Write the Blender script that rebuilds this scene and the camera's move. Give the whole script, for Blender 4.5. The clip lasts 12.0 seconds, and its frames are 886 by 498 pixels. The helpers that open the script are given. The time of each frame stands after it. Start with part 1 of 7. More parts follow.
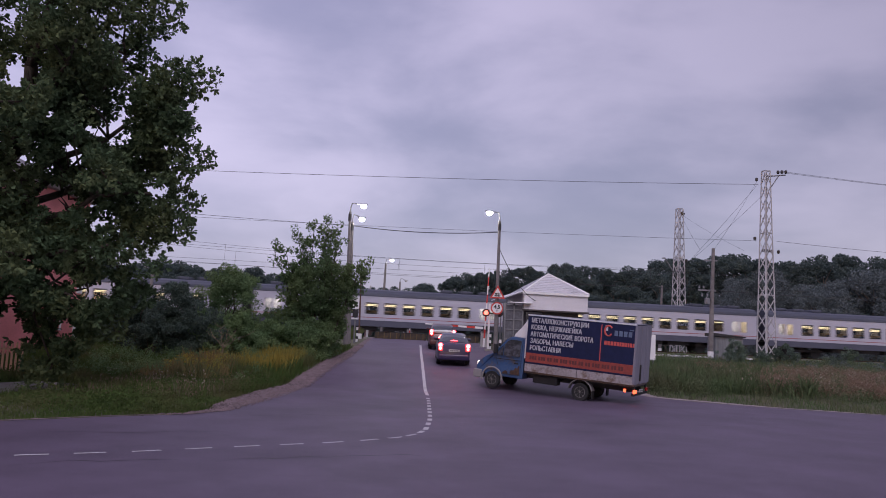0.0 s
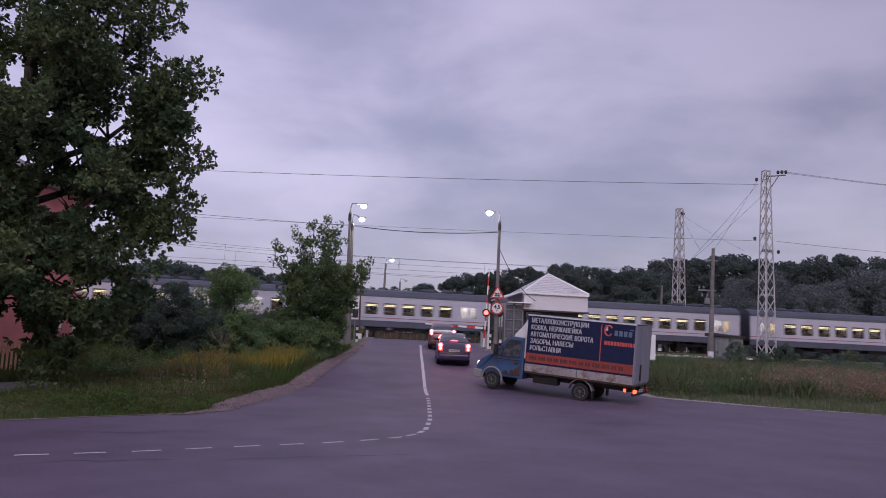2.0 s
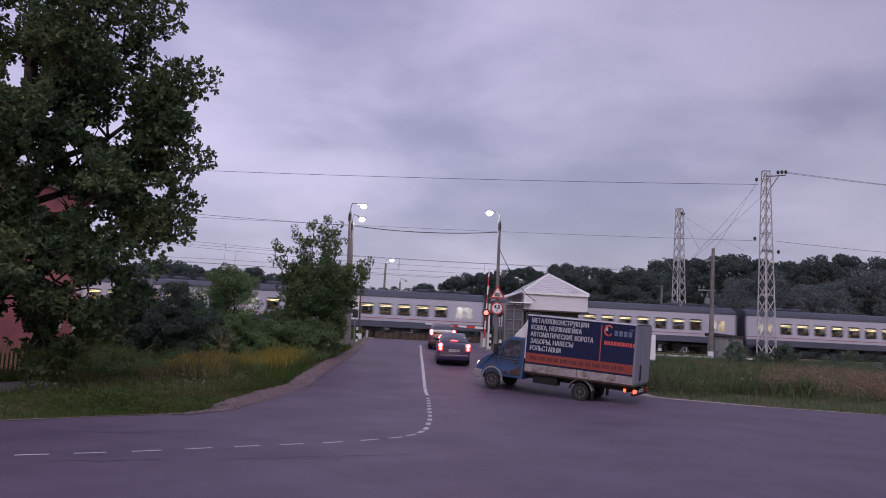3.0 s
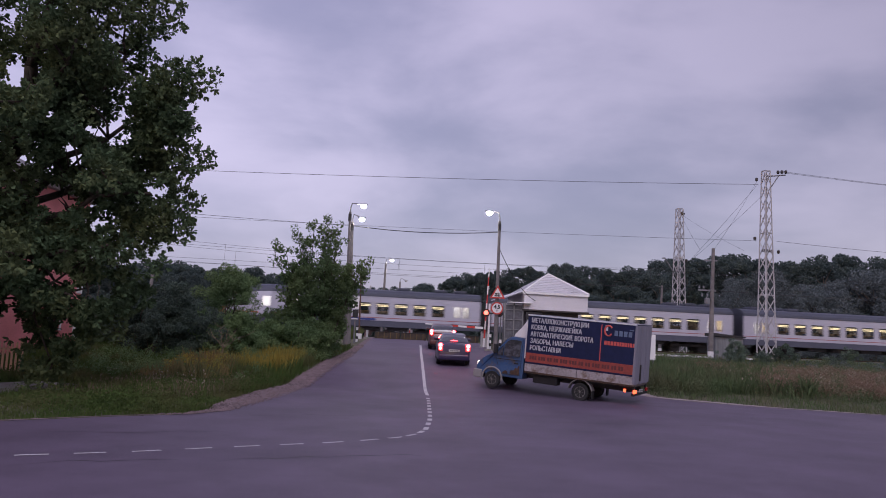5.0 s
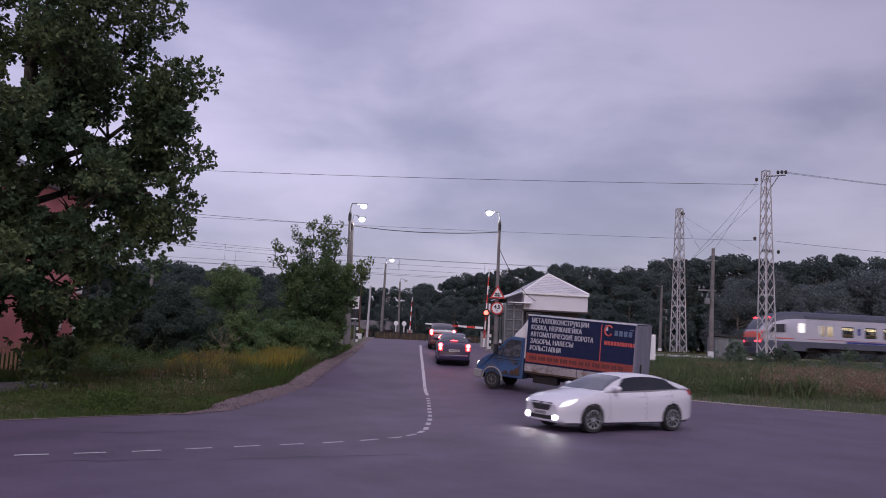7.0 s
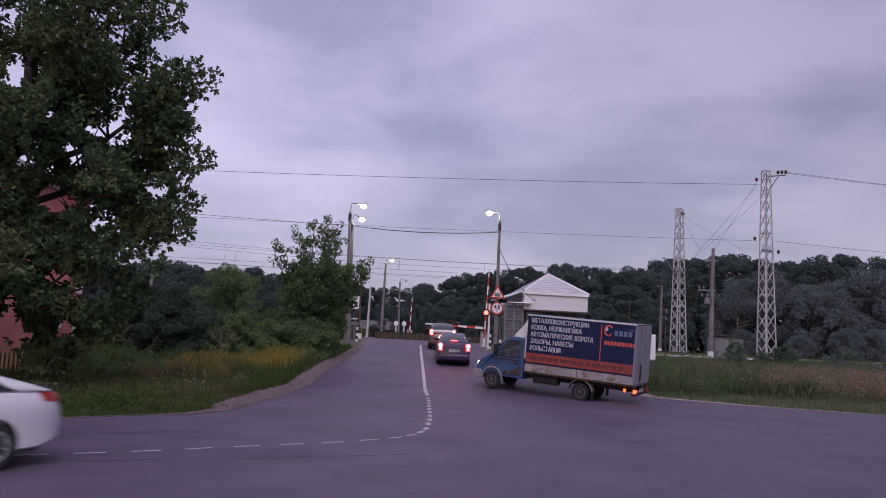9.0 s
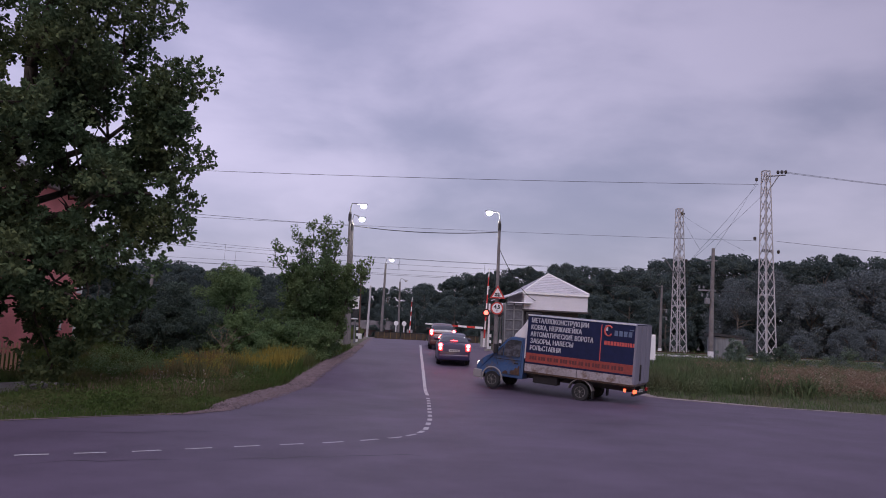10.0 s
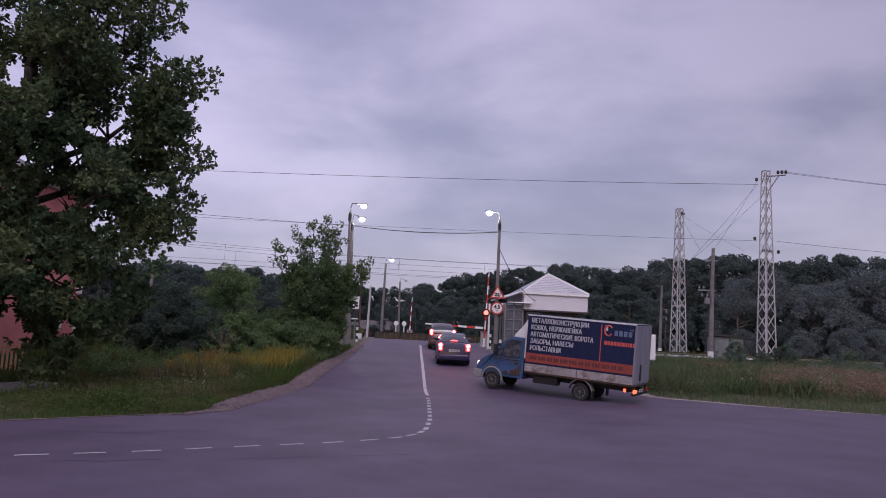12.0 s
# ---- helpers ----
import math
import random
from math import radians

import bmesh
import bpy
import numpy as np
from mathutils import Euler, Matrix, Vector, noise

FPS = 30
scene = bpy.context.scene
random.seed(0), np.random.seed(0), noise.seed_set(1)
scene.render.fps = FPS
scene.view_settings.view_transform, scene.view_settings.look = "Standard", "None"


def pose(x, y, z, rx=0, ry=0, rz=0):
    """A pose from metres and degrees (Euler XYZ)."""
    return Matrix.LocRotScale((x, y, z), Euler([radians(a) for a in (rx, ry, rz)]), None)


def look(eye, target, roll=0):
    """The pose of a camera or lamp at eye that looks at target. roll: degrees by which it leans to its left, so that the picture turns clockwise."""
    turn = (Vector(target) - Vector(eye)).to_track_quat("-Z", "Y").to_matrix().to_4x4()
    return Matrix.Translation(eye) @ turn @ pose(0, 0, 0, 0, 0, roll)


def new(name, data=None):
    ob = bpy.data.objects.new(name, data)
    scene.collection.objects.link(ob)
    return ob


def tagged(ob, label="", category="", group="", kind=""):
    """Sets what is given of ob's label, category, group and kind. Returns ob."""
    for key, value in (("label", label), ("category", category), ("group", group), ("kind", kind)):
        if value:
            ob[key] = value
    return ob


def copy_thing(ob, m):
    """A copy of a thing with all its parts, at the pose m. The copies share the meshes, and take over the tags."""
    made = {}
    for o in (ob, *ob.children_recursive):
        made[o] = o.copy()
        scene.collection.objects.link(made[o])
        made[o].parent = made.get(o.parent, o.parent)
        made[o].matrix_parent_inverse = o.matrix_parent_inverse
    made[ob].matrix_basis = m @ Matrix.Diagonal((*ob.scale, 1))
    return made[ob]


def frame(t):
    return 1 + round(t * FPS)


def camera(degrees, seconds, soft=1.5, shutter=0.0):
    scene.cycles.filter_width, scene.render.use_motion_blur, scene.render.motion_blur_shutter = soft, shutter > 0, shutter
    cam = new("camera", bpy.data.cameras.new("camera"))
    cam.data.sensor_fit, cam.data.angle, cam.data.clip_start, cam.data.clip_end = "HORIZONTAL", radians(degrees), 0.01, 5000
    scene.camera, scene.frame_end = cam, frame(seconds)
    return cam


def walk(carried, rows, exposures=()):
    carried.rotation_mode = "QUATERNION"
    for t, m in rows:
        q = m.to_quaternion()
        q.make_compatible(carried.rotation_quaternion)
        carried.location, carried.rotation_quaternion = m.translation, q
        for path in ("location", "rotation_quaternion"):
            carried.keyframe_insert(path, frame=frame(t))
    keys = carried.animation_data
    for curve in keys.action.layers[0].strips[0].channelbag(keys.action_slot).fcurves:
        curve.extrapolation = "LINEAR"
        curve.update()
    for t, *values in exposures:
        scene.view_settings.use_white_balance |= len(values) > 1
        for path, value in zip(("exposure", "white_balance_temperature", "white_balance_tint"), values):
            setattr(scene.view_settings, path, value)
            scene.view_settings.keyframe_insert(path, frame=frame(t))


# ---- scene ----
cam = camera(61.0, 12.0, soft=0.95, shutter=0.4)
EYE = Vector((0.0, 0.0, 2.1))
TILT = radians(6.85)
STAND = look(EYE, EYE + Vector((0, math.cos(TILT), math.sin(TILT))), 2.76)
walk(cam, [(0.0, STAND), (12.0, STAND)], exposures=[(0.0, 0.0), (12.0, 0.0)])

# ---- world and sun: an overcast evening ----
world = bpy.data.worlds.new("evening_sky")
scene.world = world
world.use_nodes = True
wn, wl = world.node_tree.nodes, world.node_tree.links
wn.clear()
w_out = wn.new("ShaderNodeOutputWorld")
w_bg = wn.new("ShaderNodeBackground")
w_sky = wn.new("ShaderNodeTexSky")
w_sky.sky_type = "NISHITA"
w_sky.sun_disc = False
w_sky.sun_elevation = radians(6)
w_sky.sun_rotation = radians(200)
w_co = wn.new("ShaderNodeTexCoord")
w_map = wn.new("ShaderNodeMapping")
w_map.inputs["Scale"].default_value = (1.0, 1.0, 2.5)
w_map.inputs["Rotation"].default_value = (0.0, radians(-7), 0.0)
w_map.inputs["Location"].default_value = (0.35, 0.1, 0.2)
w_n1 = wn.new("ShaderNodeTexNoise")
w_n1.inputs["Scale"].default_value = 2.4
w_n1.inputs["Detail"].default_value = 6
w_n1.inputs["Roughness"].default_value = 0.5
w_n1.inputs["Distortion"].default_value = 0.15
w_ramp = wn.new("ShaderNodeValToRGB")
w_ramp.color_ramp.interpolation = "EASE"
w_ramp.color_ramp.elements[0].position = 0.36
w_ramp.color_ramp.elements[0].color = (0.280, 0.260, 0.430, 1)
w_ramp.color_ramp.elements[1].position = 0.66
w_ramp.color_ramp.elements[1].color = (0.515, 0.455, 0.665, 1)
w_mix = wn.new("ShaderNodeMixRGB")
w_mix.inputs["Fac"].default_value = 0.03
wl.new(w_co.outputs["Generated"], w_map.inputs["Vector"])
wl.new(w_map.outputs["Vector"], w_n1.inputs["Vector"])
wl.new(w_n1.outputs["Fac"], w_ramp.inputs["Fac"])
wl.new(w_ramp.outputs["Color"], w_mix.inputs["Color1"])
wl.new(w_sky.outputs["Color"], w_mix.inputs["Color2"])
w_sep = wn.new("ShaderNodeSeparateXYZ")
w_lean = wn.new("ShaderNodeMath")          # the cloud is a little thinner towards the west
w_lean.operation = "MULTIPLY_ADD"
w_lean.inputs[1].default_value = -0.31
w_lean.inputs[2].default_value = 1.02
w_vm = wn.new("ShaderNodeVectorMath")
w_vm.operation = "SCALE"
wl.new(w_co.outputs["Generated"], w_sep.inputs["Vector"])
wl.new(w_sep.outputs["X"], w_lean.inputs[0])
wl.new(w_mix.outputs["Color"], w_vm.inputs[0])
w_xz = wn.new("ShaderNodeMath")            # and thicker high up in the east
w_xz.operation = "MULTIPLY"
w_high = wn.new("ShaderNodeMath")
w_high.operation = "MULTIPLY_ADD"
w_high.inputs[1].default_value = -0.6
wl.new(w_sep.outputs["X"], w_xz.inputs[0])
wl.new(w_sep.outputs["Z"], w_xz.inputs[1])
wl.new(w_xz.outputs["Value"], w_high.inputs[0])
wl.new(w_lean.outputs["Value"], w_high.inputs[2])
wl.new(w_high.outputs["Value"], w_vm.inputs["Scale"])
wl.new(w_vm.outputs["Vector"], w_bg.inputs["Color"])
w_bg.inputs["Strength"].default_value = 1.0
wl.new(w_bg.outputs["Background"], w_out.inputs["Surface"])

sun_data = bpy.data.lights.new("sun", "SUN")
sun_data.energy = 1.6
sun_data.angle = radians(40)
sun_data.color = (0.96, 0.88, 1.0)
sun = new("sun", sun_data)
sun.matrix_world = look((0, 0, 50), (-10, 40, 0))


# ---- materials ----
def mat(name, color, rough=0.7, metal=0.0, var=0.25, fine=40.0, coarse=1.5, bump=0.0, dist=0.01, spec=0.5,
        second=None, at=0.5, soft=0.15, rand=0.0, streak=False, coat=0.0):
    """Procedural surface: a base colour, varied by a coarse and a fine noise, a second colour in patches, and relief."""
    m = bpy.data.materials.new(name)
    m.use_nodes = True
    n, l = m.node_tree.nodes, m.node_tree.links
    b = n["Principled BSDF"]
    co = n.new("ShaderNodeTexCoord")
    src = co.outputs["Object"]
    if streak:
        mp = n.new("ShaderNodeMapping")
        mp.inputs["Scale"].default_value = (1.0, 1.0, 0.12)
        l.new(src, mp.inputs["Vector"])
        src = mp.outputs["Vector"]
    n1 = n.new("ShaderNodeTexNoise")
    n1.inputs["Scale"].default_value = coarse
    n1.inputs["Detail"].default_value = 5
    n2 = n.new("ShaderNodeTexNoise")
    n2.inputs["Scale"].default_value = fine
    n2.inputs["Detail"].default_value = 3
    l.new(src, n1.inputs["Vector"])
    l.new(src, n2.inputs["Vector"])
    add = n.new("ShaderNodeMath")
    l.new(n1.outputs["Fac"], add.inputs[0])
    l.new(n2.outputs["Fac"], add.inputs[1])
    rng = n.new("ShaderNodeMapRange")
    rng.inputs["From Min"].default_value = 0.65
    rng.inputs["From Max"].default_value = 1.35
    rng.inputs["To Min"].default_value = 1 - var
    rng.inputs["To Max"].default_value = 1 + var
    l.new(add.outputs[0], rng.inputs["Value"])
    val = rng.outputs["Result"]
    if rand:
        oi = n.new("ShaderNodeObjectInfo")
        r2 = n.new("ShaderNodeMapRange")
        r2.inputs["To Min"].default_value = 1 - rand
        r2.inputs["To Max"].default_value = 1 + rand
        l.new(oi.outputs["Random"], r2.inputs["Value"])
        mu = n.new("ShaderNodeMath")
        mu.operation = "MULTIPLY"
        l.new(val, mu.inputs[0])
        l.new(r2.outputs["Result"], mu.inputs[1])
        val = mu.outputs[0]
    col = n.new("ShaderNodeMixRGB")
    col.inputs["Fac"].default_value = 0.0
    col.inputs["Color1"].default_value = (*color, 1)
    col.inputs["Color2"].default_value = (*(second or color), 1)
    if second:
        n3 = n.new("ShaderNodeTexNoise")
        n3.inputs["Scale"].default_value = coarse * 1.7
        n3.inputs["Detail"].default_value = 7
        n3.inputs["Roughness"].default_value = 0.65
        l.new(src, n3.inputs["Vector"])
        mr = n.new("ShaderNodeMapRange")
        mr.inputs["From Min"].default_value = at - soft
        mr.inputs["From Max"].default_value = at + soft
        l.new(n3.outputs["Fac"], mr.inputs["Value"])
        l.new(mr.outputs["Result"], col.inputs["Fac"])
    vm = n.new("ShaderNodeVectorMath")
    vm.operation = "SCALE"
    l.new(col.outputs["Color"], vm.inputs[0])
    l.new(val, vm.inputs["Scale"])
    l.new(vm.outputs["Vector"], b.inputs["Base Color"])
    b.inputs["Roughness"].default_value = rough
    b.inputs["Metallic"].default_value = metal
    b.inputs["Specular IOR Level"].default_value = spec
    b.inputs["Coat Weight"].default_value = coat
    if bump:
        bp = n.new("ShaderNodeBump")
        bp.inputs["Strength"].default_value = bump
        bp.inputs["Distance"].default_value = dist
        l.new(n2.outputs["Fac"], bp.inputs["Height"])
        l.new(bp.outputs["Normal"], b.inputs["Normal"])
    return m


def leafmat(name, color, second, var=0.35, trans=0.25):
    """Leaves: each leaf varies on its own, light passes through a little."""
    m = bpy.data.materials.new(name)
    m.use_nodes = True
    n, l = m.node_tree.nodes, m.node_tree.links
    b = n["Principled BSDF"]
    g = n.new("ShaderNodeNewGeometry")
    co = n.new("ShaderNodeTexCoord")
    oi = n.new("ShaderNodeObjectInfo")
    nz = n.new("ShaderNodeTexNoise")
    nz.inputs["Scale"].default_value = 0.55
    nz.inputs["Detail"].default_value = 3
    l.new(co.outputs["Object"], nz.inputs["Vector"])
    mr = n.new("ShaderNodeMapRange")
    mr.inputs["From Min"].default_value = 0.42
    mr.inputs["From Max"].default_value = 0.66
    l.new(nz.outputs["Fac"], mr.inputs["Value"])
    mx = n.new("ShaderNodeMixRGB")
    mx.inputs["Color1"].default_value = (*color, 1)
    mx.inputs["Color2"].default_value = (*second, 1)
    l.new(mr.outputs["Result"], mx.inputs["Fac"])
    ad = n.new("ShaderNodeMath")
    l.new(g.outputs["Random Per Island"], ad.inputs[0])
    l.new(oi.outputs["Random"], ad.inputs[1])
    r2 = n.new("ShaderNodeMapRange")
    r2.inputs["From Max"].default_value = 2.0
    r2.inputs["To Min"].default_value = 1 - var
    r2.inputs["To Max"].default_value = 1 + var
    l.new(ad.outputs[0], r2.inputs["Value"])
    vm = n.new("ShaderNodeVectorMath")
    vm.operation = "SCALE"
    l.new(mx.outputs["Color"], vm.inputs[0])
    l.new(r2.outputs["Result"], vm.inputs["Scale"])
    l.new(vm.outputs["Vector"], b.inputs["Base Color"])
    b.inputs["Roughness"].default_value = 0.75
    b.inputs["Specular IOR Level"].default_value = 0.15
    tr = n.new("ShaderNodeBsdfTranslucent")
    l.new(vm.outputs["Vector"], tr.inputs["Color"])
    ms = n.new("ShaderNodeMixShader")
    ms.inputs["Fac"].default_value = trans
    l.new(b.outputs["BSDF"], ms.inputs[1])
    l.new(tr.outputs["BSDF"], ms.inputs[2])
    l.new(ms.outputs["Shader"], n["Material Output"].inputs["Surface"])
    return m


def glow(name, color, strength, base=(0.8, 0.8, 0.8)):
    m = bpy.data.materials.new(name)
    m.use_nodes = True
    b = m.node_tree.nodes["Principled BSDF"]
    b.inputs["Base Color"].default_value = (*base, 1)
    b.inputs["Roughness"].default_value = 0.2
    b.inputs["Emission Color"].default_value = (*color, 1)
    b.inputs["Emission Strength"].default_value = strength
    return m


ASPHALT = mat("asphalt", (0.092, 0.067, 0.107), rough=0.64, var=0.36, fine=60, coarse=0.35, bump=0.35, dist=0.006,
              second=(0.069, 0.050, 0.080), at=0.52, soft=0.12, spec=0.5)
PATCH = mat("asphalt_tar", (0.028, 0.025, 0.028), rough=0.7, var=0.2, bump=0.2, dist=0.004)
GRAVEL = mat("gravel", (0.175, 0.122, 0.132), rough=0.95, var=0.5, fine=30, coarse=2.5, bump=0.8, dist=0.02,
             second=(0.115, 0.083, 0.092), at=0.5)
SOIL = mat("soil", (0.060, 0.068, 0.034), rough=0.95, var=0.4, fine=9, coarse=0.5, bump=0.6, dist=0.05,
           second=(0.12, 0.095, 0.065), at=0.56)
SAND = mat("sandy_edge", (0.30, 0.25, 0.25), rough=0.95, var=0.35, fine=24, coarse=1.5, bump=0.5, dist=0.02, second=(0.19, 0.155, 0.16), at=0.54)
PAINT_WORN = mat("worn_road_paint", (0.17, 0.145, 0.175), rough=0.75, var=0.3, fine=25, coarse=4, second=(0.10, 0.08, 0.11), at=0.5, soft=0.1)
PAINT_WHITE = mat("road_paint", (0.46, 0.44, 0.46), rough=0.7, var=0.2, fine=25, coarse=4,
                  second=(0.30, 0.28, 0.29), at=0.6, soft=0.1)
CONCRETE = mat("concrete", (0.27, 0.25, 0.235), rough=0.9, var=0.2, fine=22, coarse=2, bump=0.4, dist=0.01,
               second=(0.18, 0.165, 0.155), at=0.55, rand=0.08)
POLE_GREY = mat("pole_concrete", (0.185, 0.170, 0.168), rough=0.9, var=0.2, fine=18, coarse=1.2, bump=0.3, dist=0.006,
                second=(0.12, 0.11, 0.11), at=0.58)
STEEL = mat("grey_steel", (0.20, 0.20, 0.21), rough=0.55, metal=0.4, var=0.2, fine=30)
SILVER = mat("silver_lattice", (0.46, 0.45, 0.46), rough=0.6, metal=0.15, var=0.2, fine=14, coarse=1.2,
             second=(0.27, 0.24, 0.23), at=0.62)
DARK_STEEL = mat("dark_steel", (0.035, 0.034, 0.036), rough=0.6, metal=0.3, var=0.3, fine=20)
RUST = mat("rusty_steel", (0.10, 0.055, 0.035), rough=0.85, metal=0.2, var=0.4, fine=18, coarse=2, bump=0.3,
           second=(0.05, 0.035, 0.03), at=0.5)
WIRE = mat("wire", (0.03, 0.03, 0.033), rough=0.6)
BLACK = mat("black_rubber", (0.016, 0.016, 0.017), rough=0.75, var=0.25, fine=25)
WOOD_OLD = mat("weathered_wood", (0.17, 0.145, 0.125), rough=0.9, var=0.35, fine=22, coarse=1.5, streak=True, bump=0.3)
BARK = mat("oak_bark", (0.060, 0.048, 0.038), rough=0.95, var=0.45, fine=9, coarse=1.2, streak=True, bump=0.9, dist=0.04)
BARK_PALE = mat("pale_bark", (0.12, 0.105, 0.09), rough=0.95, var=0.35, fine=12, coarse=1.5, streak=True, bump=0.5)
WHITE_SIDING = mat("white_siding", (0.66, 0.64, 0.68), rough=0.55, var=0.06, fine=12, coarse=0.8, rand=0.02)
ROOF_METAL = mat("pale_roof_metal", (0.60, 0.585, 0.62), rough=0.42, metal=0.1, var=0.10, fine=10, coarse=0.8)
RED_PAINT = mat("red_paint", (0.50, 0.035, 0.03), rough=0.45, var=0.15)
WHITE_PAINT = mat("white_paint", (0.75, 0.74, 0.74), rough=0.45, var=0.08)
PINK = mat("pink_render", (0.72, 0.25, 0.25), rough=0.9, var=0.12, fine=14, coarse=0.6, bump=0.2,
           second=(0.62, 0.21, 0.21), at=0.58)
PLINTH = mat("plinth", (0.30, 0.20, 0.17), rough=0.9, var=0.2, bump=0.3)
FENCE_WOOD = mat("fence_boards", (0.58, 0.37, 0.27), rough=0.8, var=0.2, streak=True, rand=0.12)
GLASS_DARK = mat("dark_glass", (0.016, 0.018, 0.024), rough=0.05, var=0.1, spec=0.8)
OAK_LEAF = leafmat("oak_leaves", (0.070, 0.110, 0.058), (0.112, 0.138, 0.062), var=0.45, trans=0.34)
BUSH_LEAF = leafmat("bush_leaves", (0.110, 0.150, 0.122), (0.135, 0.180, 0.116), trans=0.3)
DUSK_LEAF = leafmat("blue_green_leaves", (0.084, 0.118, 0.098), (0.105, 0.140, 0.104), trans=0.3)
MAPLE_LEAF = leafmat("maple_leaves", (0.125, 0.195, 0.090), (0.170, 0.230, 0.096), var=0.45, trans=0.36)
# blue raised in willow and woodland leaves to stand in for distance haze
WILLOW_LEAF = leafmat("willow_leaves", (0.146, 0.172, 0.178), (0.118, 0.144, 0.144), var=0.25, trans=0.3)
WOOD_LEAF = leafmat("hazed_woodland_leaves", (0.080, 0.110, 0.108), (0.098, 0.126, 0.110), var=0.22, trans=0.35)
GRASS = leafmat("grass_blades", (0.074, 0.116, 0.033), (0.122, 0.124, 0.054), trans=0.4)
DRY_GRASS = leafmat("dry_grass", (0.34, 0.265, 0.060), (0.20, 0.205, 0.062), trans=0.4)
FIELD = leafmat("field_grass", (0.112, 0.162, 0.074), (0.160, 0.170, 0.096), trans=0.35)
GOLD_WEED = leafmat("golden_weeds", (0.25, 0.185, 0.085), (0.15, 0.155, 0.07), trans=0.35)
PALE = leafmat("pale_seed_heads", (0.36, 0.31, 0.25), (0.26, 0.24, 0.17), trans=0.3)
WEED = leafmat("dry_weeds", (0.235, 0.165, 0.120), (0.165, 0.165, 0.095), trans=0.35)


# ---- building helpers ----
def link(name, bm, material, parent=None, label="", smooth=False):
    me = bpy.data.meshes.new(name)
    bm.to_mesh(me)
    bm.free()
    return link_mesh(name, me, material, parent, label, smooth)


def link_mesh(name, me, material, parent=None, label="", smooth=False):
    ob = new(name, me)
    for m in material if isinstance(material, (list, tuple)) else [material]:
        me.materials.append(m)
    if smooth:
        me.polygons.foreach_set("use_smooth", [True] * len(me.polygons))
    if parent:
        ob.parent = parent
    if label:
        ob["label"] = label
    return ob


part = link


def raw(name, verts, faces, material, parent=None, label="", smooth=False):
    me = bpy.data.meshes.new(name)
    me.from_pydata([tuple(v) for v in verts], [], faces)
    me.update()
    return link_mesh(name, me, material, parent, label, smooth)


def empty(name, m, label, category, group="", kind=""):
    ob = new(name)
    ob.empty_display_size = 0.2
    ob.matrix_basis = m
    return tagged(ob, label, category, group, kind)


def box(bm, x0, x1, y0, y1, z0, z1, bev=0.0):
    r = bmesh.ops.create_cube(bm, size=1.0)
    for v in r["verts"]:
        v.co = Vector(((x0 + x1) / 2 + v.co.x * (x1 - x0), (y0 + y1) / 2 + v.co.y * (y1 - y0), (z0 + z1) / 2 + v.co.z * (z1 - z0)))
    if bev:
        ed = list({e for v in r["verts"] for e in v.link_edges})
        bmesh.ops.bevel(bm, geom=ed, offset=bev, segments=2, affect="EDGES", profile=0.6)
    return bm


def boxes(*specs, bev=0.0):
    bm = bmesh.new()
    for s in specs:
        box(bm, *s, bev=bev)
    return bm


def rod(bm, a, b, r0, r1=None, seg=8):
    """A tapered round bar from a to b."""
    a, b = Vector(a), Vector(b)
    r1 = r0 if r1 is None else r1
    q = (b - a).to_track_quat("Z", "Y")
    rings = []
    for p, r in ((a, r0), (b, r1)):
        rings.append([bm.verts.new(p + q @ Vector((r * math.cos(k * 2 * math.pi / seg), r * math.sin(k * 2 * math.pi / seg), 0))) for k in range(seg)])
    for k in range(seg):
        bm.faces.new((rings[0][k], rings[0][(k + 1) % seg], rings[1][(k + 1) % seg], rings[1][k]))
    bm.faces.new(rings[0][::-1])
    bm.faces.new(rings[1])
    return bm


def tube(pts, r, seg=8):
    """A bent round bar through points; r is one radius or one for each point."""
    bm = bmesh.new()
    pts = [Vector(p) for p in pts]
    rs = r if isinstance(r, (list, tuple)) else [r] * len(pts)
    prev = None
    q = None
    for i, p in enumerate(pts):
        d = (pts[min(i + 1, len(pts) - 1)] - pts[max(i - 1, 0)]).normalized()
        q = d.to_track_quat("Z", "Y") if q is None else (q @ Vector((0, 0, 1))).rotation_difference(d) @ q
        ring = [bm.verts.new(p + q @ Vector((rs[i] * math.cos(k * 2 * math.pi / seg), rs[i] * math.sin(k * 2 * math.pi / seg), 0))) for k in range(seg)]
        if prev:
            for k in range(seg):
                bm.faces.new((prev[k], prev[(k + 1) % seg], ring[(k + 1) % seg], ring[k]))
        else:
            bm.faces.new(ring[::-1])
        prev = ring
    bm.faces.new(prev)
    return bm


def prism(pts, y0, y1, bev=0.0):
    """A side outline (x, z) drawn out from y0 to y1."""
    bm = bmesh.new()
    a = [bm.verts.new((x, y0, z)) for x, z in pts]
    b = [bm.verts.new((x, y1, z)) for x, z in pts]
    n = len(pts)
    bm.faces.new(a)
    bm.faces.new(b[::-1])
    for k in range(n):
        bm.faces.new((a[k], b[k], b[(k + 1) % n], a[(k + 1) % n]))
    bmesh.ops.recalc_face_normals(bm, faces=bm.faces)
    if bev:
        bmesh.ops.bevel(bm, geom=list(bm.edges), offset=bev, segments=2, affect="EDGES", profile=0.6)
    return bm


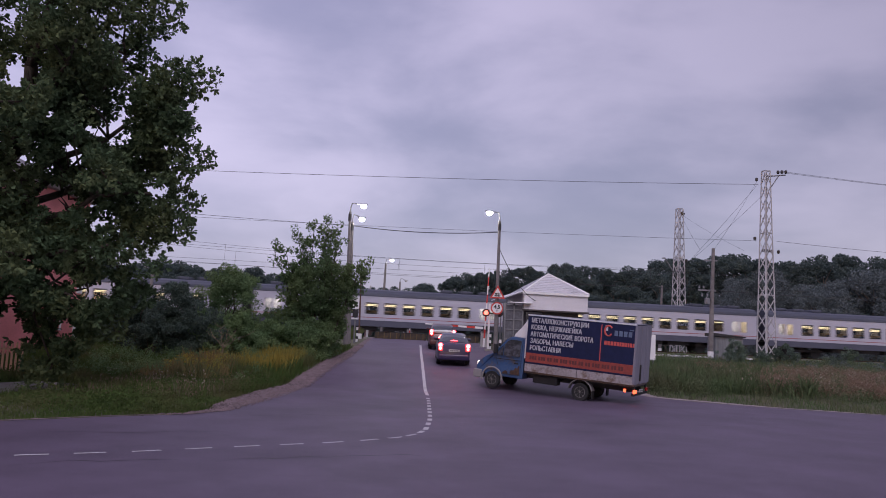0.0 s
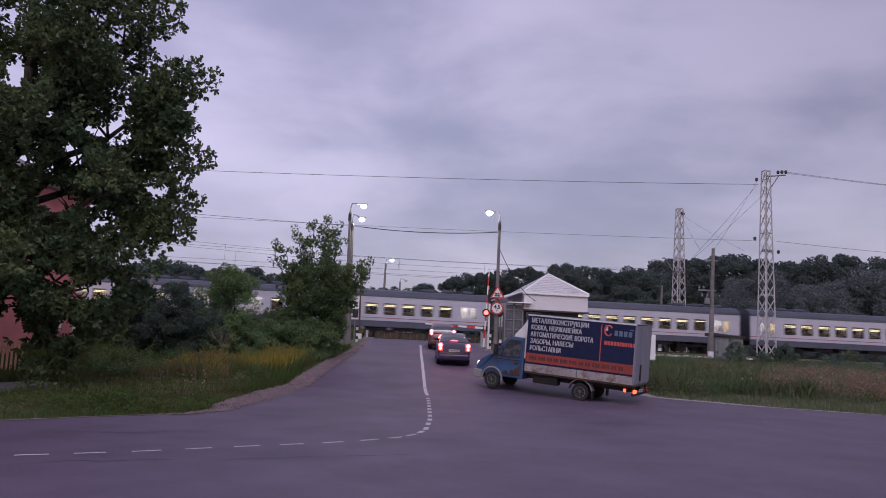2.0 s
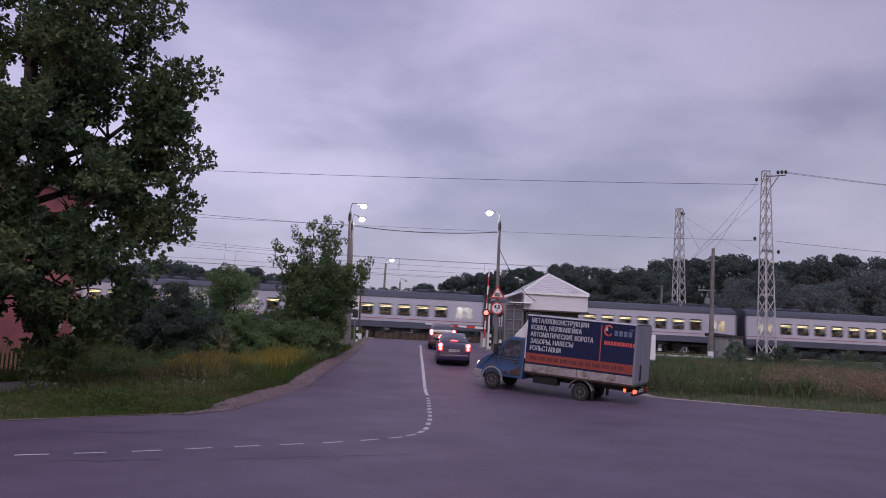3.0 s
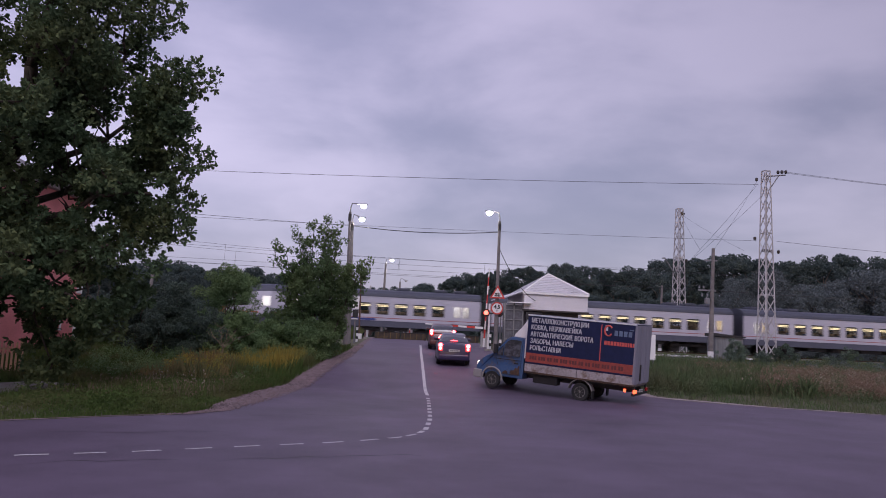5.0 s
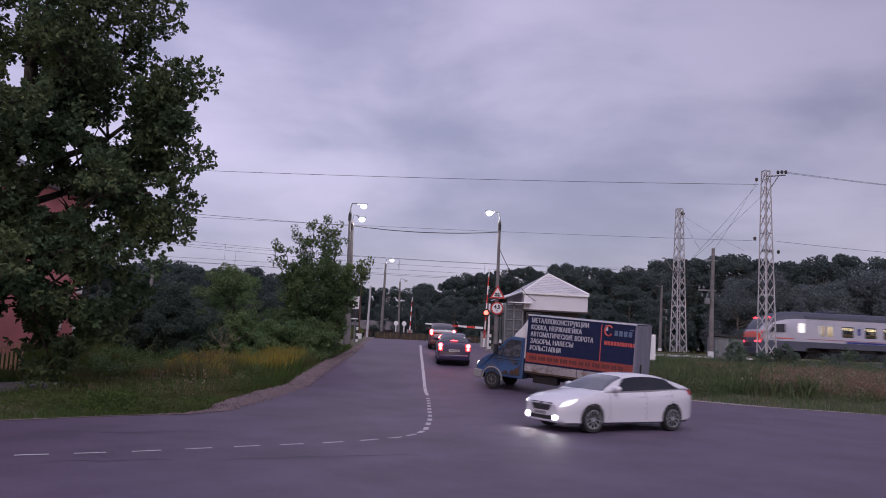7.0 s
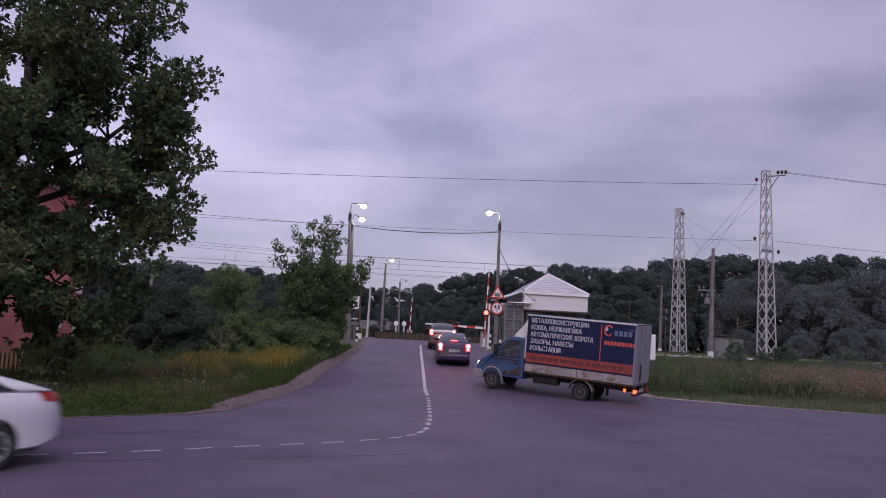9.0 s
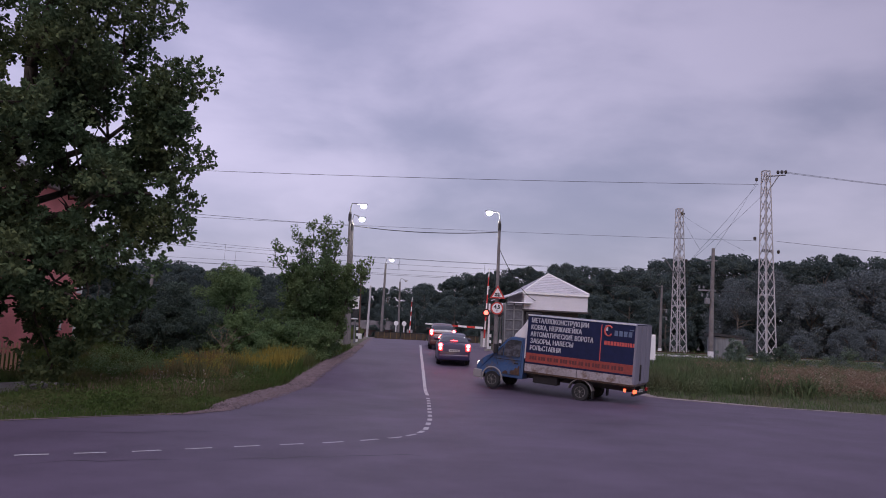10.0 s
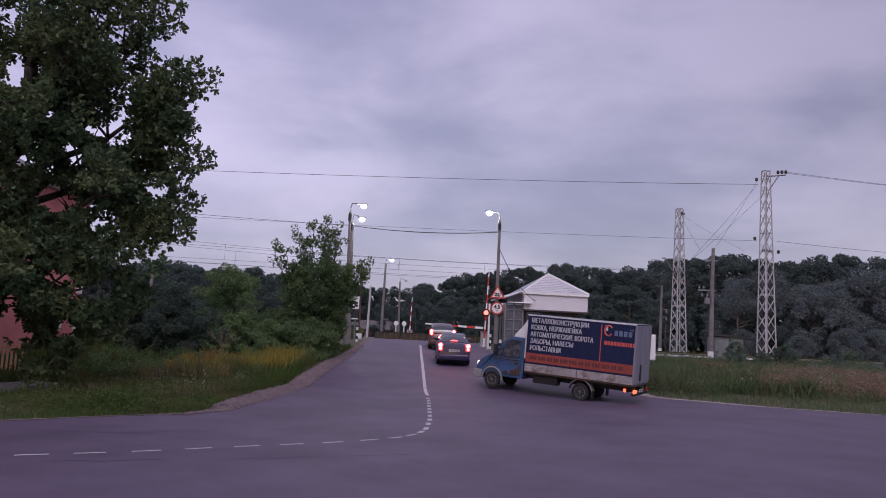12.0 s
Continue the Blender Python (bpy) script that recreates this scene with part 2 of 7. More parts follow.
def lathe(profile, seg=24, axis="z"):
    """A turned body: (radius, height) pairs round an axis."""
    bm = bmesh.new()
    rings = []
    for r, h in profile:
        ring = []
        for k in range(seg):
            c, s = r * math.cos(k * 2 * math.pi / seg), r * math.sin(k * 2 * math.pi / seg)
            ring.append(bm.verts.new((c, s, h) if axis == "z" else (c, h, s) if axis == "y" else (h, c, s)))
        rings.append(ring)
    for a, b in zip(rings, rings[1:]):
        for k in range(seg):
            bm.faces.new((a[k], a[(k + 1) % seg], b[(k + 1) % seg], b[k]))
    bm.faces.new(rings[0][::-1])
    bm.faces.new(rings[-1])
    bmesh.ops.recalc_face_normals(bm, faces=bm.faces)
    return bm


def leaves(rng, centers, radii, count, size, flat=0.0):
    """Leaf blades scattered round clump centres. Returns vertices and faces."""
    centers, radii = np.asarray(centers, float), np.asarray(radii, float)
    pick = rng.choice(len(centers), count, p=radii ** 2 / (radii ** 2).sum())
    d = rng.normal(size=(count, 3))
    d /= np.linalg.norm(d, axis=1)[:, None]
    rad = radii[pick] * rng.uniform(0.25, 1.0, count) ** 0.5
    p = centers[pick] + d * rad[:, None] * np.array([1, 1, 1 - flat])
    a = rng.normal(size=(count, 3)) + d * 0.5
    a /= np.linalg.norm(a, axis=1)[:, None]
    b = np.cross(a, rng.normal(size=(count, 3)))
    b /= np.linalg.norm(b, axis=1)[:, None]
    nrm = np.cross(a, b)
    s = size * rng.uniform(0.6, 1.35, count)[:, None]
    out = [(-0.5, 0, 0), (0.0, 0.27, 0.07), (0.5, 0, 0), (0.0, -0.27, 0.07)]
    fs = [(0, 1, 2), (0, 2, 3)]
    k = len(out)
    v = np.empty((count, k, 3))
    for i, (u, w, h) in enumerate(out):
        v[:, i] = p + s * (a * u + b * w + nrm * h)
    base = np.arange(count) * k
    faces = []
    for f in fs:
        faces += (base[:, None] + np.array(f)).tolist()
    return v.reshape(-1, 3), faces


def rosettes(rng, centers, radii, tufts, k, size, barred=None):
    """Leaves in tufts at twig ends: k leaves spread from each tuft, which points away from its clump."""
    centers, radii = np.asarray(centers, float), np.asarray(radii, float)
    pick = rng.choice(len(centers), tufts, p=radii ** 2 / (radii ** 2).sum())
    d = rng.normal(size=(tufts, 3))
    d /= np.linalg.norm(d, axis=1)[:, None]
    p = centers[pick] + d * (radii[pick] * rng.uniform(0.3, 1.0, tufts) ** 0.4)[:, None] * np.array([1, 1, 0.8])
    if barred is not None:
        ok = np.array([not barred(q) for q in p])
        p, d = p[ok], d[ok]
    n = len(p)
    p, d = np.repeat(p, k, 0), np.repeat(d, k, 0)
    a = d * 0.7 + rng.normal(size=(n * k, 3)) * 0.75 + np.array([0, 0, -0.15])
    a /= np.linalg.norm(a, axis=1)[:, None]
    b = np.cross(a, rng.normal(size=(n * k, 3)))
    b /= np.linalg.norm(b, axis=1)[:, None]
    nrm = np.cross(a, b)
    s = size * rng.uniform(0.65, 1.25, n * k)[:, None]
    out = [(0.02, 0, 0), (0.40, 0.17, 0.05), (0.55, 0.13, 0.05), (0.78, 0.25, 0.05), (1.0, 0, -0.04), (0.78, -0.25, 0.05), (0.55, -0.13, 0.05), (0.40, -0.17, 0.05)]
    v = np.empty((n * k, 8, 3))
    for i, (u, w, h) in enumerate(out):
        v[:, i] = p + s * (a * u + b * w + nrm * h)
    base = np.arange(n * k) * 8
    faces = []
    for f in ((0, 1, 2, 6, 7), (2, 3, 4, 5, 6)):
        faces += (base[:, None] + np.array(f)).tolist()
    return v.reshape(-1, 3), faces


def steps(points):
    """A smooth piecewise line through (position, value) pairs."""
    xs, ys = np.array([p[0] for p in points], float), np.array([p[1] for p in points], float)
    return lambda q: float(np.interp(q, xs, ys))


# ---- the lie of the land ----
RISE = steps([(-80, 0), (29.6, 0), (30.4, 0.03), (32.1, 0.23), (34.5, 0.52), (37, 0.82), (41, 1.15), (45, 1.45), (50, 1.70), (55, 1.87), (59, 1.93), (72, 1.93), (84, 1.2), (120, 0.8), (900, 0.8)])


def land(x, y):
    z = RISE(y)
    if x > 6:
        dip = min(1.0, (x - 6) / 6.0) * math.exp(-((y - 47) / 9.0) ** 2)
        z -= 0.62 * dip * min(1.0, z / 0.8)
    return z


SLAB_TURN = radians(73)
ROAD_L = steps([(-30, -56), (15.6, -8.85), (17.4, -7.1), (18.4, -5.9), (19.6, -5.3), (24, -5.2), (32, -5.05), (39, -4.5), (45, -4.5), (52, -4.75), (90, -6.4), (400, -30)])
ROAD_R = steps([(-30, 140), (24, 120), (26.0, 27.5), (28.1, 20.5), (29.07, 17.14), (29.7, 14.9), (30.2, 12.5), (30.75, 10.7), (30.95, 9.5), (31.4, 8.5), (33.0, 7.8), (35, 6.7), (38, 5.0), (45, 3.4), (55, 3.0), (90, 2.6), (400, -14)])


# ---- ground, road, shoulder, markings ----
def ground():
    xs = sorted(set([-900, -500, -300, -200, -140, -100, -80] + list(np.arange(-64, 64.1, 2.0)) + [80, 100, 140, 200, 300, 500, 900]))
    ys = sorted(set([-120, -80, -50] + list(np.arange(-30, 13, 3.0)) + list(np.arange(14, 92, 1.5)) + [100, 115, 130, 150, 180, 240, 340, 500, 900, 1500]))
    vs, fs = [], []
    for y in ys:
        for x in xs:
            z = land(x, y)
            inside = ROAD_L(y) - 1.0 < x < ROAD_R(y) + 1.0
            z += -0.10 if inside else 0.05 * noise.noise((x * 0.35, y * 0.35, 0.0))
            vs.append((x, y, z - 0.02))
    n = len(xs)
    for j in range(len(ys) - 1):
        for i in range(n - 1):
            a = j * n + i
            fs.append((a, a + 1, a + 1 + n, a + n))
    ob = raw("ground", vs, fs, SOIL, smooth=True)
    tagged(ob, "dark soil and low verge ground beside the road", "ground", kind="structure")


def strip(name, left, right, y0, y1, dy, lift, material, label, category, nx=14):
    vs, fs = [], []
    ys = list(np.arange(y0, y1 + dy * 0.5, dy))
    for y in ys:
        a, b = left(y), right(y)
        for i in range(nx + 1):
            x = a + (b - a) * i / nx
            vs.append((x, y, land(x, y) + lift))
    for j in range(len(ys) - 1):
        for i in range(nx):
            a = j * (nx + 1) + i
            fs.append((a, a + 1, a + nx + 2, a + nx + 1))
    ob = raw(name, vs, fs, material, smooth=True)
    return tagged(ob, label, category, kind="structure")


ground()
strip("road", ROAD_L, ROAD_R, -30, 118, 0.5, 0.03, ASPHALT, "worn grey asphalt road rising to the level crossing", "road", nx=24)
SHOULDER_OUT = steps([(10, 0.05), (15.6, 0.10), (18.5, 0.22), (21, 0.8), (26, 1.0), (31, 0.8), (37, 0.75), (42, 0.4), (53, 0.25), (60, 0.25)])
strip("shoulder", lambda y: ROAD_L(y) - SHOULDER_OUT(y) - 0.1 * noise.noise((0, y * 0.9, 3)), lambda y: ROAD_L(y) + 0.03 + 0.12 * noise.noise((0, y * 1.3, 7)),
      9, 60, 0.3, 0.042, GRAVEL, "reddish gravel shoulder beside the asphalt", "road shoulder", nx=3)
strip("shoulder", lambda y: ROAD_R(y) - 0.05 + 0.1 * noise.noise((5, y * 1.3, 7)), lambda y: ROAD_R(y) + (1.1 if y < 31 else 0.6), 22.0, 40, 0.2, 0.042, SAND,
      "pale gravel edge beside the asphalt", "road shoulder", nx=3)


def pebbles():
    """Loose stones on the shoulder, as one object."""
    rng = np.random.default_rng(14)
    vs, fs = [], []
    for _ in range(2600):
        y = rng.uniform(18, 46)
        x = ROAD_L(y) - SHOULDER_OUT(y) * rng.uniform(-0.25, 1.05)
        s = rng.uniform(0.012, 0.042)
        z = land(x, y) + 0.045
        k = len(vs)
        a = rng.uniform(0, 6.28)
        for i in range(4):
            vs.append((x + s * math.cos(a + i * 1.57) * rng.uniform(0.7, 1.2), y + s * math.sin(a + i * 1.57) * rng.uniform(0.7, 1.2), z - 0.005))
        vs.append((x + 0.2 * s, y, z + s * 0.8))
        fs += [(k, k + 1, k + 4), (k + 1, k + 2, k + 4), (k + 2, k + 3, k + 4), (k + 3, k, k + 4)]
    ob = raw("pebbles", vs, fs, leafmat("pebble_stone", (0.19, 0.14, 0.148), (0.12, 0.092, 0.10), trans=0.0))
    tagged(ob, "loose reddish grey stones on the road shoulder", "stones", kind="stuff")


pebbles()


def marking(name, pts, width, material=None):
    """A painted line through ground points, with its own thin edges."""
    vs, fs = [], []
    pts = [Vector((x, y, land(x, y) + 0.038)) for x, y in pts]
    for i, p in enumerate(pts):
        d = (pts[min(i + 1, len(pts) - 1)] - pts[max(i - 1, 0)]).normalized()
        s = d.cross(Vector((0, 0, 1))) * width / 2
        vs += [p - s, p + s]
    for i in range(len(pts) - 1):
        fs.append((2 * i, 2 * i + 1, 2 * i + 3, 2 * i + 2))
    return raw(name, vs, fs, material or PAINT_WHITE)


def markings():
    root = empty("road_marking", Matrix(), "white painted centre line, broken round the bend", "road marking", kind="structure")
    line = [(-9.0, 9.95), (-6.38, 11.8), (-4.93, 12.65), (-3.54, 13.68), (-2.07, 14.71), (-1.42, 15.27), (-0.74, 16.0), (-0.37, 16.71), (-0.2, 17.6), (-0.13, 19.4), (-0.13, 20.5), (-0.2, 24), (-0.3, 27.7)]
    P = [Vector((*p, 0)) for p in line]
    cum = [0.0]
    for a, b in zip(P, P[1:]):
        cum.append(cum[-1] + (b - a).length)
    fx, fy = steps(list(zip(cum, [p.x for p in P]))), steps(list(zip(cum, [p.y for p in P])))
    start = cum[1]
    dashes = []
    for k in range(-2, 8):
        dashes.append((start + k * 0.868 - 0.05 * (k > 0), 0.47))
    s = start + 8 * 0.868 - 0.16
    while s < cum[-1] - 0.4:
        dashes.append((s, 0.42 if s < start + 8.2 else 0.52))
        s += 0.64 if s < start + 8.2 else 0.98
    for s, n in dashes:
        ob = marking("dash", [(fx(s + n * i / 4), fy(s + n * i / 4)) for i in range(5)], 0.085 if s < start + 8 else 0.12)
        ob.parent = root
    lx = steps([(27.9, -0.30), (31.1, -0.47), (36.3, -0.70), (42.8, -0.96), (48.7, -1.15)])
    ob = marking("solid_line", [(lx(y), y) for y in np.arange(28.0, 48.9, 0.5)], 0.13)
    ob.parent = root
    ob = marking("stop_line", [(-1.15, 48.9), (-0.4, 48.95), (0.4, 49.0), (1.6, 49.0), (2.9, 49.0)], 0.30)
    ob.parent = root
    # the far main-road edge line and old worn traces
    for pts, w in ((([(17.2, 28.9), (19.5, 27.6), (23, 25.8)]), 0.10), (([(-1.2, 20.4), (-0.2, 20.7), (1.0, 21.1), (2.2, 21.7)]), 0.05)):
        ob = marking("worn_line", pts, w, PAINT_WORN)
        ob.parent = root


def cracks():
    rng = np.random.default_rng(4)
    for (x, y), (dx, dy), n in (((-3.4, 12.1), (0.30, 0.18), 11), ((5.4, 29.0), (0.42, -0.05), 7), ((6.6, 28.2), (0.3, 0.05), 5), ((-4.6, 18.6), (0.4, 0.12), 12), ((-6.0, 11.0), (0.33, 0.2), 7), ((1.9, 24.0), (-0.1, 0.6), 9), ((-2.6, 26.0), (0.05, 0.7), 12), ((-3.3, 33.0), (0.06, 0.8), 10), ((-1.9, 36.0), (0.5, 0.1), 7), ((2.2, 20.5), (0.5, 0.06), 14), ((-7.5, 14.2), (0.4, 0.12), 9), ((8.5, 26.0), (0.5, -0.1), 10)):
        vs, fs = [], []
        for i in range(n):
            w = 0.015 * (0.5 + rng.random()) * (0.3 if i in (0, n - 1) else 1)
            vs += [(x, y - w, land(x, y) + 0.034), (x, y + w, land(x, y) + 0.034)]
            if i:
                fs.append((2 * i - 2, 2 * i, 2 * i + 1, 2 * i - 1))
            x += dx * (0.7 + 0.6 * rng.random())
            y += dy + 0.13 * rng.normal()
        tagged(raw("tar_seam", vs, fs, PATCH), "dark sealed crack in the asphalt", "road crack", kind="structure")


markings()
cracks()

# ---- the railway ----
TRACK_D, TRACK_A = 65.10, radians(4.3376)
ALONG = Vector((math.cos(TRACK_A), math.sin(TRACK_A), 0))
ACROSS = Vector((-math.sin(TRACK_A), math.cos(TRACK_A), 0))
RAIL_Z = 1.98
TRACK_M = Matrix.Translation((0, TRACK_D, 0)) @ Matrix.Rotation(TRACK_A, 4, "Z")


def railway():
    for k, off in enumerate((0.0, 4.6)):
        m = TRACK_M @ Matrix.Translation((0, off, 0))
        bed = prism([(-1.9, 1.70), (1.9, 1.70), (1.45, 1.88), (-1.45, 1.88)], -220, 220)
        for v in bed.verts:
            v.co = Vector((v.co.y, v.co.x, v.co.z))
        bmesh.ops.recalc_face_normals(bed, faces=bed.faces)
        ob = link("ballast", bed, GRAVEL)
        ob.matrix_basis = m
        tagged(ob, "grey brown ballast bed of a railway track", "ballast", kind="structure")
        tr = empty("railway_track", m, "pair of steel rails on concrete sleepers", "track", "railway tracks", "structure")
        for y in (-0.76, 0.76):
            rail = bmesh.new()
            box(rail, -220, 220, y - 0.07, y + 0.07, 1.85, 1.87)
            box(rail, -220, 220, y - 0.015, y + 0.015, 1.87, 1.95)
            box(rail, -220, 220, y - 0.037, y + 0.037, 1.95, RAIL_Z)
            part("rail", rail, RUST, tr)
        sl = bmesh.new()
        box(sl, -0.13, 0.13, -1.35, 1.35, 1.83, 1.895)
        first = part("sleeper", sl, CONCRETE, tr)
        first.location.x = -60
        for i in range(1, 160):
            o = first.copy()
            scene.collection.objects.link(o)
            o.location.x = -60 + i * 0.75
    # deck of the crossing
    dk = empty("crossing_deck", TRACK_M @ Matrix.Translation((-1.4 * 1, 0, 0)), "grey rubber and concrete deck between the rails", "level crossing", kind="structure")
    for y0, y1 in ((-2.4, -0.86), (-0.66, 0.66), (0.86, 3.74), (3.94, 5.26), (5.46, 7.2)):
        for i in range(5):
            part("deck_panel", boxes((-5.0 + i * 2.0, -3.02 + i * 2.0, y0, y1, 1.75, 1.985), bev=0.01), CONCRETE, dk)


railway()


def white_edge_blocks():
    """Low whitewashed edge blocks along the platform side of the bank."""
    for i in range(16):
        bm = boxes((-0.24, 0.24, -0.12, 0.12, 0, 0.13), bev=0.03)
        p = TRACK_M @ Vector((13.0 + i * 0.60, -11.2, 0))
        ob = link("edge_block", bm, WHITE_PAINT)
        ob.matrix_basis = Matrix.Translation((p.x, p.y, land(p.x, p.y) + 0.06))
        tagged(ob, "small whitewashed concrete block on the embankment edge", "block", "edge blocks")


white_edge_blocks()

# ---- the train ----
TRAIN_WHITE = mat("train_white", (0.44, 0.43, 0.50), rough=0.38, var=0.07, fine=6, coarse=0.5, spec=0.5, second=(0.38, 0.37, 0.43), at=0.62)
TRAIN_GREY = mat("train_grey", (0.072, 0.076, 0.108), rough=0.5, var=0.15, fine=8, coarse=0.8)
TRAIN_ROOF = mat("train_roof", (0.055, 0.060, 0.085), rough=0.6, var=0.2, fine=6, coarse=0.6)
TRAIN_RED = mat("train_red", (0.62, 0.085, 0.045), rough=0.4, var=0.1)
TRAIN_STRIPE = mat("train_stripe", (0.30, 0.065, 0.06), rough=0.45, var=0.15)
TRAIN_UNDER = mat("train_underside", (0.030, 0.028, 0.030), rough=0.8, var=0.35, fine=6, coarse=1.2)
TRAIN_SEAT = mat("seat_cloth", (0.06, 0.10, 0.22), rough=0.8)
TRAIN_BLUE = mat("train_blue", (0.03, 0.05, 0.22), rough=0.4, var=0.1)
TRAIN_LINING = mat("train_lining", (0.34, 0.27, 0.19), rough=0.6, var=0.15)
CAR_LIGHT = glow("window_top_glow_strip", (1.0, 0.78, 0.42), 1.9)
CAB_PANE_GLOW = glow("cab_pane_glow", (1.0, 0.95, 0.86), 0.7)
DOOR_LIGHT = glow("vestibule_light", (1.0, 0.92, 0.78), 8.0)
TAIL_RED = glow("tail_lamp", (1.0, 0.05, 0.08), 4.0, (0.4, 0.02, 0.02))
TGLASS = bpy.data.materials.new("window_glass")
TGLASS.use_nodes = True
_b = TGLASS.node_tree.nodes["Principled BSDF"]
_b.inputs["Base Color"].default_value = (0.72, 0.75, 0.80, 1)
_b.inputs["Roughness"].default_value = 0.03
_b.inputs["Transmission Weight"].default_value = 1.0
_b.inputs["IOR"].default_value = 1.25
HALF = 10.55     # half a body, metres
SIDE = 1.74      # half the width
WIN_Z = (1.98, 2.86)
WIN_X = [-6.975 + 1.55 * i for i in range(10)]
DOOR_X = (-8.95, 8.95)


def wall_with_holes(x0, x1, z0, z1, holes, y, t):
    """A side wall from grid cells with real openings; y is the outer face, t the thickness inwards."""
    xs = sorted({x0, x1, *[h[0] for h in holes], *[h[1] for h in holes]})
    zs = sorted({z0, z1, *[h[2] for h in holes], *[h[3] for h in holes]})
    bm = bmesh.new()
    for a, b in zip(xs, xs[1:]):
        for c, d in zip(zs, zs[1:]):
            mx, mz = (a + b) / 2, (c + d) / 2
            if any(h[0] < mx < h[1] and h[2] < mz < h[3] for h in holes):
                continue
            s = 1 if y > 0 else -1
            box(bm, a, b, min(y, y - s * t), max(y, y - s * t), c, d)
    bmesh.ops.remove_doubles(bm, verts=bm.verts, dist=0.0005)
    return bm


def rail_car(cab):
    """One carriage of the electric train, built round its middle at rail height, x along the track."""
    root = empty("train_car", Matrix(), "white and grey electric train carriage with red stripe and lit windows", "train car", "train cars")
    x_tail = -HALF if not cab else -HALF + 3.7
    wins = WIN_X if not cab else [-3.05, -0.95] + [x for x in WIN_X if x > 0.5]
    holes = [(x - 0.49, x + 0.49, *WIN_Z) for x in wins]
    doors = [x for x in DOOR_X] if not cab else [-5.05, 8.95]
    holes += [(x + s - 0.30, x + s + 0.30, 1.92, 2.88) for x in doors for s in (-0.37, 0.37)]
    for y in (-SIDE, SIDE):
        part("side_wall", wall_with_holes(x_tail, HALF, 1.42, 3.42, holes, y, 0.07), TRAIN_WHITE, root)
    for y in (-SIDE, SIDE):
        s = math.copysign(1, y)
        part("stripe", boxes((x_tail, HALF, min(y, y + s * 0.006), max(y, y + s * 0.006), 1.63, 1.68)), TRAIN_STRIPE, root, "red stripe")
        part("lower_skirt", boxes((x_tail, HALF, min(y * 0.985, y * 0.985 - s * 0.08), max(y * 0.985, y * 0.985 - s * 0.08), 0.92, 1.42)), TRAIN_GREY, root, "dark grey skirt")
        part("gutter", boxes((x_tail, HALF, min(y, y + s * 0.03), max(y, y + s * 0.03), 3.42, 3.47)), TRAIN_ROOF, root)
    # curved roof with a dark band at its edge
    roof = prism([(-SIDE, 3.42), (SIDE, 3.42), (SIDE - 0.05, 3.66), (1.30, 3.92), (0.7, 4.06), (0, 4.10), (-0.7, 4.06), (-1.30, 3.92), (-SIDE + 0.05, 3.66)], x_tail, HALF)
    for v in roof.verts:
        v.co = Vector((v.co.y, v.co.x, v.co.z))
    bmesh.ops.recalc_face_normals(roof, faces=roof.faces)
    part("roof", roof, TRAIN_ROOF, root, "dark blue grey curved roof")
    for x in ((-8.9, -7.2, -5.5, 5.5, 7.2, 8.9) if not cab else (-4.0, 4.0, 7.2, 8.9)):
        part("roof_vent", boxes((x - 0.5, x + 0.5, -0.75, 0.75, 4.04, 4.30), bev=0.08), TRAIN_ROOF, root)
    part("floor_plate", boxes((x_tail, HALF, -SIDE + 0.08, SIDE - 0.08, 1.30, 1.42)), TRAIN_UNDER, root)
    part("end_wall", boxes((HALF - 0.06, HALF, -SIDE + 0.07, SIDE - 0.07, 1.42, 3.42)), TRAIN_GREY, root)
    if not cab:
        part("end_wall", boxes((x_tail, x_tail + 0.06, -SIDE + 0.07, SIDE - 0.07, 1.42, 3.42)), TRAIN_GREY, root)
    part("gangway", boxes((HALF, HALF + 0.42, -0.85, 0.85, 1.2, 3.5), bev=0.05), BLACK, root, "black gangway bellows")
    part("ceiling_lining", boxes((x_tail + 0.1, HALF - 0.1, -SIDE + 0.08, SIDE - 0.08, 3.30, 3.34)), TRAIN_LINING, root)
    # added sheet along the middle, stands in for the dim far wall below the windows
    part("middle_screen", boxes((x_tail + 2.9, HALF - 2.9, -0.03, 0.03, 1.42, 2.30)), TRAIN_LINING, root)
    # glowing strips added by the side walls for a yellow line behind the panes
    for y in (-0.55, 0.55):
        part("light_strip", boxes((x_tail + 2.9, HALF - 2.9, y * 2.3 - 0.06, y * 2.3 + 0.06, 2.72, 2.775)), CAR_LIGHT, root, "glowing strip added at window-top height")
    for x in wins:
        for y in (-SIDE, SIDE):
            s = math.copysign(1, y)
            f = bmesh.new()
            for a, b, c, d in ((-0.51, 0.51, WIN_Z[0] - 0.03, WIN_Z[0] + 0.03), (-0.51, 0.51, WIN_Z[1] - 0.03, WIN_Z[1] + 0.03), (-0.51, -0.46, WIN_Z[0] + 0.03, WIN_Z[1] - 0.03),
                               (0.46, 0.51, WIN_Z[0] + 0.03, WIN_Z[1] - 0.03), (-0.46, 0.46, 2.54, 2.575)):
                box(f, x + a, x + b, min(y - s * 0.03, y + s * 0.012), max(y - s * 0.03, y + s * 0.012), c, d)
            wf = part("window", f, BLACK, root, "black rubber window frame")
            gl = part("pane", boxes((x - 0.48, x + 0.48, y - s * 0.028 - 0.003, y - s * 0.028 + 0.003, WIN_Z[0], WIN_Z[1])), TGLASS, wf)
            gl.visible_shadow = False
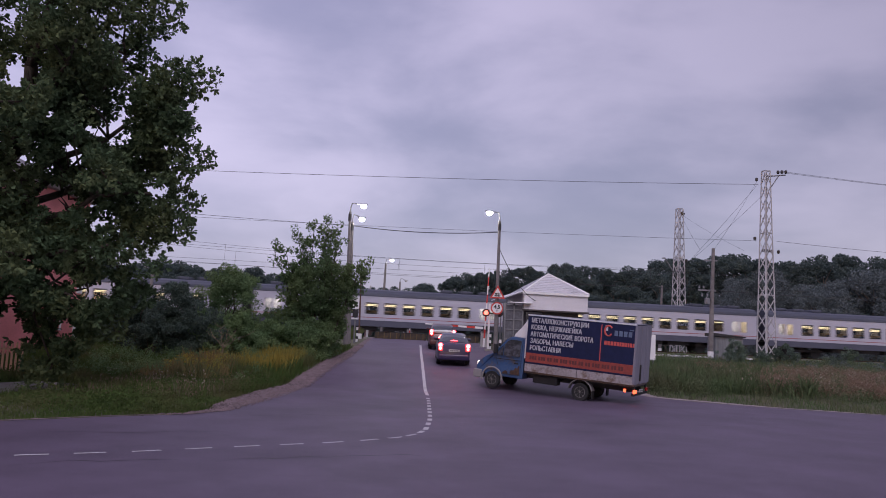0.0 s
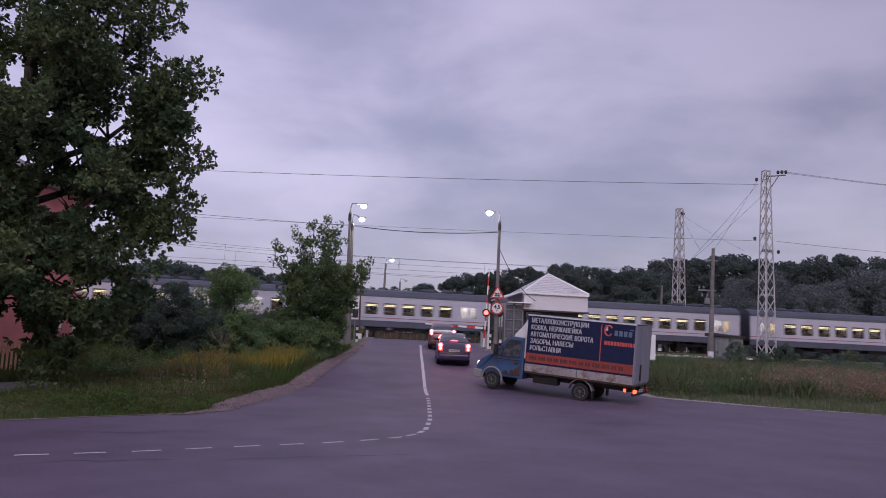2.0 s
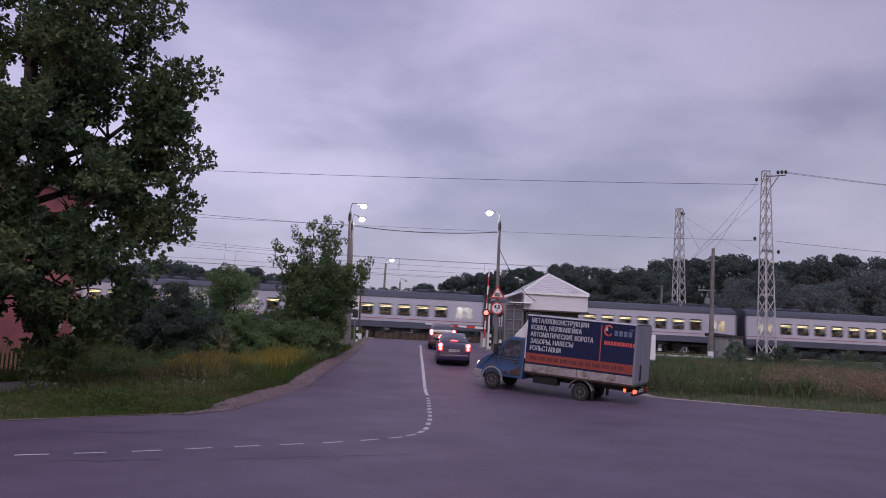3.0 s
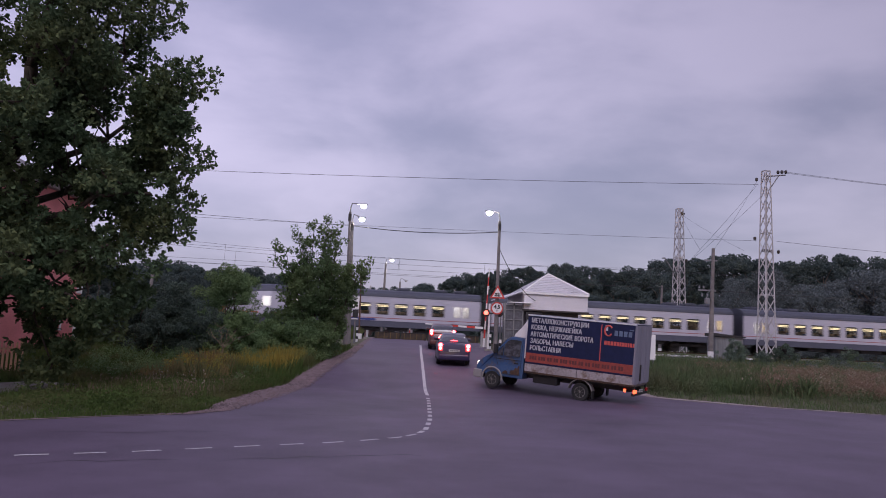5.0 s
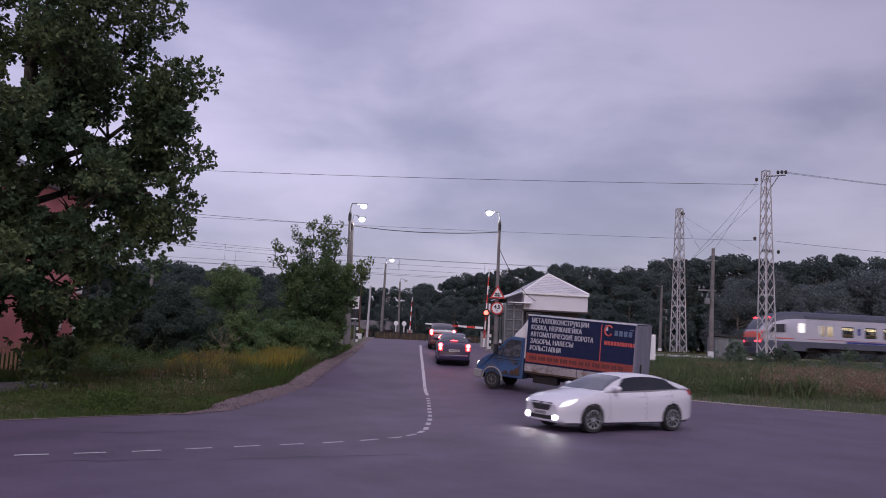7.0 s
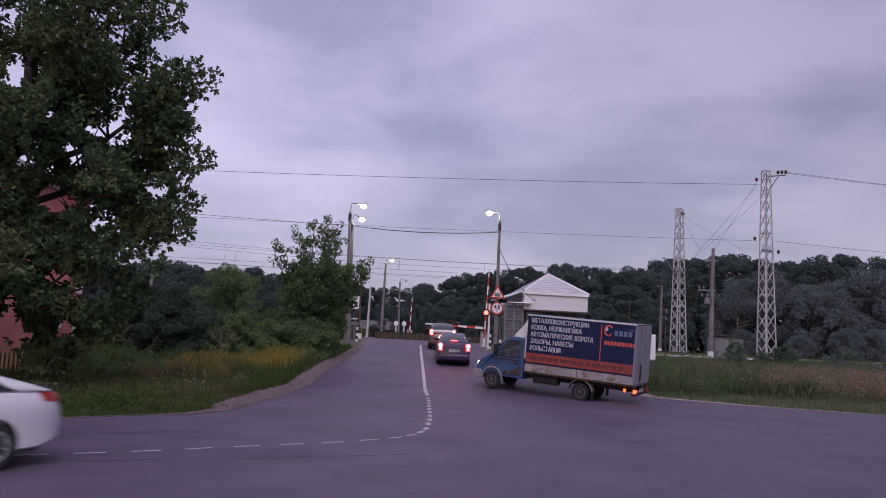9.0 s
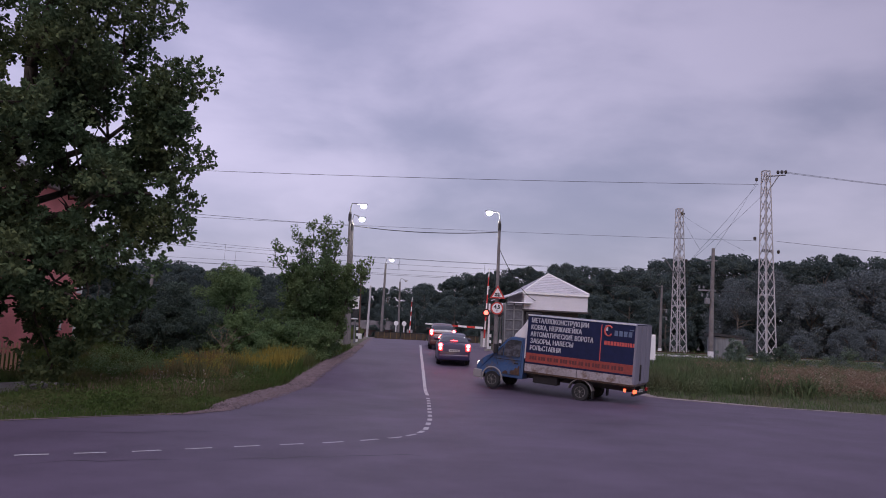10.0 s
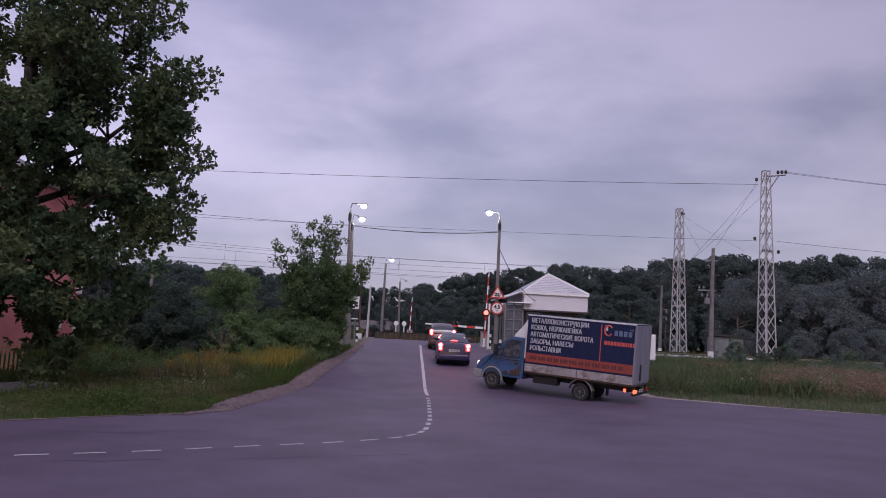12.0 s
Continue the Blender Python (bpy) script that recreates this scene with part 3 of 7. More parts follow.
    for x in doors:
        for y in (-SIDE, SIDE):
            s = math.copysign(1, y)
            for d in (-0.37, 0.37):
                leaf = wall_with_holes(x + d - 0.36, x + d + 0.36, 1.70, 3.1, [(x + d - 0.26, x + d + 0.26, 1.95, 2.85)], y + s * 0.014, 0.03)
                dl = part("door", leaf, TRAIN_WHITE, root, "white sliding door leaf")
                part("pane", boxes((x + d - 0.27, x + d + 0.27, y - s * 0.004 - 0.003, y - s * 0.004 + 0.003, 1.94, 2.86)), TGLASS, dl).visible_shadow = False
        # added white sheet inside, catches the lamp so the door panes look bright
        part("vestibule_reflector", boxes((x - 0.96, x + 0.96, 0.45, 0.52, 1.43, 3.20)), TRAIN_WHITE, root, "white sheet added to brighten the door panes")
        part("vestibule_lamp", boxes((x - 0.7, x + 0.7, -1.3, 0.3, 3.22, 3.28)), DOOR_LIGHT, root)
        for e in (-1.0, 1.0):
            if x_tail + 0.2 < x + e < HALF - 0.2:
                part("partition", boxes((x + e - 0.03, x + e + 0.03, -SIDE + 0.1, SIDE - 0.1, 1.42, 3.28)), TRAIN_LINING, root, "cream partition wall")
    for x in wins[::1]:
        for y0 in (-1.6, 0.55):
            part("seat_back", boxes((x - 0.66, x - 0.58, y0, y0 + 1.05, 1.5, 2.14), bev=0.02), TRAIN_SEAT, root)
    # underside: equipment boxes and two bogies
    for a, b in ((-4.6, -2.9), (-2.4, -0.2), (0.3, 2.2), (2.7, 4.6)):
        part("equipment_box", boxes((a, b, -1.45, 1.45, 0.62, 1.30), bev=0.04), TRAIN_UNDER, root)
    for bx in (-7.0, 7.0):
        bg = bmesh.new()
        for y in (-1.12, 1.12):
            box(bg, bx - 1.75, bx + 1.75, y - 0.09, y + 0.09, 0.52, 0.72, bev=0.03)
        box(bg, bx - 0.3, bx + 0.3, -1.1, 1.1, 0.55, 0.9)
        bogie = part("bogie", bg, TRAIN_UNDER, root)
        for ax in (-1.25, 1.25):
            w = bmesh.new()
            for y in (-0.79, 0.79):
                lw = lathe([(0.40, -0.065), (0.475, -0.06), (0.475, 0.05), (0.40, 0.065)], 20, "y")
                bmesh.ops.translate(lw, verts=lw.verts, vec=(bx + ax, y, 0.475))
                me = bpy.data.meshes.new("t")
                lw.to_mesh(me)
                lw.free()
                w.from_mesh(me)
                bpy.data.meshes.remove(me)
            rod(w, (bx + ax, -0.75, 0.475), (bx + ax, 0.75, 0.475), 0.08)
            part("wheelset", w, DARK_STEEL, bogie)
    if cab:
        # streamlined end: stations from the bulkhead to the nose
        st = [(x_tail, 1.0, 4.10, 0.62), (x_tail - 1.0, 0.995, 4.06, 0.60), (x_tail - 1.9, 0.98, 3.92, 0.58), (x_tail - 2.7, 0.96, 3.64, 0.56), (x_tail - 3.3, 0.93, 3.24, 0.56), (x_tail - 3.75, 0.88, 2.75, 0.56), (x_tail - 4.05, 0.82, 2.20, 0.58), (x_tail - 4.22, 0.74, 1.65, 0.62)]
        ring = lambda sx, zt, zb: [(-SIDE * sx, zb), (-SIDE * sx, 1.42), (-SIDE * sx, 1.42 + (zt - 1.42) * 0.35), (-SIDE * sx * 0.985, 1.42 + (zt - 1.42) * 0.74), (-SIDE * sx * 0.8, 1.42 + (zt - 1.42) * 0.93), (-SIDE * sx * 0.4, zt - 0.02), (0, zt)]
        nose = bmesh.new()
        rings = []
        for x, sx, zt, zb in st:
            half = ring(sx, zt, zb)
            full = half + [(-y, z) for y, z in half[-2::-1]]
            rings.append([nose.verts.new((x, y, z)) for y, z in full])
        for a, b in zip(rings, rings[1:]):
            for k in range(len(a) - 1):
                f = nose.faces.new((a[k], a[k + 1], b[k + 1], b[k]))
                zc = f.calc_center_median().z
                f.material_index = 1 if zc < 1.421 else (2 if (k in (4, 5, 6, 7) and zc > 2.6) or (k in (3, 8) and zc > 3.1) else (3 if f.calc_center_median().x < x_tail - 3.85 and zc < 2.1 else 0))
        nose.faces.new(rings[-1]).material_index = 1
        bmesh.ops.recalc_face_normals(nose, faces=nose.faces)
        part("cab_shell", nose, [TRAIN_WHITE, TRAIN_GREY, TRAIN_ROOF, TRAIN_RED], root, "streamlined white cab", smooth=True)
        for y in (-1, 1):
            part("cab_window", prism([(x_tail - 1.85, 2.16), (x_tail - 3.30, 2.16), (x_tail - 2.95, 2.82), (x_tail - 1.85, 2.90)], y * 1.665 - 0.06, y * 1.665 + 0.06), GLASS_DARK, root, "dark cab side window")
            # the pane is made to glow in place of a lit cab behind it
            part("cab_door_window", boxes((x_tail - 0.70, x_tail - 0.12, y * SIDE - 0.012, y * SIDE + 0.012, 2.2, 3.0), bev=0.01), CAB_PANE_GLOW, root, "cab door window whose pane itself glows")
            part("emblem", boxes((-2.15, -1.85, y * SIDE - 0.008, y * SIDE + 0.008, 2.2, 2.75)), TRAIN_BLUE, root, "dark blue emblem")
            part("tail_light", boxes((x_tail - 4.32, x_tail - 3.90, y * 1.28 - 0.16, y * 1.28 + 0.16, 1.20, 1.40), bev=0.03), TAIL_RED, root, "lit red tail lamp")
            part("marker_light", boxes((x_tail - 3.22, x_tail - 2.95, y * 1.0 - 0.16, y * 1.0 + 0.16, 3.34, 3.50), bev=0.03), TAIL_RED, root, "lit red marker lamp")
            part("cab_stripe", boxes((x_tail - 2.8, x_tail, y * 1.70 - 0.03, y * 1.70 + 0.03, 1.615, 1.685)), TRAIN_RED, root)
            part("blue_panel", boxes((-3.2, 1.8, y * SIDE - 0.008, y * SIDE + 0.008, 1.44, 1.60)), TRAIN_BLUE, root)
        ws = [(x_tail - 3.12, 0.90, 3.32), (x_tail - 3.58, 0.85, 2.88), (x_tail - 3.92, 0.80, 2.35)]
        wv, wf = [], []
        for x, sx, z in ws:
            wv += [(x - 0.06, -1.45 * sx, z), (x - 0.10, 0, z + 0.06), (x - 0.06, 1.45 * sx, z)]
        for k in (0, 1):
            wf += [(3 * k, 3 * k + 1, 3 * k + 4, 3 * k + 3), (3 * k + 1, 3 * k + 2, 3 * k + 5, 3 * k + 4)]
        raw("windscreen", wv, wf, GLASS_DARK, root, "dark windscreen", smooth=True)
        part("coupler", boxes((x_tail - 4.65, x_tail - 4.0, -0.18, 0.18, 0.85, 1.2), bev=0.04), DARK_STEEL, root)
        part("snow_plough", prism([(x_tail - 4.1, 0.25), (x_tail - 3.2, 0.25), (x_tail - 3.2, 0.75), (x_tail - 4.15, 0.75)], -1.4, 1.4), TRAIN_GREY, root)
    return root


def pantograph(car, x, raised):
    """Roof gear of a motor carriage."""
    bm = boxes((x - 0.9, x + 0.9, -0.6, 0.6, 4.30, 4.38))
    part("pantograph_base", bm, DARK_STEEL, car)
    if raised:
        a = bmesh.new()
        for y in (-0.35, 0.35):
            rod(a, (x - 0.6, y, 4.38), (x + 1.5, y, 5.05), 0.03)
            rod(a, (x + 1.5, y, 5.05), (x - 0.1, y * 0.5, 5.75), 0.022)
        box(a, x - 0.25, x + 0.05, -0.95, 0.95, 5.75, 5.82)
        part("pantograph_arm", a, DARK_STEEL, car, "raised contact arm")


TRAIN = []


def train():
    tail = rail_car(True)
    mid = rail_car(False)
    TRAIN.append(tail)
    TRAIN.append(mid)
    for i in range(2, 10):
        TRAIN.append(copy_thing(mid, Matrix()))
    tagged(tail, "white streamlined end carriage with dark cab glass and red tail lamps")
    for i in (4, 8):
        pantograph(TRAIN[i], -7.8, True)


train()


# ---- plants ----
def limb(bm, a, b, r0, r1, rng, bend=0.12, seg=7, n=4):
    """A crooked tapering limb added to bm; returns its points."""
    a, b = Vector(a), Vector(b)
    length = (b - a).length
    pts = []
    for i in range(n + 1):
        p = a.lerp(b, i / n)
        if 0 < i < n:
            p += Vector(rng.normal(size=3)) * bend * length / n
        pts.append(p)
    for i in range(n):
        rod(bm, pts[i], pts[i + 1], r0 + (r1 - r0) * i / n, r0 + (r1 - r0) * (i + 1) / n, seg)
    return pts


def oak():
    root = empty("oak_tree", Matrix.Translation((-13.4, 22.4, 0)), "large old oak with dark green lobed leaves and crooked limbs", "tree")
    rng = np.random.default_rng(11)
    bm = bmesh.new()
    t = limb(bm, (-1.9, 0.2, -0.2), (-1.1, 0.1, 4.4), 0.52, 0.40, rng, 0.06, 10)
    u = limb(bm, t[-1], (0.62, -0.1, 8.6), 0.38, 0.25, rng, 0.06, 9)
    w = limb(bm, u[-1], (0.50, -0.1, 10.7), 0.22, 0.17, rng, 0.05, 9, 3)
    limb(bm, w[-1], (1.2, 0.4, 15.0), 0.17, 0.05, rng, 0.15, 8)
    limb(bm, (0.6, -0.1, 8.75), (-1.6, -0.3, 8.55), 0.15, 0.08, rng, 0.08, 8)
    limb(bm, (0.55, -0.1, 9.9), (1.9, 0.2, 10.6), 0.10, 0.05, rng, 0.12, 7)
    def edge(z):
        return float(np.interp(z, [0.9, 1.6, 2.4, 3.4, 4.4, 5.7, 6.3, 7.4, 8.0, 8.8, 9.8, 10.6, 11.2, 12, 14, 16.5], [2.6, 3.2, 4.1, 4.9, 5.3, 5.2, 5.7, 5.9, 5.5, 5.75, 5.8, 4.5, 4.7, 4.6, 3.9, 2.0]))

    def inside(p):
        return p[0] < edge(max(0.9, p[2])) + 0.15 + 0.3 * min(0.0, p[1])

    tips = []
    ends = [(4.3, 0.4, 8.9), (4.6, -0.2, 6.0), (3.9, -1.2, 4.3), (3.1, -1.2, 2.8), (3.7, 0.8, 11.2), (2.8, -2.0, 10.0), (-3.5, -1.2, 8.6), (-5.0, 0, 6.2), (-4.0, -1.6, 4.0), (-4.2, 1.0, 11.5),
            (1.5, -4.2, 7.5), (2.0, 3.9, 8.4), (-1.4, 4.0, 6.2), (1.2, -3.4, 4.2), (3.4, 2.4, 5.2), (2.4, -2.0, 13.0), (-1.8, -2.0, 13.2), (0.2, -2.6, 3.0), (4.4, 1.4, 7.6)]
    for e in ends:
        z = 3.2 + 0.38 * max(0, e[2] - 3)
        s = Vector((float(np.interp(z, [0, 4.4, 8.6], [-1.9, -1.1, 0.62])), 0.1, z))
        p = limb(bm, s, e, 0.16, 0.035, rng, 0.17, 7, 7)
        tips += [tuple(q) for q in p[3:]]
        for q in p[3:7]:
            for _ in range(2):
                d = Vector(rng.normal(size=3)) * 1.0
                if not inside(q + d):
                    continue
                pe = limb(bm, q, q + d, 0.05, 0.012, rng, 0.2, 5, 3)
                tips += [tuple(pe[-1]), tuple(pe[-2])]
    part("trunk", bm, BARK, root, "dark rough trunk and limbs", smooth=True)
    cs, rs = [], []

    for q in ((5.55, 0.1, 9.75), (5.1, -0.3, 9.3), (5.75, 0.2, 7.3), (4.4, 0.2, 11.8), (3.9, -0.3, 12.6), (5.4, 0.3, 5.9), (5.2, 0.2, 5.1), (4.6, -0.2, 3.9), (4.0, 0.4, 2.9), (5.0, 0.0, 8.35), (4.6, 0.1, 8.8), (5.1, -0.2, 7.95), (4.7, 0.2, 7.6), (5.2, 0.1, 6.8), (4.6, 0.0, 9.4), (2.9, -0.3, 1.75), (2.4, 0.0, 1.3), (2.0, -0.2, 1.0), (1.2, 0.0, 1.5), (3.4, 0.2, 2.1), (1.6, 0.3, 2.1), (4.9, 0.1, 8.6), (5.2, -0.1, 8.1), (4.4, 0.2, 8.2)):
        tips += [q, (q[0] - 0.5, q[1] + 0.4, q[2] + 0.1)]
    for p in tips:
        if inside(p):
            cs.append(p)
            rs.append(rng.uniform(0.45, 0.8))
    while len(cs) < 640:
        z = rng.uniform(1.2, 16)
        a = rng.uniform(0, 2 * math.pi)
        r = edge(z) * (rng.uniform(0.2, 1.0) ** 0.55) * (0.84 + 0.14 * noise.noise((z * 0.9, a * 1.3, 5)))
        x, y = r * math.cos(a), r * math.sin(a) * 0.7
        x *= 1 + 0.045 * y if x > 0 else 1
        if (z < 2.2 and x < 1.5 and rng.random() < 0.4) or (z < 5.2 and x < 2.2 and rng.random() < 0.1):
            continue
        cs.append((x, y, z))
        rs.append(rng.uniform(0.45, 0.9))
    # gaps where the sky and the house show through
    gaps = ((2.95, 7.95, 0.55, 0.45), (1.8, 5.75, 0.85, 0.55), (4.6, 6.15, 0.5, 0.22), (4.6, 10.6, 0.5, 0.3), (0.0, 9.65, 0.48, 0.6), (0.6, 9.7, 0.20, 0.8), (0.2, 8.75, 0.6, 0.12), (4.9, 10.65, 0.9, 0.2), (1.3, 8.45, 0.25, 0.2), (1.9, 7.3, 0.3, 0.25), (2.4, 6.75, 0.55, 0.22), (2.2, 3.35, 0.4, 0.25), (0.6, 2.0, 0.45, 0.45), (2.35, 1.9, 0.25, 0.3), (0.6, 1.0, 0.6, 0.6), (1.6, 1.1, 0.5, 0.15), (0.9, 3.9, 0.4, 0.25), (1.9, 3.4, 0.4, 0.35), (1.0, 1.6, 0.5, 0.35), (0.6, 2.7, 0.3, 0.25), (2.2, 7.0, 0.35, 0.2), (1.5, 6.7, 0.3, 0.22), (3.2, 3.05, 0.8, 0.36), (4.75, 2.5, 0.3, 0.2))

    def open_air(c):
        k = 1 + c[1] / 22.4
        x, z = (c[0] - 13.4) / k + 13.4, (c[2] - 2.1) / k + 2.1
        return any(((x - a) / w) ** 2 + ((z - b) / h) ** 2 < rng.uniform(0.55, 1.1) + 1.0 * noise.noise((x * 1.9, z * 1.9, a)) for a, b, w, h in gaps)

    v, f = rosettes(rng, cs, rs, 24000, 8, 0.18, open_air)
    raw("crown", v, f, OAK_LEAF, root, "dense dark green leaves with gaps")


def bush(name, label, x, y, blobs, count, size, material, category="bush", stems=8, seed=1):
    """A shrub: several stems from one root and clumps of leaves; blobs are (dx, dy, z, radius)."""
    rng = np.random.default_rng(seed)
    root = empty(name, Matrix.Translation((x, y, land(x, y))), label, category)
    for i in range(min(stems, len(blobs))):
        b = blobs[int(i * len(blobs) / stems)]
        bm = bmesh.new()
        limb(bm, (rng.normal() * 0.15, rng.normal() * 0.15, -0.1), (b[0], b[1], b[2]), 0.05, 0.012, rng, 0.25, 6, 5)
        part("stem", bm, BARK, root)
    cs, rs = [], []
    for dx, dy, z, r in blobs:
        for _ in range(7):
            d = rng.normal(size=3)
            d /= np.linalg.norm(d)
            cs.append((dx + d[0] * r * 0.75, dy + d[1] * r * 0.75, max(0.15, z + d[2] * r * 0.75)))
            rs.append(r * rng.uniform(0.28, 0.5))
    v, f = leaves(rng, cs, rs, count, size, 0.15)
    v[:, 2] = np.maximum(v[:, 2], 0.02)
    raw("foliage", v, f, material, root)
    return root


def maple():
    """The young box elder beside the crossing, with upright shoots."""
    x, y = -6.1, 38.2
    rng = np.random.default_rng(5)
    root = empty("maple_tree", Matrix.Translation((x, y, land(x, y))), "young bushy maple with upright leafy shoots", "tree")
    bm = bmesh.new()
    cs, rs = [], []
    shoots = [(-0.55, 0, 6.7), (-0.15, 0.2, 6.45), (0.35, 0.1, 6.6), (-1.0, 0, 5.7), (0.75, -0.2, 5.8), (-1.9, 0.1, 5.25), (-2.5, 0, 5.3), (-1.3, 0.2, 6.2), (0.1, 0.3, 6.9), (0.6, 0.4, 6.3), (1.4, 0.2, 4.6), (2.3, 0.1, 4.95), (1.9, -0.2, 4.3), (-1.5, -0.4, 4.5), (0.2, -0.6, 5.2), (2.0, 0.5, 4.7)]
    for e in shoots:
        bm = bmesh.new()
        p = limb(bm, (e[0] * 0.12, e[1] * 0.2, 0), e, 0.06, 0.012, rng, 0.10, 6, 8)
        part("stem", bm, BARK, root)
        for k, q in enumerate(p[3:]):
            for _ in range(4):
                cs.append((q.x + rng.normal() * 0.2, q.y + rng.normal() * 0.2, q.z + rng.normal() * 0.15))
                rs.append(rng.uniform(0.16, 0.32))
    for _ in range(300):
        z = rng.uniform(0.25, 4.6)
        x0 = float(np.interp(z, [0, 1.5, 3, 4.6], [-1.5, -1.9, -2.0, -1.5]))
        x1 = float(np.interp(z, [0, 1.5, 2.8, 3.4, 4.6], [1.1, 1.3, 1.25, 1.7, 1.5]))
        a, q = rng.uniform(0, 2 * math.pi), rng.uniform(0.2, 1) ** 0.5
        cs.append(((x0 + x1) / 2 + q * math.cos(a) * (x1 - x0) / 2, q * math.sin(a) * 1.4, z))
        rs.append(rng.uniform(0.2, 0.40))
    v, f = leaves(rng, cs, rs, 34000, 0.135, 0.1)
    raw("crown", v, f, MAPLE_LEAF, root, "mid green leaves")


def tree_kind(name, label, h, w, seed, material, count, size, low=0.15, willow=False):
    """A woodland tree: tapered trunk, limbs and a crown of clumps."""
    rng = np.random.default_rng(seed)
    root = empty(name, Matrix(), label, "tree", "woodland trees")
    bm = bmesh.new()
    limb(bm, (0, 0, -0.5), (0.2, 0, h * 0.85), 0.03 * h * 0.55, 0.05, rng, 0.05, 7, 6)
    cs, rs = [], []
    n = 75
    for i in range(n):
        z = h * (low + (0.97 - low) * rng.random() ** 0.85)
        q = (z / h - low) / (1 - low)
        env = w * (math.sin(math.pi * min(1, 0.12 + 0.86 * q)) ** 0.6)
        a = rng.uniform(0, 2 * math.pi)
        r = env * rng.uniform(0.3, 1.0) ** 0.5
        c = (r * math.cos(a), r * math.sin(a), z)
        cs.append(c)
        rs.append(rng.uniform(0.09, 0.17) * w * (1.5 if willow else 1.35))
        if i % 6 == 0:
            limb(bm, (0.1, 0, z * 0.75), c, 0.09, 0.02, rng, 0.15, 5, 3)
    part("trunk", bm, BARK_PALE, root)
    v, f = leaves(rng, cs, rs, count, size, 0.2)
    raw("crown", v, f, material, root)
    return root


def woods():
    """The wood behind the line: copies of a few trees at their own places, sizes and turns."""
    rng = np.random.default_rng(21)
    kinds = [tree_kind("woodland_tree", "tall dark green deciduous tree in the wood", 15, 5.0, 31, WOOD_LEAF, 22000, 0.30),
             tree_kind("woodland_tree", "broad dark green deciduous tree in the wood", 13, 5.8, 32, WOOD_LEAF, 22000, 0.30, 0.08),
             tree_kind("woodland_tree", "narrow dark tree in the wood", 16, 3.8, 33, WOOD_LEAF, 20000, 0.30, 0.12)]
    wil = [tree_kind("willow_tree", "rounded grey green willow at the wood's edge", 12, 5.4, 34, WILLOW_LEAF, 24000, 0.22, 0.05, True),
           tree_kind("willow_tree", "low rounded grey green willow", 9, 4.8, 35, WILLOW_LEAF, 22000, 0.21, 0.04, True)]
    used = set()

    def put(k, x, y, h0, h):
        s = h / h0
        m = Matrix.Translation((x, y, land(x, y))) @ Matrix.Rotation(rng.uniform(0, 6.28), 4, "Z")
        if k not in used:
            used.add(k)
            o = k
            o.matrix_basis = m
        else:
            o = copy_thing(k, m)
        o.scale = (s * rng.uniform(0.9, 1.1), s * rng.uniform(0.9, 1.1), s)

    top = steps([(-90, 12.8), (-44, 13.0), (-39, 12.6), (-30, 11.9), (-12, 10.9), (-8.7, 10.3), (-4, 10.8), (1, 12.9), (6.5, 14.3), (11, 14.4), (16, 15.5), (26, 15.2), (35, 16.4), (41, 17.4), (45, 18.9), (52, 19.2), (56, 18.6), (65, 19.8), (70, 19.1), (76, 19.8), (110, 20)])
    for row, (y, dens) in enumerate(((128, 4.6), (138, 5.2), (150, 6.5))):
        x = -85.0
        while x < 100:
            if -9 < x * 128 / y < -4.5:
                x += 2
                continue
            h = (top(x * 128 / y) - 0.5) * (y / 128) * rng.uniform(0.90, 0.99) + (0.0 if row else -0.6)
            k = int(rng.integers(0, 3))
            if x > 44 and row == 0:
                k = 3 + int(rng.integers(0, 2))
                kk = wil[k - 3]
                put(kk, x, y - 12 + rng.normal() * 2, (12, 9)[k - 3], h * rng.uniform(0.68, 0.82))
            else:
                put(kinds[k], x, y + rng.normal() * 1.5, (15, 13, 16)[k], h)
            x += dens * rng.uniform(0.75, 1.3)
    x = -64.0
    while x < -11:
        put(kinds[int(rng.integers(0, 2))], x, 121 + rng.normal() * 2, 14, (top(x * 1.05) - 1.6) * rng.uniform(0.8, 0.98))
        x += rng.uniform(2.2, 3.8)
    # undergrowth at the back of the wood
    for i in range(40):
        x = -62 + i * 4.1 + rng.normal() * 0.6
        if not -11 < x < -5:
            put(kinds[1], x, 147 + rng.normal(), 13, rng.uniform(7.0, 9.0))
    # lower trees and scrub just across the line
    for x, y, h, k in ((-40, 88, 7.5, 1), (-34, 90, 8.5, 0), (-29, 86, 7.0, 1), (-23, 92, 8.5, 1), (-17, 90, 7.5, 1), (-12.5, 96, 7.5, 0), (2, 104, 7.0, 1), (6.5, 100, 6.0, 1), (11, 98, 6.5, 0), (16, 100, 7.5, 1), (21, 104, 8, 1), (-3.5, 112, 6, 1), (-0.5, 114, 6.5, 1), (4, 113, 6.5, 1), (8.5, 112, 6.5, 1), (13.5, 113, 6.5, 1), (18.5, 114, 7, 1), (-8.5, 113, 6, 1), (24.5, 113, 7, 1), (30, 100, 8.5, 1), (27, 108, 10, 0)):
        put(kinds[k], x, y, (15, 13, 16)[k], h)
    for x, y, h in ((37, 92, 3.8), (43, 90, 3.4), (47.5, 88, 4.4), (33, 90, 3.0), (52, 90, 4.5), (24, 90, 2.6)):
        put(wil[1], x, y, 9, h)


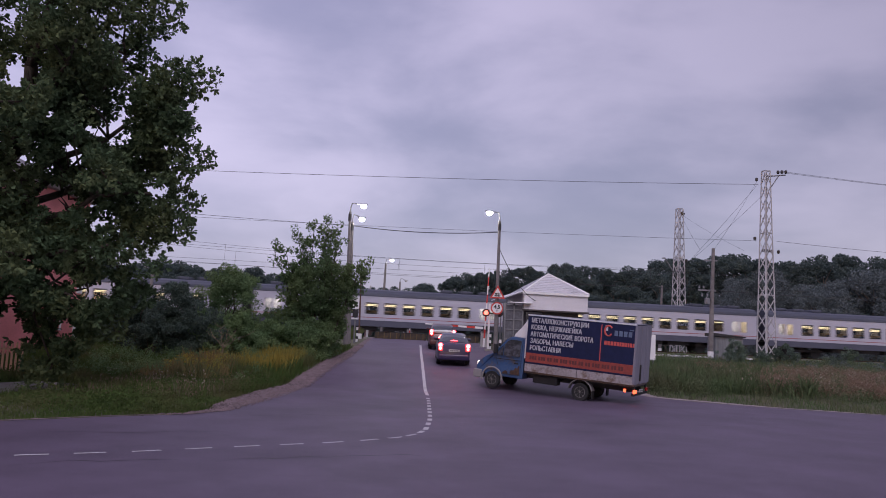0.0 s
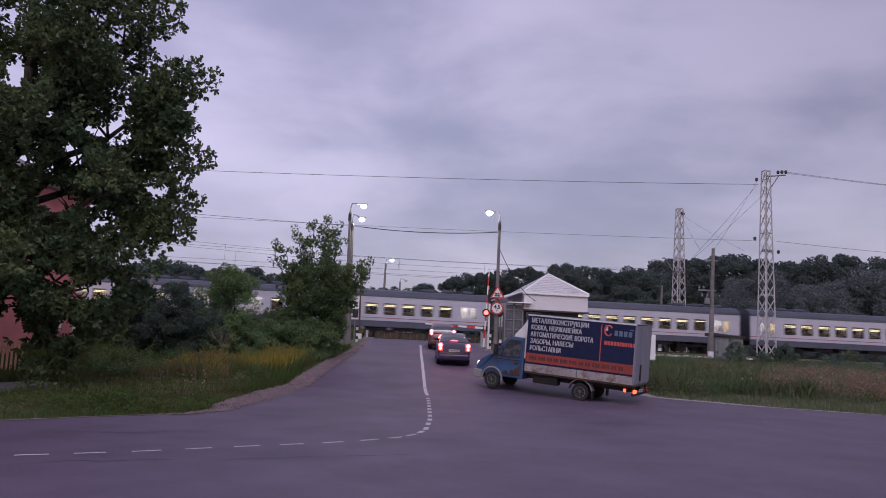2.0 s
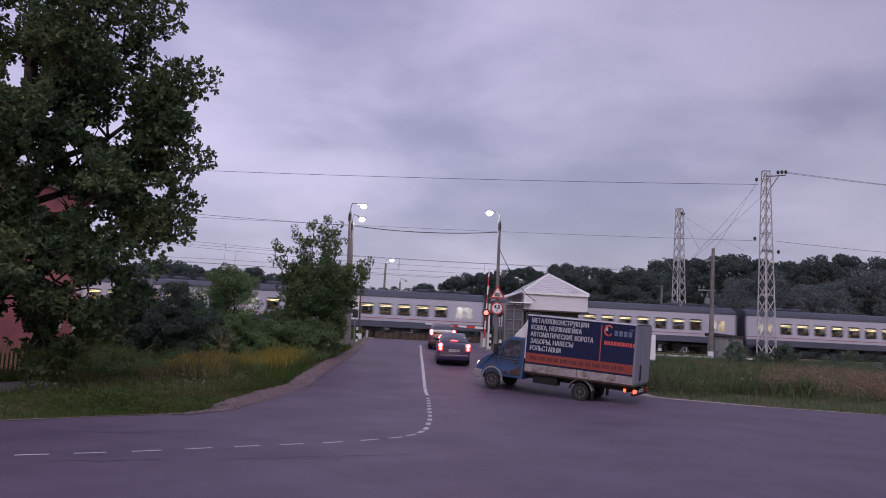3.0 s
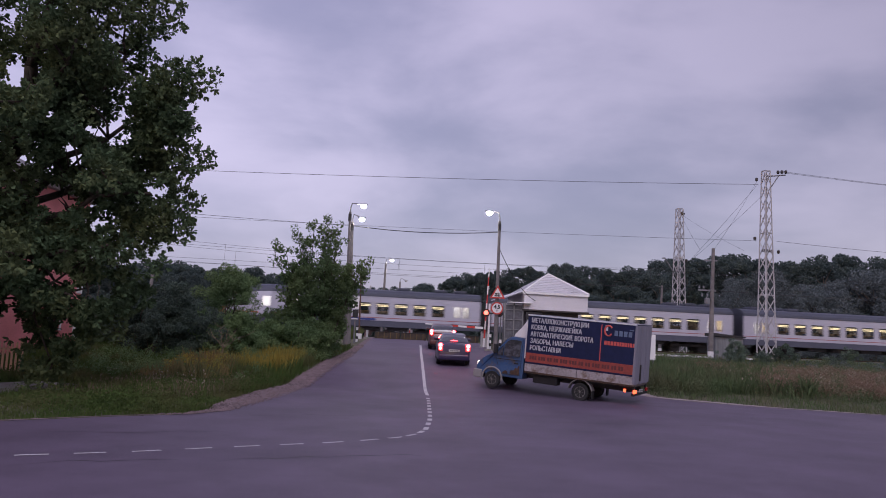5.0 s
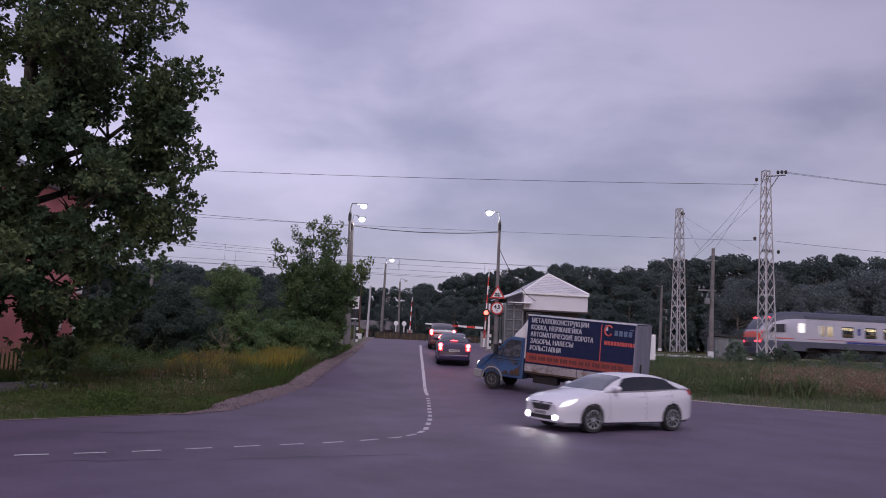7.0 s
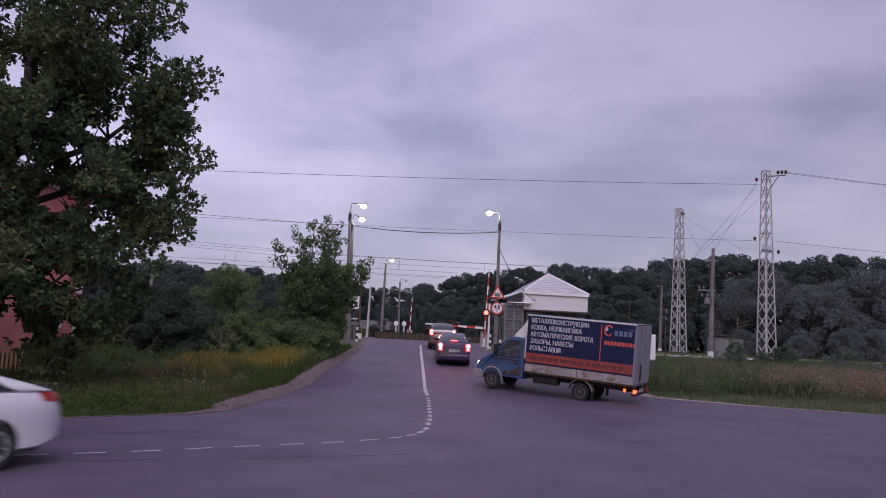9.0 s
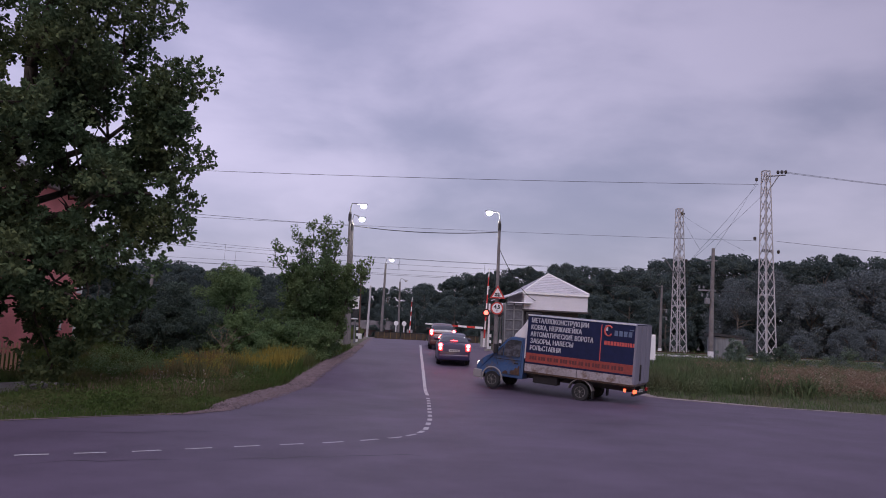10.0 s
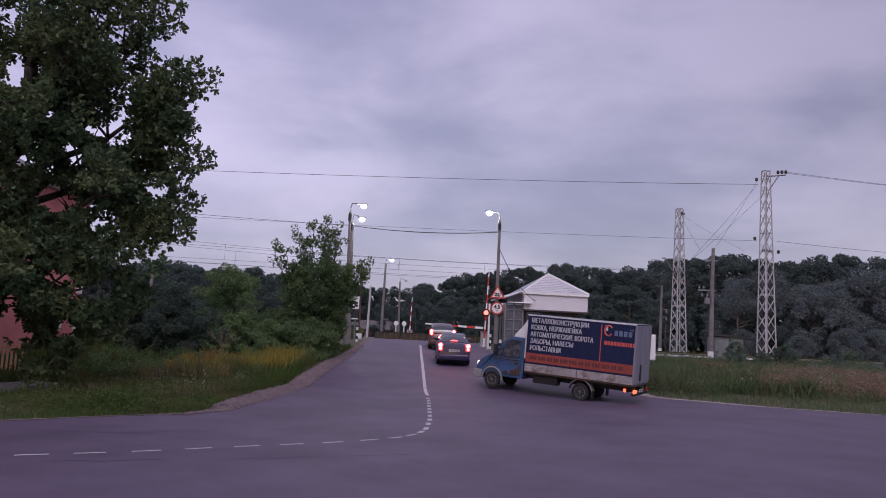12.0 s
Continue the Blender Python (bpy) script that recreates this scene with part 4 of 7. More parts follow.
def blades(name, label, spots, material, category="grass", seed=3, bend=0.55):
    """Grass or weeds as one stuff object: spots are (x, y, height, lean)."""
    rng = np.random.default_rng(seed)
    n = len(spots)
    s = np.asarray(spots, float)
    a = rng.uniform(0, 2 * math.pi, n)
    lean = rng.uniform(0, 2 * math.pi, n)
    w = s[:, 3]
    dx, dy = np.cos(a) * w, np.sin(a) * w
    k = rng.uniform(0.18 * bend, bend, n) * s[:, 2]
    z0 = np.array([land(x, y) for x, y in s[:, :2]])
    v = np.empty((n, 4, 3))
    v[:, 0] = np.stack([s[:, 0] - dx, s[:, 1] - dy, z0 - 0.03], 1)
    v[:, 1] = np.stack([s[:, 0] + dx, s[:, 1] + dy, z0 - 0.03], 1)
    mx, my = s[:, 0] + np.cos(lean) * k * 0.35, s[:, 1] + np.sin(lean) * k * 0.35
    v[:, 2] = np.stack([mx + dx * 0.8, my + dy * 0.8, z0 + s[:, 2] * 0.6], 1)
    v[:, 3] = np.stack([s[:, 0] + np.cos(lean) * k, s[:, 1] + np.sin(lean) * k, z0 + s[:, 2] * rng.uniform(0.8, 1.1, n)], 1)
    b = np.arange(n) * 4
    f = (b[:, None] + np.array([0, 1, 2])).tolist() + (b[:, None] + np.array([0, 2, 3])).tolist()
    ob = raw(name, v.reshape(-1, 3), f, material)
    return tagged(ob, label, category, kind="stuff")


def scatter(rng, n, region, height, width, clump=0.5, keep=None):
    out = []
    while len(out) < n:
        x, y = rng.uniform(region[0], region[1]), rng.uniform(region[2], region[3])
        if keep and not keep(x, y):
            continue
        q = 0.5 + 0.5 * noise.noise((x * 0.7, y * 0.7, 1.7))
        if rng.random() > 0.25 + q * clump * 1.5:
            continue
        out.append((x, y, height * rng.uniform(0.5, 1.25) * (0.6 + 0.8 * q), width * rng.uniform(0.6, 1.4)))
    return out


def on_slab(x, y, rim=0.25):
    """Whether a place lies on the concrete slab or just beside it."""
    dx, dy = x + 12.55, y - 23.6
    u, v = dx * math.cos(SLAB_TURN) + dy * math.sin(SLAB_TURN), dy * math.cos(SLAB_TURN) - dx * math.sin(SLAB_TURN)
    return -5.0 - rim < u < 1.2 + rim and abs(v) < 0.75 + rim


def verge_left(x, y):
    if on_slab(x, y):
        return False
    return x < ROAD_L(y) - SHOULDER_OUT(y) - 0.05


def verge_right(x, y):
    return x > ROAD_R(y) + 0.6


def plants():
    rng = np.random.default_rng(8)
    oak()
    maple()
    blades("grass", "green uncut grass on the verge", scatter(rng, 60000, (-22, -5.1, 12, 26), 0.11, 0.006, keep=verge_left), GRASS, seed=1)
    blades("grass", "uncut grass among the shrubs", scatter(rng, 40000, (-20, -4.6, 26, 44), 0.24, 0.007, keep=verge_left), GRASS, seed=21)
    blades("grass", "trodden short grass round the concrete slab", scatter(rng, 8000, (-18.5, -11.6, 20.5, 26.0), 0.06, 0.006, keep=verge_left), GRASS, seed=22)
    blades("tall_grass", "tall green grass below the bushes", scatter(rng, 26000, (-16, -5.3, 23, 37), 0.32, 0.006, keep=lambda x, y: verge_left(x, y) and x < ROAD_L(y) - SHOULDER_OUT(y) - 0.9), GRASS, seed=2)
    blades("dry_stalks", "thin straw stalks standing in the verge grass", scatter(rng, 2500, (-11, -5.6, 22, 34), 0.40, 0.004, keep=lambda x, y: verge_left(x, y) and x < ROAD_L(y) - SHOULDER_OUT(y) - 0.7), WEED, seed=31, bend=0.3)
    blades("yellow_grass", "tall yellowing grass and flowers beside the ramp", scatter(rng, 5200, (-8.4, -5.4, 31.6, 37.6), 0.72, 0.008, 0.8, keep=lambda x, y: x < ROAD_L(y) - SHOULDER_OUT(y) - 0.5), DRY_GRASS, seed=3, bend=0.25)
    blades("tall_grass", "green grass growing through the yellow patch", scatter(rng, 5000, (-8.8, -5.4, 30.5, 37.6), 0.55, 0.007, keep=lambda x, y: x < ROAD_L(y) - SHOULDER_OUT(y) - 0.3), GRASS, seed=32, bend=0.3)
    blades("dry_weeds", "brown withered weeds on the verge", scatter(rng, 3200, (-11.0, -8.2, 27.5, 33.5), 0.66, 0.006, keep=verge_left), GOLD_WEED, seed=4, bend=0.3)
    blades("grass", "rough green grass on the far verge", scatter(rng, 50000, (7.5, 34, 26, 53), 0.22, 0.008, keep=verge_right), FIELD, seed=5)
    blades("tall_grass", "tall green grass behind the truck", scatter(rng, 20000, (8.8, 16.5, 33, 46), 0.72, 0.007, keep=verge_right), FIELD, seed=6, bend=0.4)
    blades("dry_weeds", "tall brown dock and withered weeds", scatter(rng, 16000, (15.0, 36, 33.5, 44), 0.62, 0.007, keep=verge_right), WEED, seed=7, bend=0.4)
    blades("grass", "rough grass along the railway bank", scatter(rng, 9000, (-40, -6, 52, 60), 0.7, 0.03), GRASS, seed=8)
    blades("grass", "rough grass along the railway bank", scatter(rng, 9000, (6, 50, 53.8, 59.5), 0.10, 0.016), GRASS, seed=9)
    blades("grass", "rough grass beyond the railway", scatter(rng, 12000, (-50, 75, 76, 100), 0.6, 0.04, keep=lambda x, y: not ROAD_L(y) - 1 < x < ROAD_R(y) + 1), GRASS, seed=10)
    # shrubs between the oak and the crossing
    spec = [(-14.6, 37.5, 2.9, 1.8, DUSK_LEAF), (-12.6, 36.4, 3.5, 1.7, DUSK_LEAF), (-10.5, 37.3, 4.7, 1.5, MAPLE_LEAF), (-8.9, 38.5, 2.2, 1.4, MAPLE_LEAF), (-16.8, 40, 2.4, 2.0, BUSH_LEAF), (-8.0, 40.5, 2.4, 1.2, BUSH_LEAF),
            (-11.5, 41, 4.4, 2.0, MAPLE_LEAF), (-14.0, 43, 3.0, 1.8, BUSH_LEAF), (-19.5, 46, 2.6, 2.0, BUSH_LEAF), (-13.3, 35.4, 2.4, 1.4, DUSK_LEAF), (-11.4, 35.8, 2.6, 1.3, DUSK_LEAF), (-8.3, 36.8, 1.9, 1.5, MAPLE_LEAF), (-6.9, 36.9, 1.6, 1.2, MAPLE_LEAF), (-6.1, 37.3, 1.7, 0.85, MAPLE_LEAF), (-10.6, 36.2, 2.2, 1.6, MAPLE_LEAF)]
    for i, (x, y, h, w, m) in enumerate(spec):
        r = np.random.default_rng(100 + i)
        bl = []
        for _ in range(13 if h < 4 else 20):
            z = h * r.uniform(0.12, 0.85)
            a = r.uniform(0, 6.28)
            q = w * r.uniform(0.2, 0.85) * (1.1 - 0.5 * z / h)
            bl.append((q * math.cos(a), q * math.sin(a), z, r.uniform(0.55, 0.85)))
        bush("shrub", "dense dark green shrub beside the ramp" if m in (BUSH_LEAF, DUSK_LEAF) else "lighter green leafy shrub beside the maple", x, y, bl, 16000, 0.09, m, seed=200 + i)
    for i, (x, y, h, w) in enumerate([(19.5, 50.0, 1.7, 1.2), (21.3, 50.5, 1.5, 1.1), (24, 52, 1.5, 1.2), (31, 50, 1.8, 1.6), (33.5, 47, 1.9, 1.6), (28.5, 54, 1.4, 1.3)]):
        r = np.random.default_rng(300 + i)
        bl = [(w * r.normal() * 0.45, w * r.normal() * 0.45, h * r.uniform(0.15, 0.8), r.uniform(0.35, 0.6)) for _ in range(9)]
        bush("shrub", "low grey green shrub among weeds", x, y, bl, 6000, 0.085, BUSH_LEAF, seed=400 + i)
    # leafy weeds: low clumps as stuff
    for name, label, region, n, hmax, m, keep, seed in (("leafy_weeds", "low leafy green weeds on the verge", (-16, -5.8, 17, 33), 620, 0.34, GRASS, lambda x, y: verge_left(x, y) and not (x < -10.3 and y < 25), 61),
                                                        ("leafy_weeds", "mixed leafy weeds under the shrubs", (-15, -7.2, 28, 36), 420, 0.7, MAPLE_LEAF, verge_left, 62),
                                                        ("leafy_weeds", "yellowing leafy weeds on the verge", (-10.8, -8.2, 28.5, 34.0), 130, 0.85, DRY_GRASS, verge_left, 66),
                                                        ("leafy_weeds", "brown and green weeds on the far verge", (13.8, 36, 33.0, 42), 2300, 0.85, WEED, verge_right, 63),
                                                        ("leafy_weeds", "green weeds on the far verge", (8.5, 36, 32.0, 52.5), 2600, 0.7, FIELD, verge_right, 64),
                                                        ("seed_heads", "pale seed heads and dry leaves on the far verge", (13.5, 34, 33, 40), 1000, 0.95, PALE, verge_right, 67),
                                                        ("seed_heads", "small pale flowers among the verge weeds", (-12.5, -7.0, 24, 33), 60, 0.6, PALE, verge_left, 68),
                                                        ("leafy_weeds", "grey green weeds on the railway bank", (8, 48, 49, 53.0), 300, 0.5, WILLOW_LEAF, verge_right, 65)):
        r = np.random.default_rng(seed)
        cs, rs = [], []
        while len(cs) < n:
            x, y = r.uniform(region[0], region[1]), r.uniform(region[2], region[3])
            if keep(x, y) and r.random() < 2.2 * (0.5 + 0.5 * noise.noise((x * 0.55, y * 0.55, seed))) ** 2.5:
                q = r.uniform(0.14, 0.34)
                cs.append((x, y, land(x, y) + r.uniform(0.1, 1.0) ** 1.5 * hmax * 0.8 + 0.05))
                rs.append(q)
        v, f = leaves(r, cs, rs, n * (60 if m is not PALE else 8), 0.065 if m is not PALE else 0.075, 0.0)
        tagged(raw(name, v, f, m), label, "weeds", kind="stuff")
    woods()


plants()


# ---- poles, lamps and signals ----
LAMP_ON = glow("lamp_glass_lit", (1.0, 0.95, 0.86), 170.0)
LAMP_OFF = mat("lamp_glass", (0.5, 0.5, 0.5), rough=0.2)
SIGNAL_RED = glow("signal_lit", (1.0, 0.08, 0.06), 7.0, (0.5, 0.03, 0.02))
SIGN_WHITE = mat("sign_white", (0.72, 0.71, 0.71), rough=0.4, var=0.06)
SIGN_RED = mat("sign_red", (0.52, 0.05, 0.04), rough=0.4, var=0.1)
SIGN_BLACK = mat("sign_black", (0.012, 0.012, 0.013), rough=0.5)
CERAMIC = mat("insulator", (0.035, 0.028, 0.026), rough=0.3, var=0.2)


def street_lamp(base, top, lamp, lit, label, thick=1.0):
    bx, by = base
    z = land(bx, by)
    root = empty("street_lamp", Matrix.Translation((bx, by, z)), label, "street lamp", "street lamps")
    rel = lambda p: Vector(p) - Vector((bx, by, z))
    t, h = rel(top), rel(lamp)
    pole = bmesh.new()
    rod(pole, (0, 0, -0.5), t, 0.13 * thick, 0.075 * thick, 12)
    part("pole", pole, POLE_GREY, root, "tapered concrete pole", smooth=False)
    part("collar", rod(bmesh.new(), t - Vector((0, 0, 0.55)), t - Vector((0, 0, 0.15)), 0.10, 0.10, 10), DARK_STEEL, root)
    k = t + Vector((0, 0, 0.45))
    d = (h - k)
    arm = tube([t - Vector((0, 0, 0.3)), t + Vector((0, 0, 0.2)), k + d * 0.12 + Vector((0, 0, 0.06)), k + d * 0.45 + Vector((0, 0, 0.07)), h - d.normalized() * 0.15], 0.032, 8)
    part("arm", arm, STEEL, root, "bent steel arm", smooth=True)
    s = math.copysign(1, d.x)
    head = lathe([(0.03, -0.24), (0.07, -0.22), (0.11, -0.05), (0.11, 0.10), (0.07, 0.20), (0.02, 0.22)], 14, "x")
    for v in head.verts:
        v.co.z = v.co.z * 0.45 + 0.07
        v.co += h
    part("lamp_head", head, STEEL, root, smooth=True)
    lens = lathe([(0.02, -0.17), (0.11, -0.12), (0.15, 0.0), (0.11, 0.12), (0.02, 0.17)], 16, "x")
    for v in lens.verts:
        v.co.z = v.co.z * 0.95 - 0.05
        v.co += h
    part("lens", lens, LAMP_ON if lit else LAMP_OFF, root, "glowing white lamp glass" if lit else "unlit lamp glass", smooth=True)
    return root


street_lamp((-5.37, 44), (-5.59, 44, 9.34), (-4.81, 44, 9.75), True, "lit street lamp on a grey concrete pole")
street_lamp((-5.55, 47), (-5.79, 47, 9.19), (-5.19, 47, 9.42), True, "lit street lamp on a leaning concrete pole")
LAMP_R = street_lamp((3.30, 44), (3.28, 44, 9.2), (2.64, 44, 9.71), True, "lit street lamp on the pole that carries road signs")
street_lamp((-6.28, 82), (-6.17, 82, 10.03), (-5.5, 82, 10.45), True, "distant lit street lamp beyond the railway", 1.4)
street_lamp((-5.6, 105), (-5.78, 105, 9.81), (-4.95, 105, 10.0), False, "distant unlit street lamp", 1.45)

def text_mesh(name, body, size, m, material, parent, ext=0.003, align="LEFT", xs=1.0, label="", thick=0.0):
    """Lettering in the built-in font, turned into a thin solid."""
    cu = bpy.data.curves.new(name, "FONT")
    cu.body = body
    cu.size = size
    cu.extrude = ext
    cu.offset = thick
    cu.align_x = align
    tmp = new(name, cu)
    bpy.context.view_layer.update()
    me = bpy.data.meshes.new_from_object(tmp.evaluated_get(bpy.context.evaluated_depsgraph_get()))
    bpy.data.objects.remove(tmp)
    me.transform(Matrix.Diagonal((xs, 1, 1, 1)))
    ob = new(name, me)
    me.materials.clear()
    me.materials.append(material)
    ob.parent = parent
    ob.matrix_basis = m
    if label:
        ob["label"] = label
    return ob


FACE_CAM = Matrix.Rotation(radians(90), 4, "X")   # lies in the x-z plane, read from -y


def signs():
    r = empty("warning_sign", Matrix.Translation((3.30, 43.78, 4.88)), "triangular red-bordered level crossing warning sign", "road sign")

    def tri(s, y0, y1):
        return prism([(-s, -s * 0.58), (s, -s * 0.58), (0, s * 1.15)], y0, y1)
    part("plate", tri(0.45, 0.0, 0.02), SIGN_RED, r, "red border")
    part("field", tri(0.31, -0.006, 0.0), SIGN_WHITE, r, "white field")
    part("symbol", boxes((-0.17, 0.17, -0.012, -0.006, -0.13, -0.08), (-0.17, 0.17, -0.012, -0.006, -0.02, 0.03), *[(x - 0.018, x + 0.018, -0.012, -0.006, -0.16, 0.07) for x in (-0.14, -0.05, 0.05, 0.14)]), SIGN_BLACK, r, "black barrier symbol")
    part("bracket", boxes((-0.05, 0.05, 0.02, 0.12, -0.2, 0.1)), STEEL, r)
    r = empty("height_limit_sign", Matrix.Translation((3.30, 43.78, 4.05)), "round red-bordered height limit sign", "road sign")
    part("plate", lathe([(0.36, 0.0), (0.36, 0.02)], 32, "y"), SIGN_RED, r, "red border")
    part("field", lathe([(0.285, -0.006), (0.285, 0.0)], 32, "y"), SIGN_WHITE, r, "white field")
    text_mesh("numerals", "4,5", 0.30, Matrix.Translation((0, -0.010, -0.02)) @ FACE_CAM, SIGN_BLACK, r, 0.002, "CENTER", 1.0, thick=0.012)
    text_mesh("unit", "м", 0.17, Matrix.Translation((0, -0.010, -0.19)) @ FACE_CAM, SIGN_BLACK, r, 0.002, "CENTER", 1.2)
    part("bracket", boxes((-0.05, 0.05, 0.02, 0.12, -0.2, 0.1)), STEEL, r)
    # crossing signal with two lamps
    x, y = 3.02, 46.2
    z = land(x, y)
    r = empty("crossing_signal", Matrix.Translation((x, y, z)), "level crossing signal with one red lamp lit", "traffic signal")
    part("post", rod(bmesh.new(), (0, 0, -0.1), (0, 0, 2.9), 0.06, 0.06, 10), WHITE_PAINT, r)
    part("crossbar", boxes((-0.42, 0.42, -0.05, 0.05, 2.28, 2.36)), DARK_STEEL, r)
    for dx, lit in ((-0.20, True), (0.60, False)):
        part("backing", lathe([(0.24, 0.0), (0.24, 0.03)], 24, "y"), SIGN_BLACK, r, "black backing disc").location = (dx, -0.12, 2.34)
        hd = part("lamp", lathe([(0.11, -0.06), (0.14, -0.03), (0.14, 0.08)], 20, "y"), SIGNAL_RED if lit else mat("signal_unlit", (0.08, 0.01, 0.01), rough=0.2), r, "lit red lamp" if lit else "unlit lamp")
        hd.location = (dx, -0.14, 2.34)
        part("hood", tube([(dx - 0.15, -0.15, 2.36), (dx - 0.11, -0.25, 2.46), (dx, -0.28, 2.50), (dx + 0.11, -0.25, 2.46), (dx + 0.15, -0.15, 2.36)], 0.02, 6), SIGN_BLACK, r)
    part("foot", boxes((-0.2, 0.2, -0.2, 0.2, -0.1, 0.15), bev=0.02), CONCRETE, r)


signs()


def boom(name, label, m, length, bands, weight=True, thick=1.0):
    """A striped barrier arm along +x from its pivot."""
    root = empty(name, m, label, "barrier", "crossing barriers")
    n = bands
    for i in range(n):
        a, b = length * i / n, length * (i + 1) / n
        h0, h1 = thick * (0.075 - 0.035 * i / n), thick * (0.075 - 0.035 * (i + 1) / n)
        bm = prism([(a, -h0), (b, -h1), (b, h1), (a, h0)], -0.03, 0.03)
        part("band", bm, RED_PAINT if i % 2 else WHITE_PAINT, root, "red band" if i % 2 else "white band")
    if weight:
        part("counterweight", boxes((-0.9, 0.0, -0.12, 0.12, -0.12, 0.12), bev=0.02), DARK_STEEL, root)
    return root


def cabinet_post(x, y, label):
    z = land(x, y)
    r = empty("barrier_machine", Matrix.Translation((x, y, z)), label, "barrier machine")
    part("housing", boxes((-0.28, 0.28, -0.24, 0.24, 0.0, 1.05), bev=0.03), mat("housing_paint", (0.30, 0.29, 0.29), rough=0.5), r)
    part("cap", boxes((-0.31, 0.31, -0.27, 0.27, 1.05, 1.12), bev=0.02), DARK_STEEL, r)
    part("foot", boxes((-0.38, 0.38, -0.32, 0.32, -0.1, 0.04)), CONCRETE, r)


boom("boom_barrier", "lowered red and white striped barrier arm", Matrix.Translation((2.90, 49.85, 2.975)) @ Matrix.Rotation(math.pi + radians(1.6), 4, "Y") @ Matrix.Rotation(math.pi, 4, "X"), 3.85, 7)
cabinet_post(3.05, 50.2, "grey barrier machine at the lowered arm")
boom("boom_barrier", "upright red and white striped barrier arm", Matrix.Translation((2.80, 47.0, 1.75)) @ Matrix.Rotation(radians(-88), 4, "Y"), 4.9, 9, False, 0.7)
boom("boom_barrier", "upright striped barrier arm across the railway", Matrix.Translation((-2.85, 73.0, 1.9)) @ Matrix.Rotation(radians(-88.6), 4, "Y"), 4.1, 9, False, 0.75)
cabinet_post(-2.85, 73.4, "grey barrier machine across the railway")


def striped_post(x, y, h, r=0.07):
    z = land(x, y)
    root = empty("marker_post", Matrix.Translation((x, y, z)), "short white marker post with black bands", "post", "marker posts")
    n = 5
    for i in range(n):
        part("band", rod(bmesh.new(), (0, 0, h * i / n), (0, 0, h * (i + 1) / n), r, r, 10), WHITE_PAINT if i % 2 == 0 else SIGN_BLACK, root)


for _x, _y in ((-5.35, 49.5), (3.5, 43.0), (3.3, 48.5), (2.9, 51.5)):
    striped_post(_x, _y, 0.95)


PALE_MAST = mat("mast_paint", (0.46, 0.44, 0.45), rough=0.6, var=0.2)
RUST_MAST = mat("mast_rust", (0.10, 0.052, 0.042), rough=0.8, var=0.3)


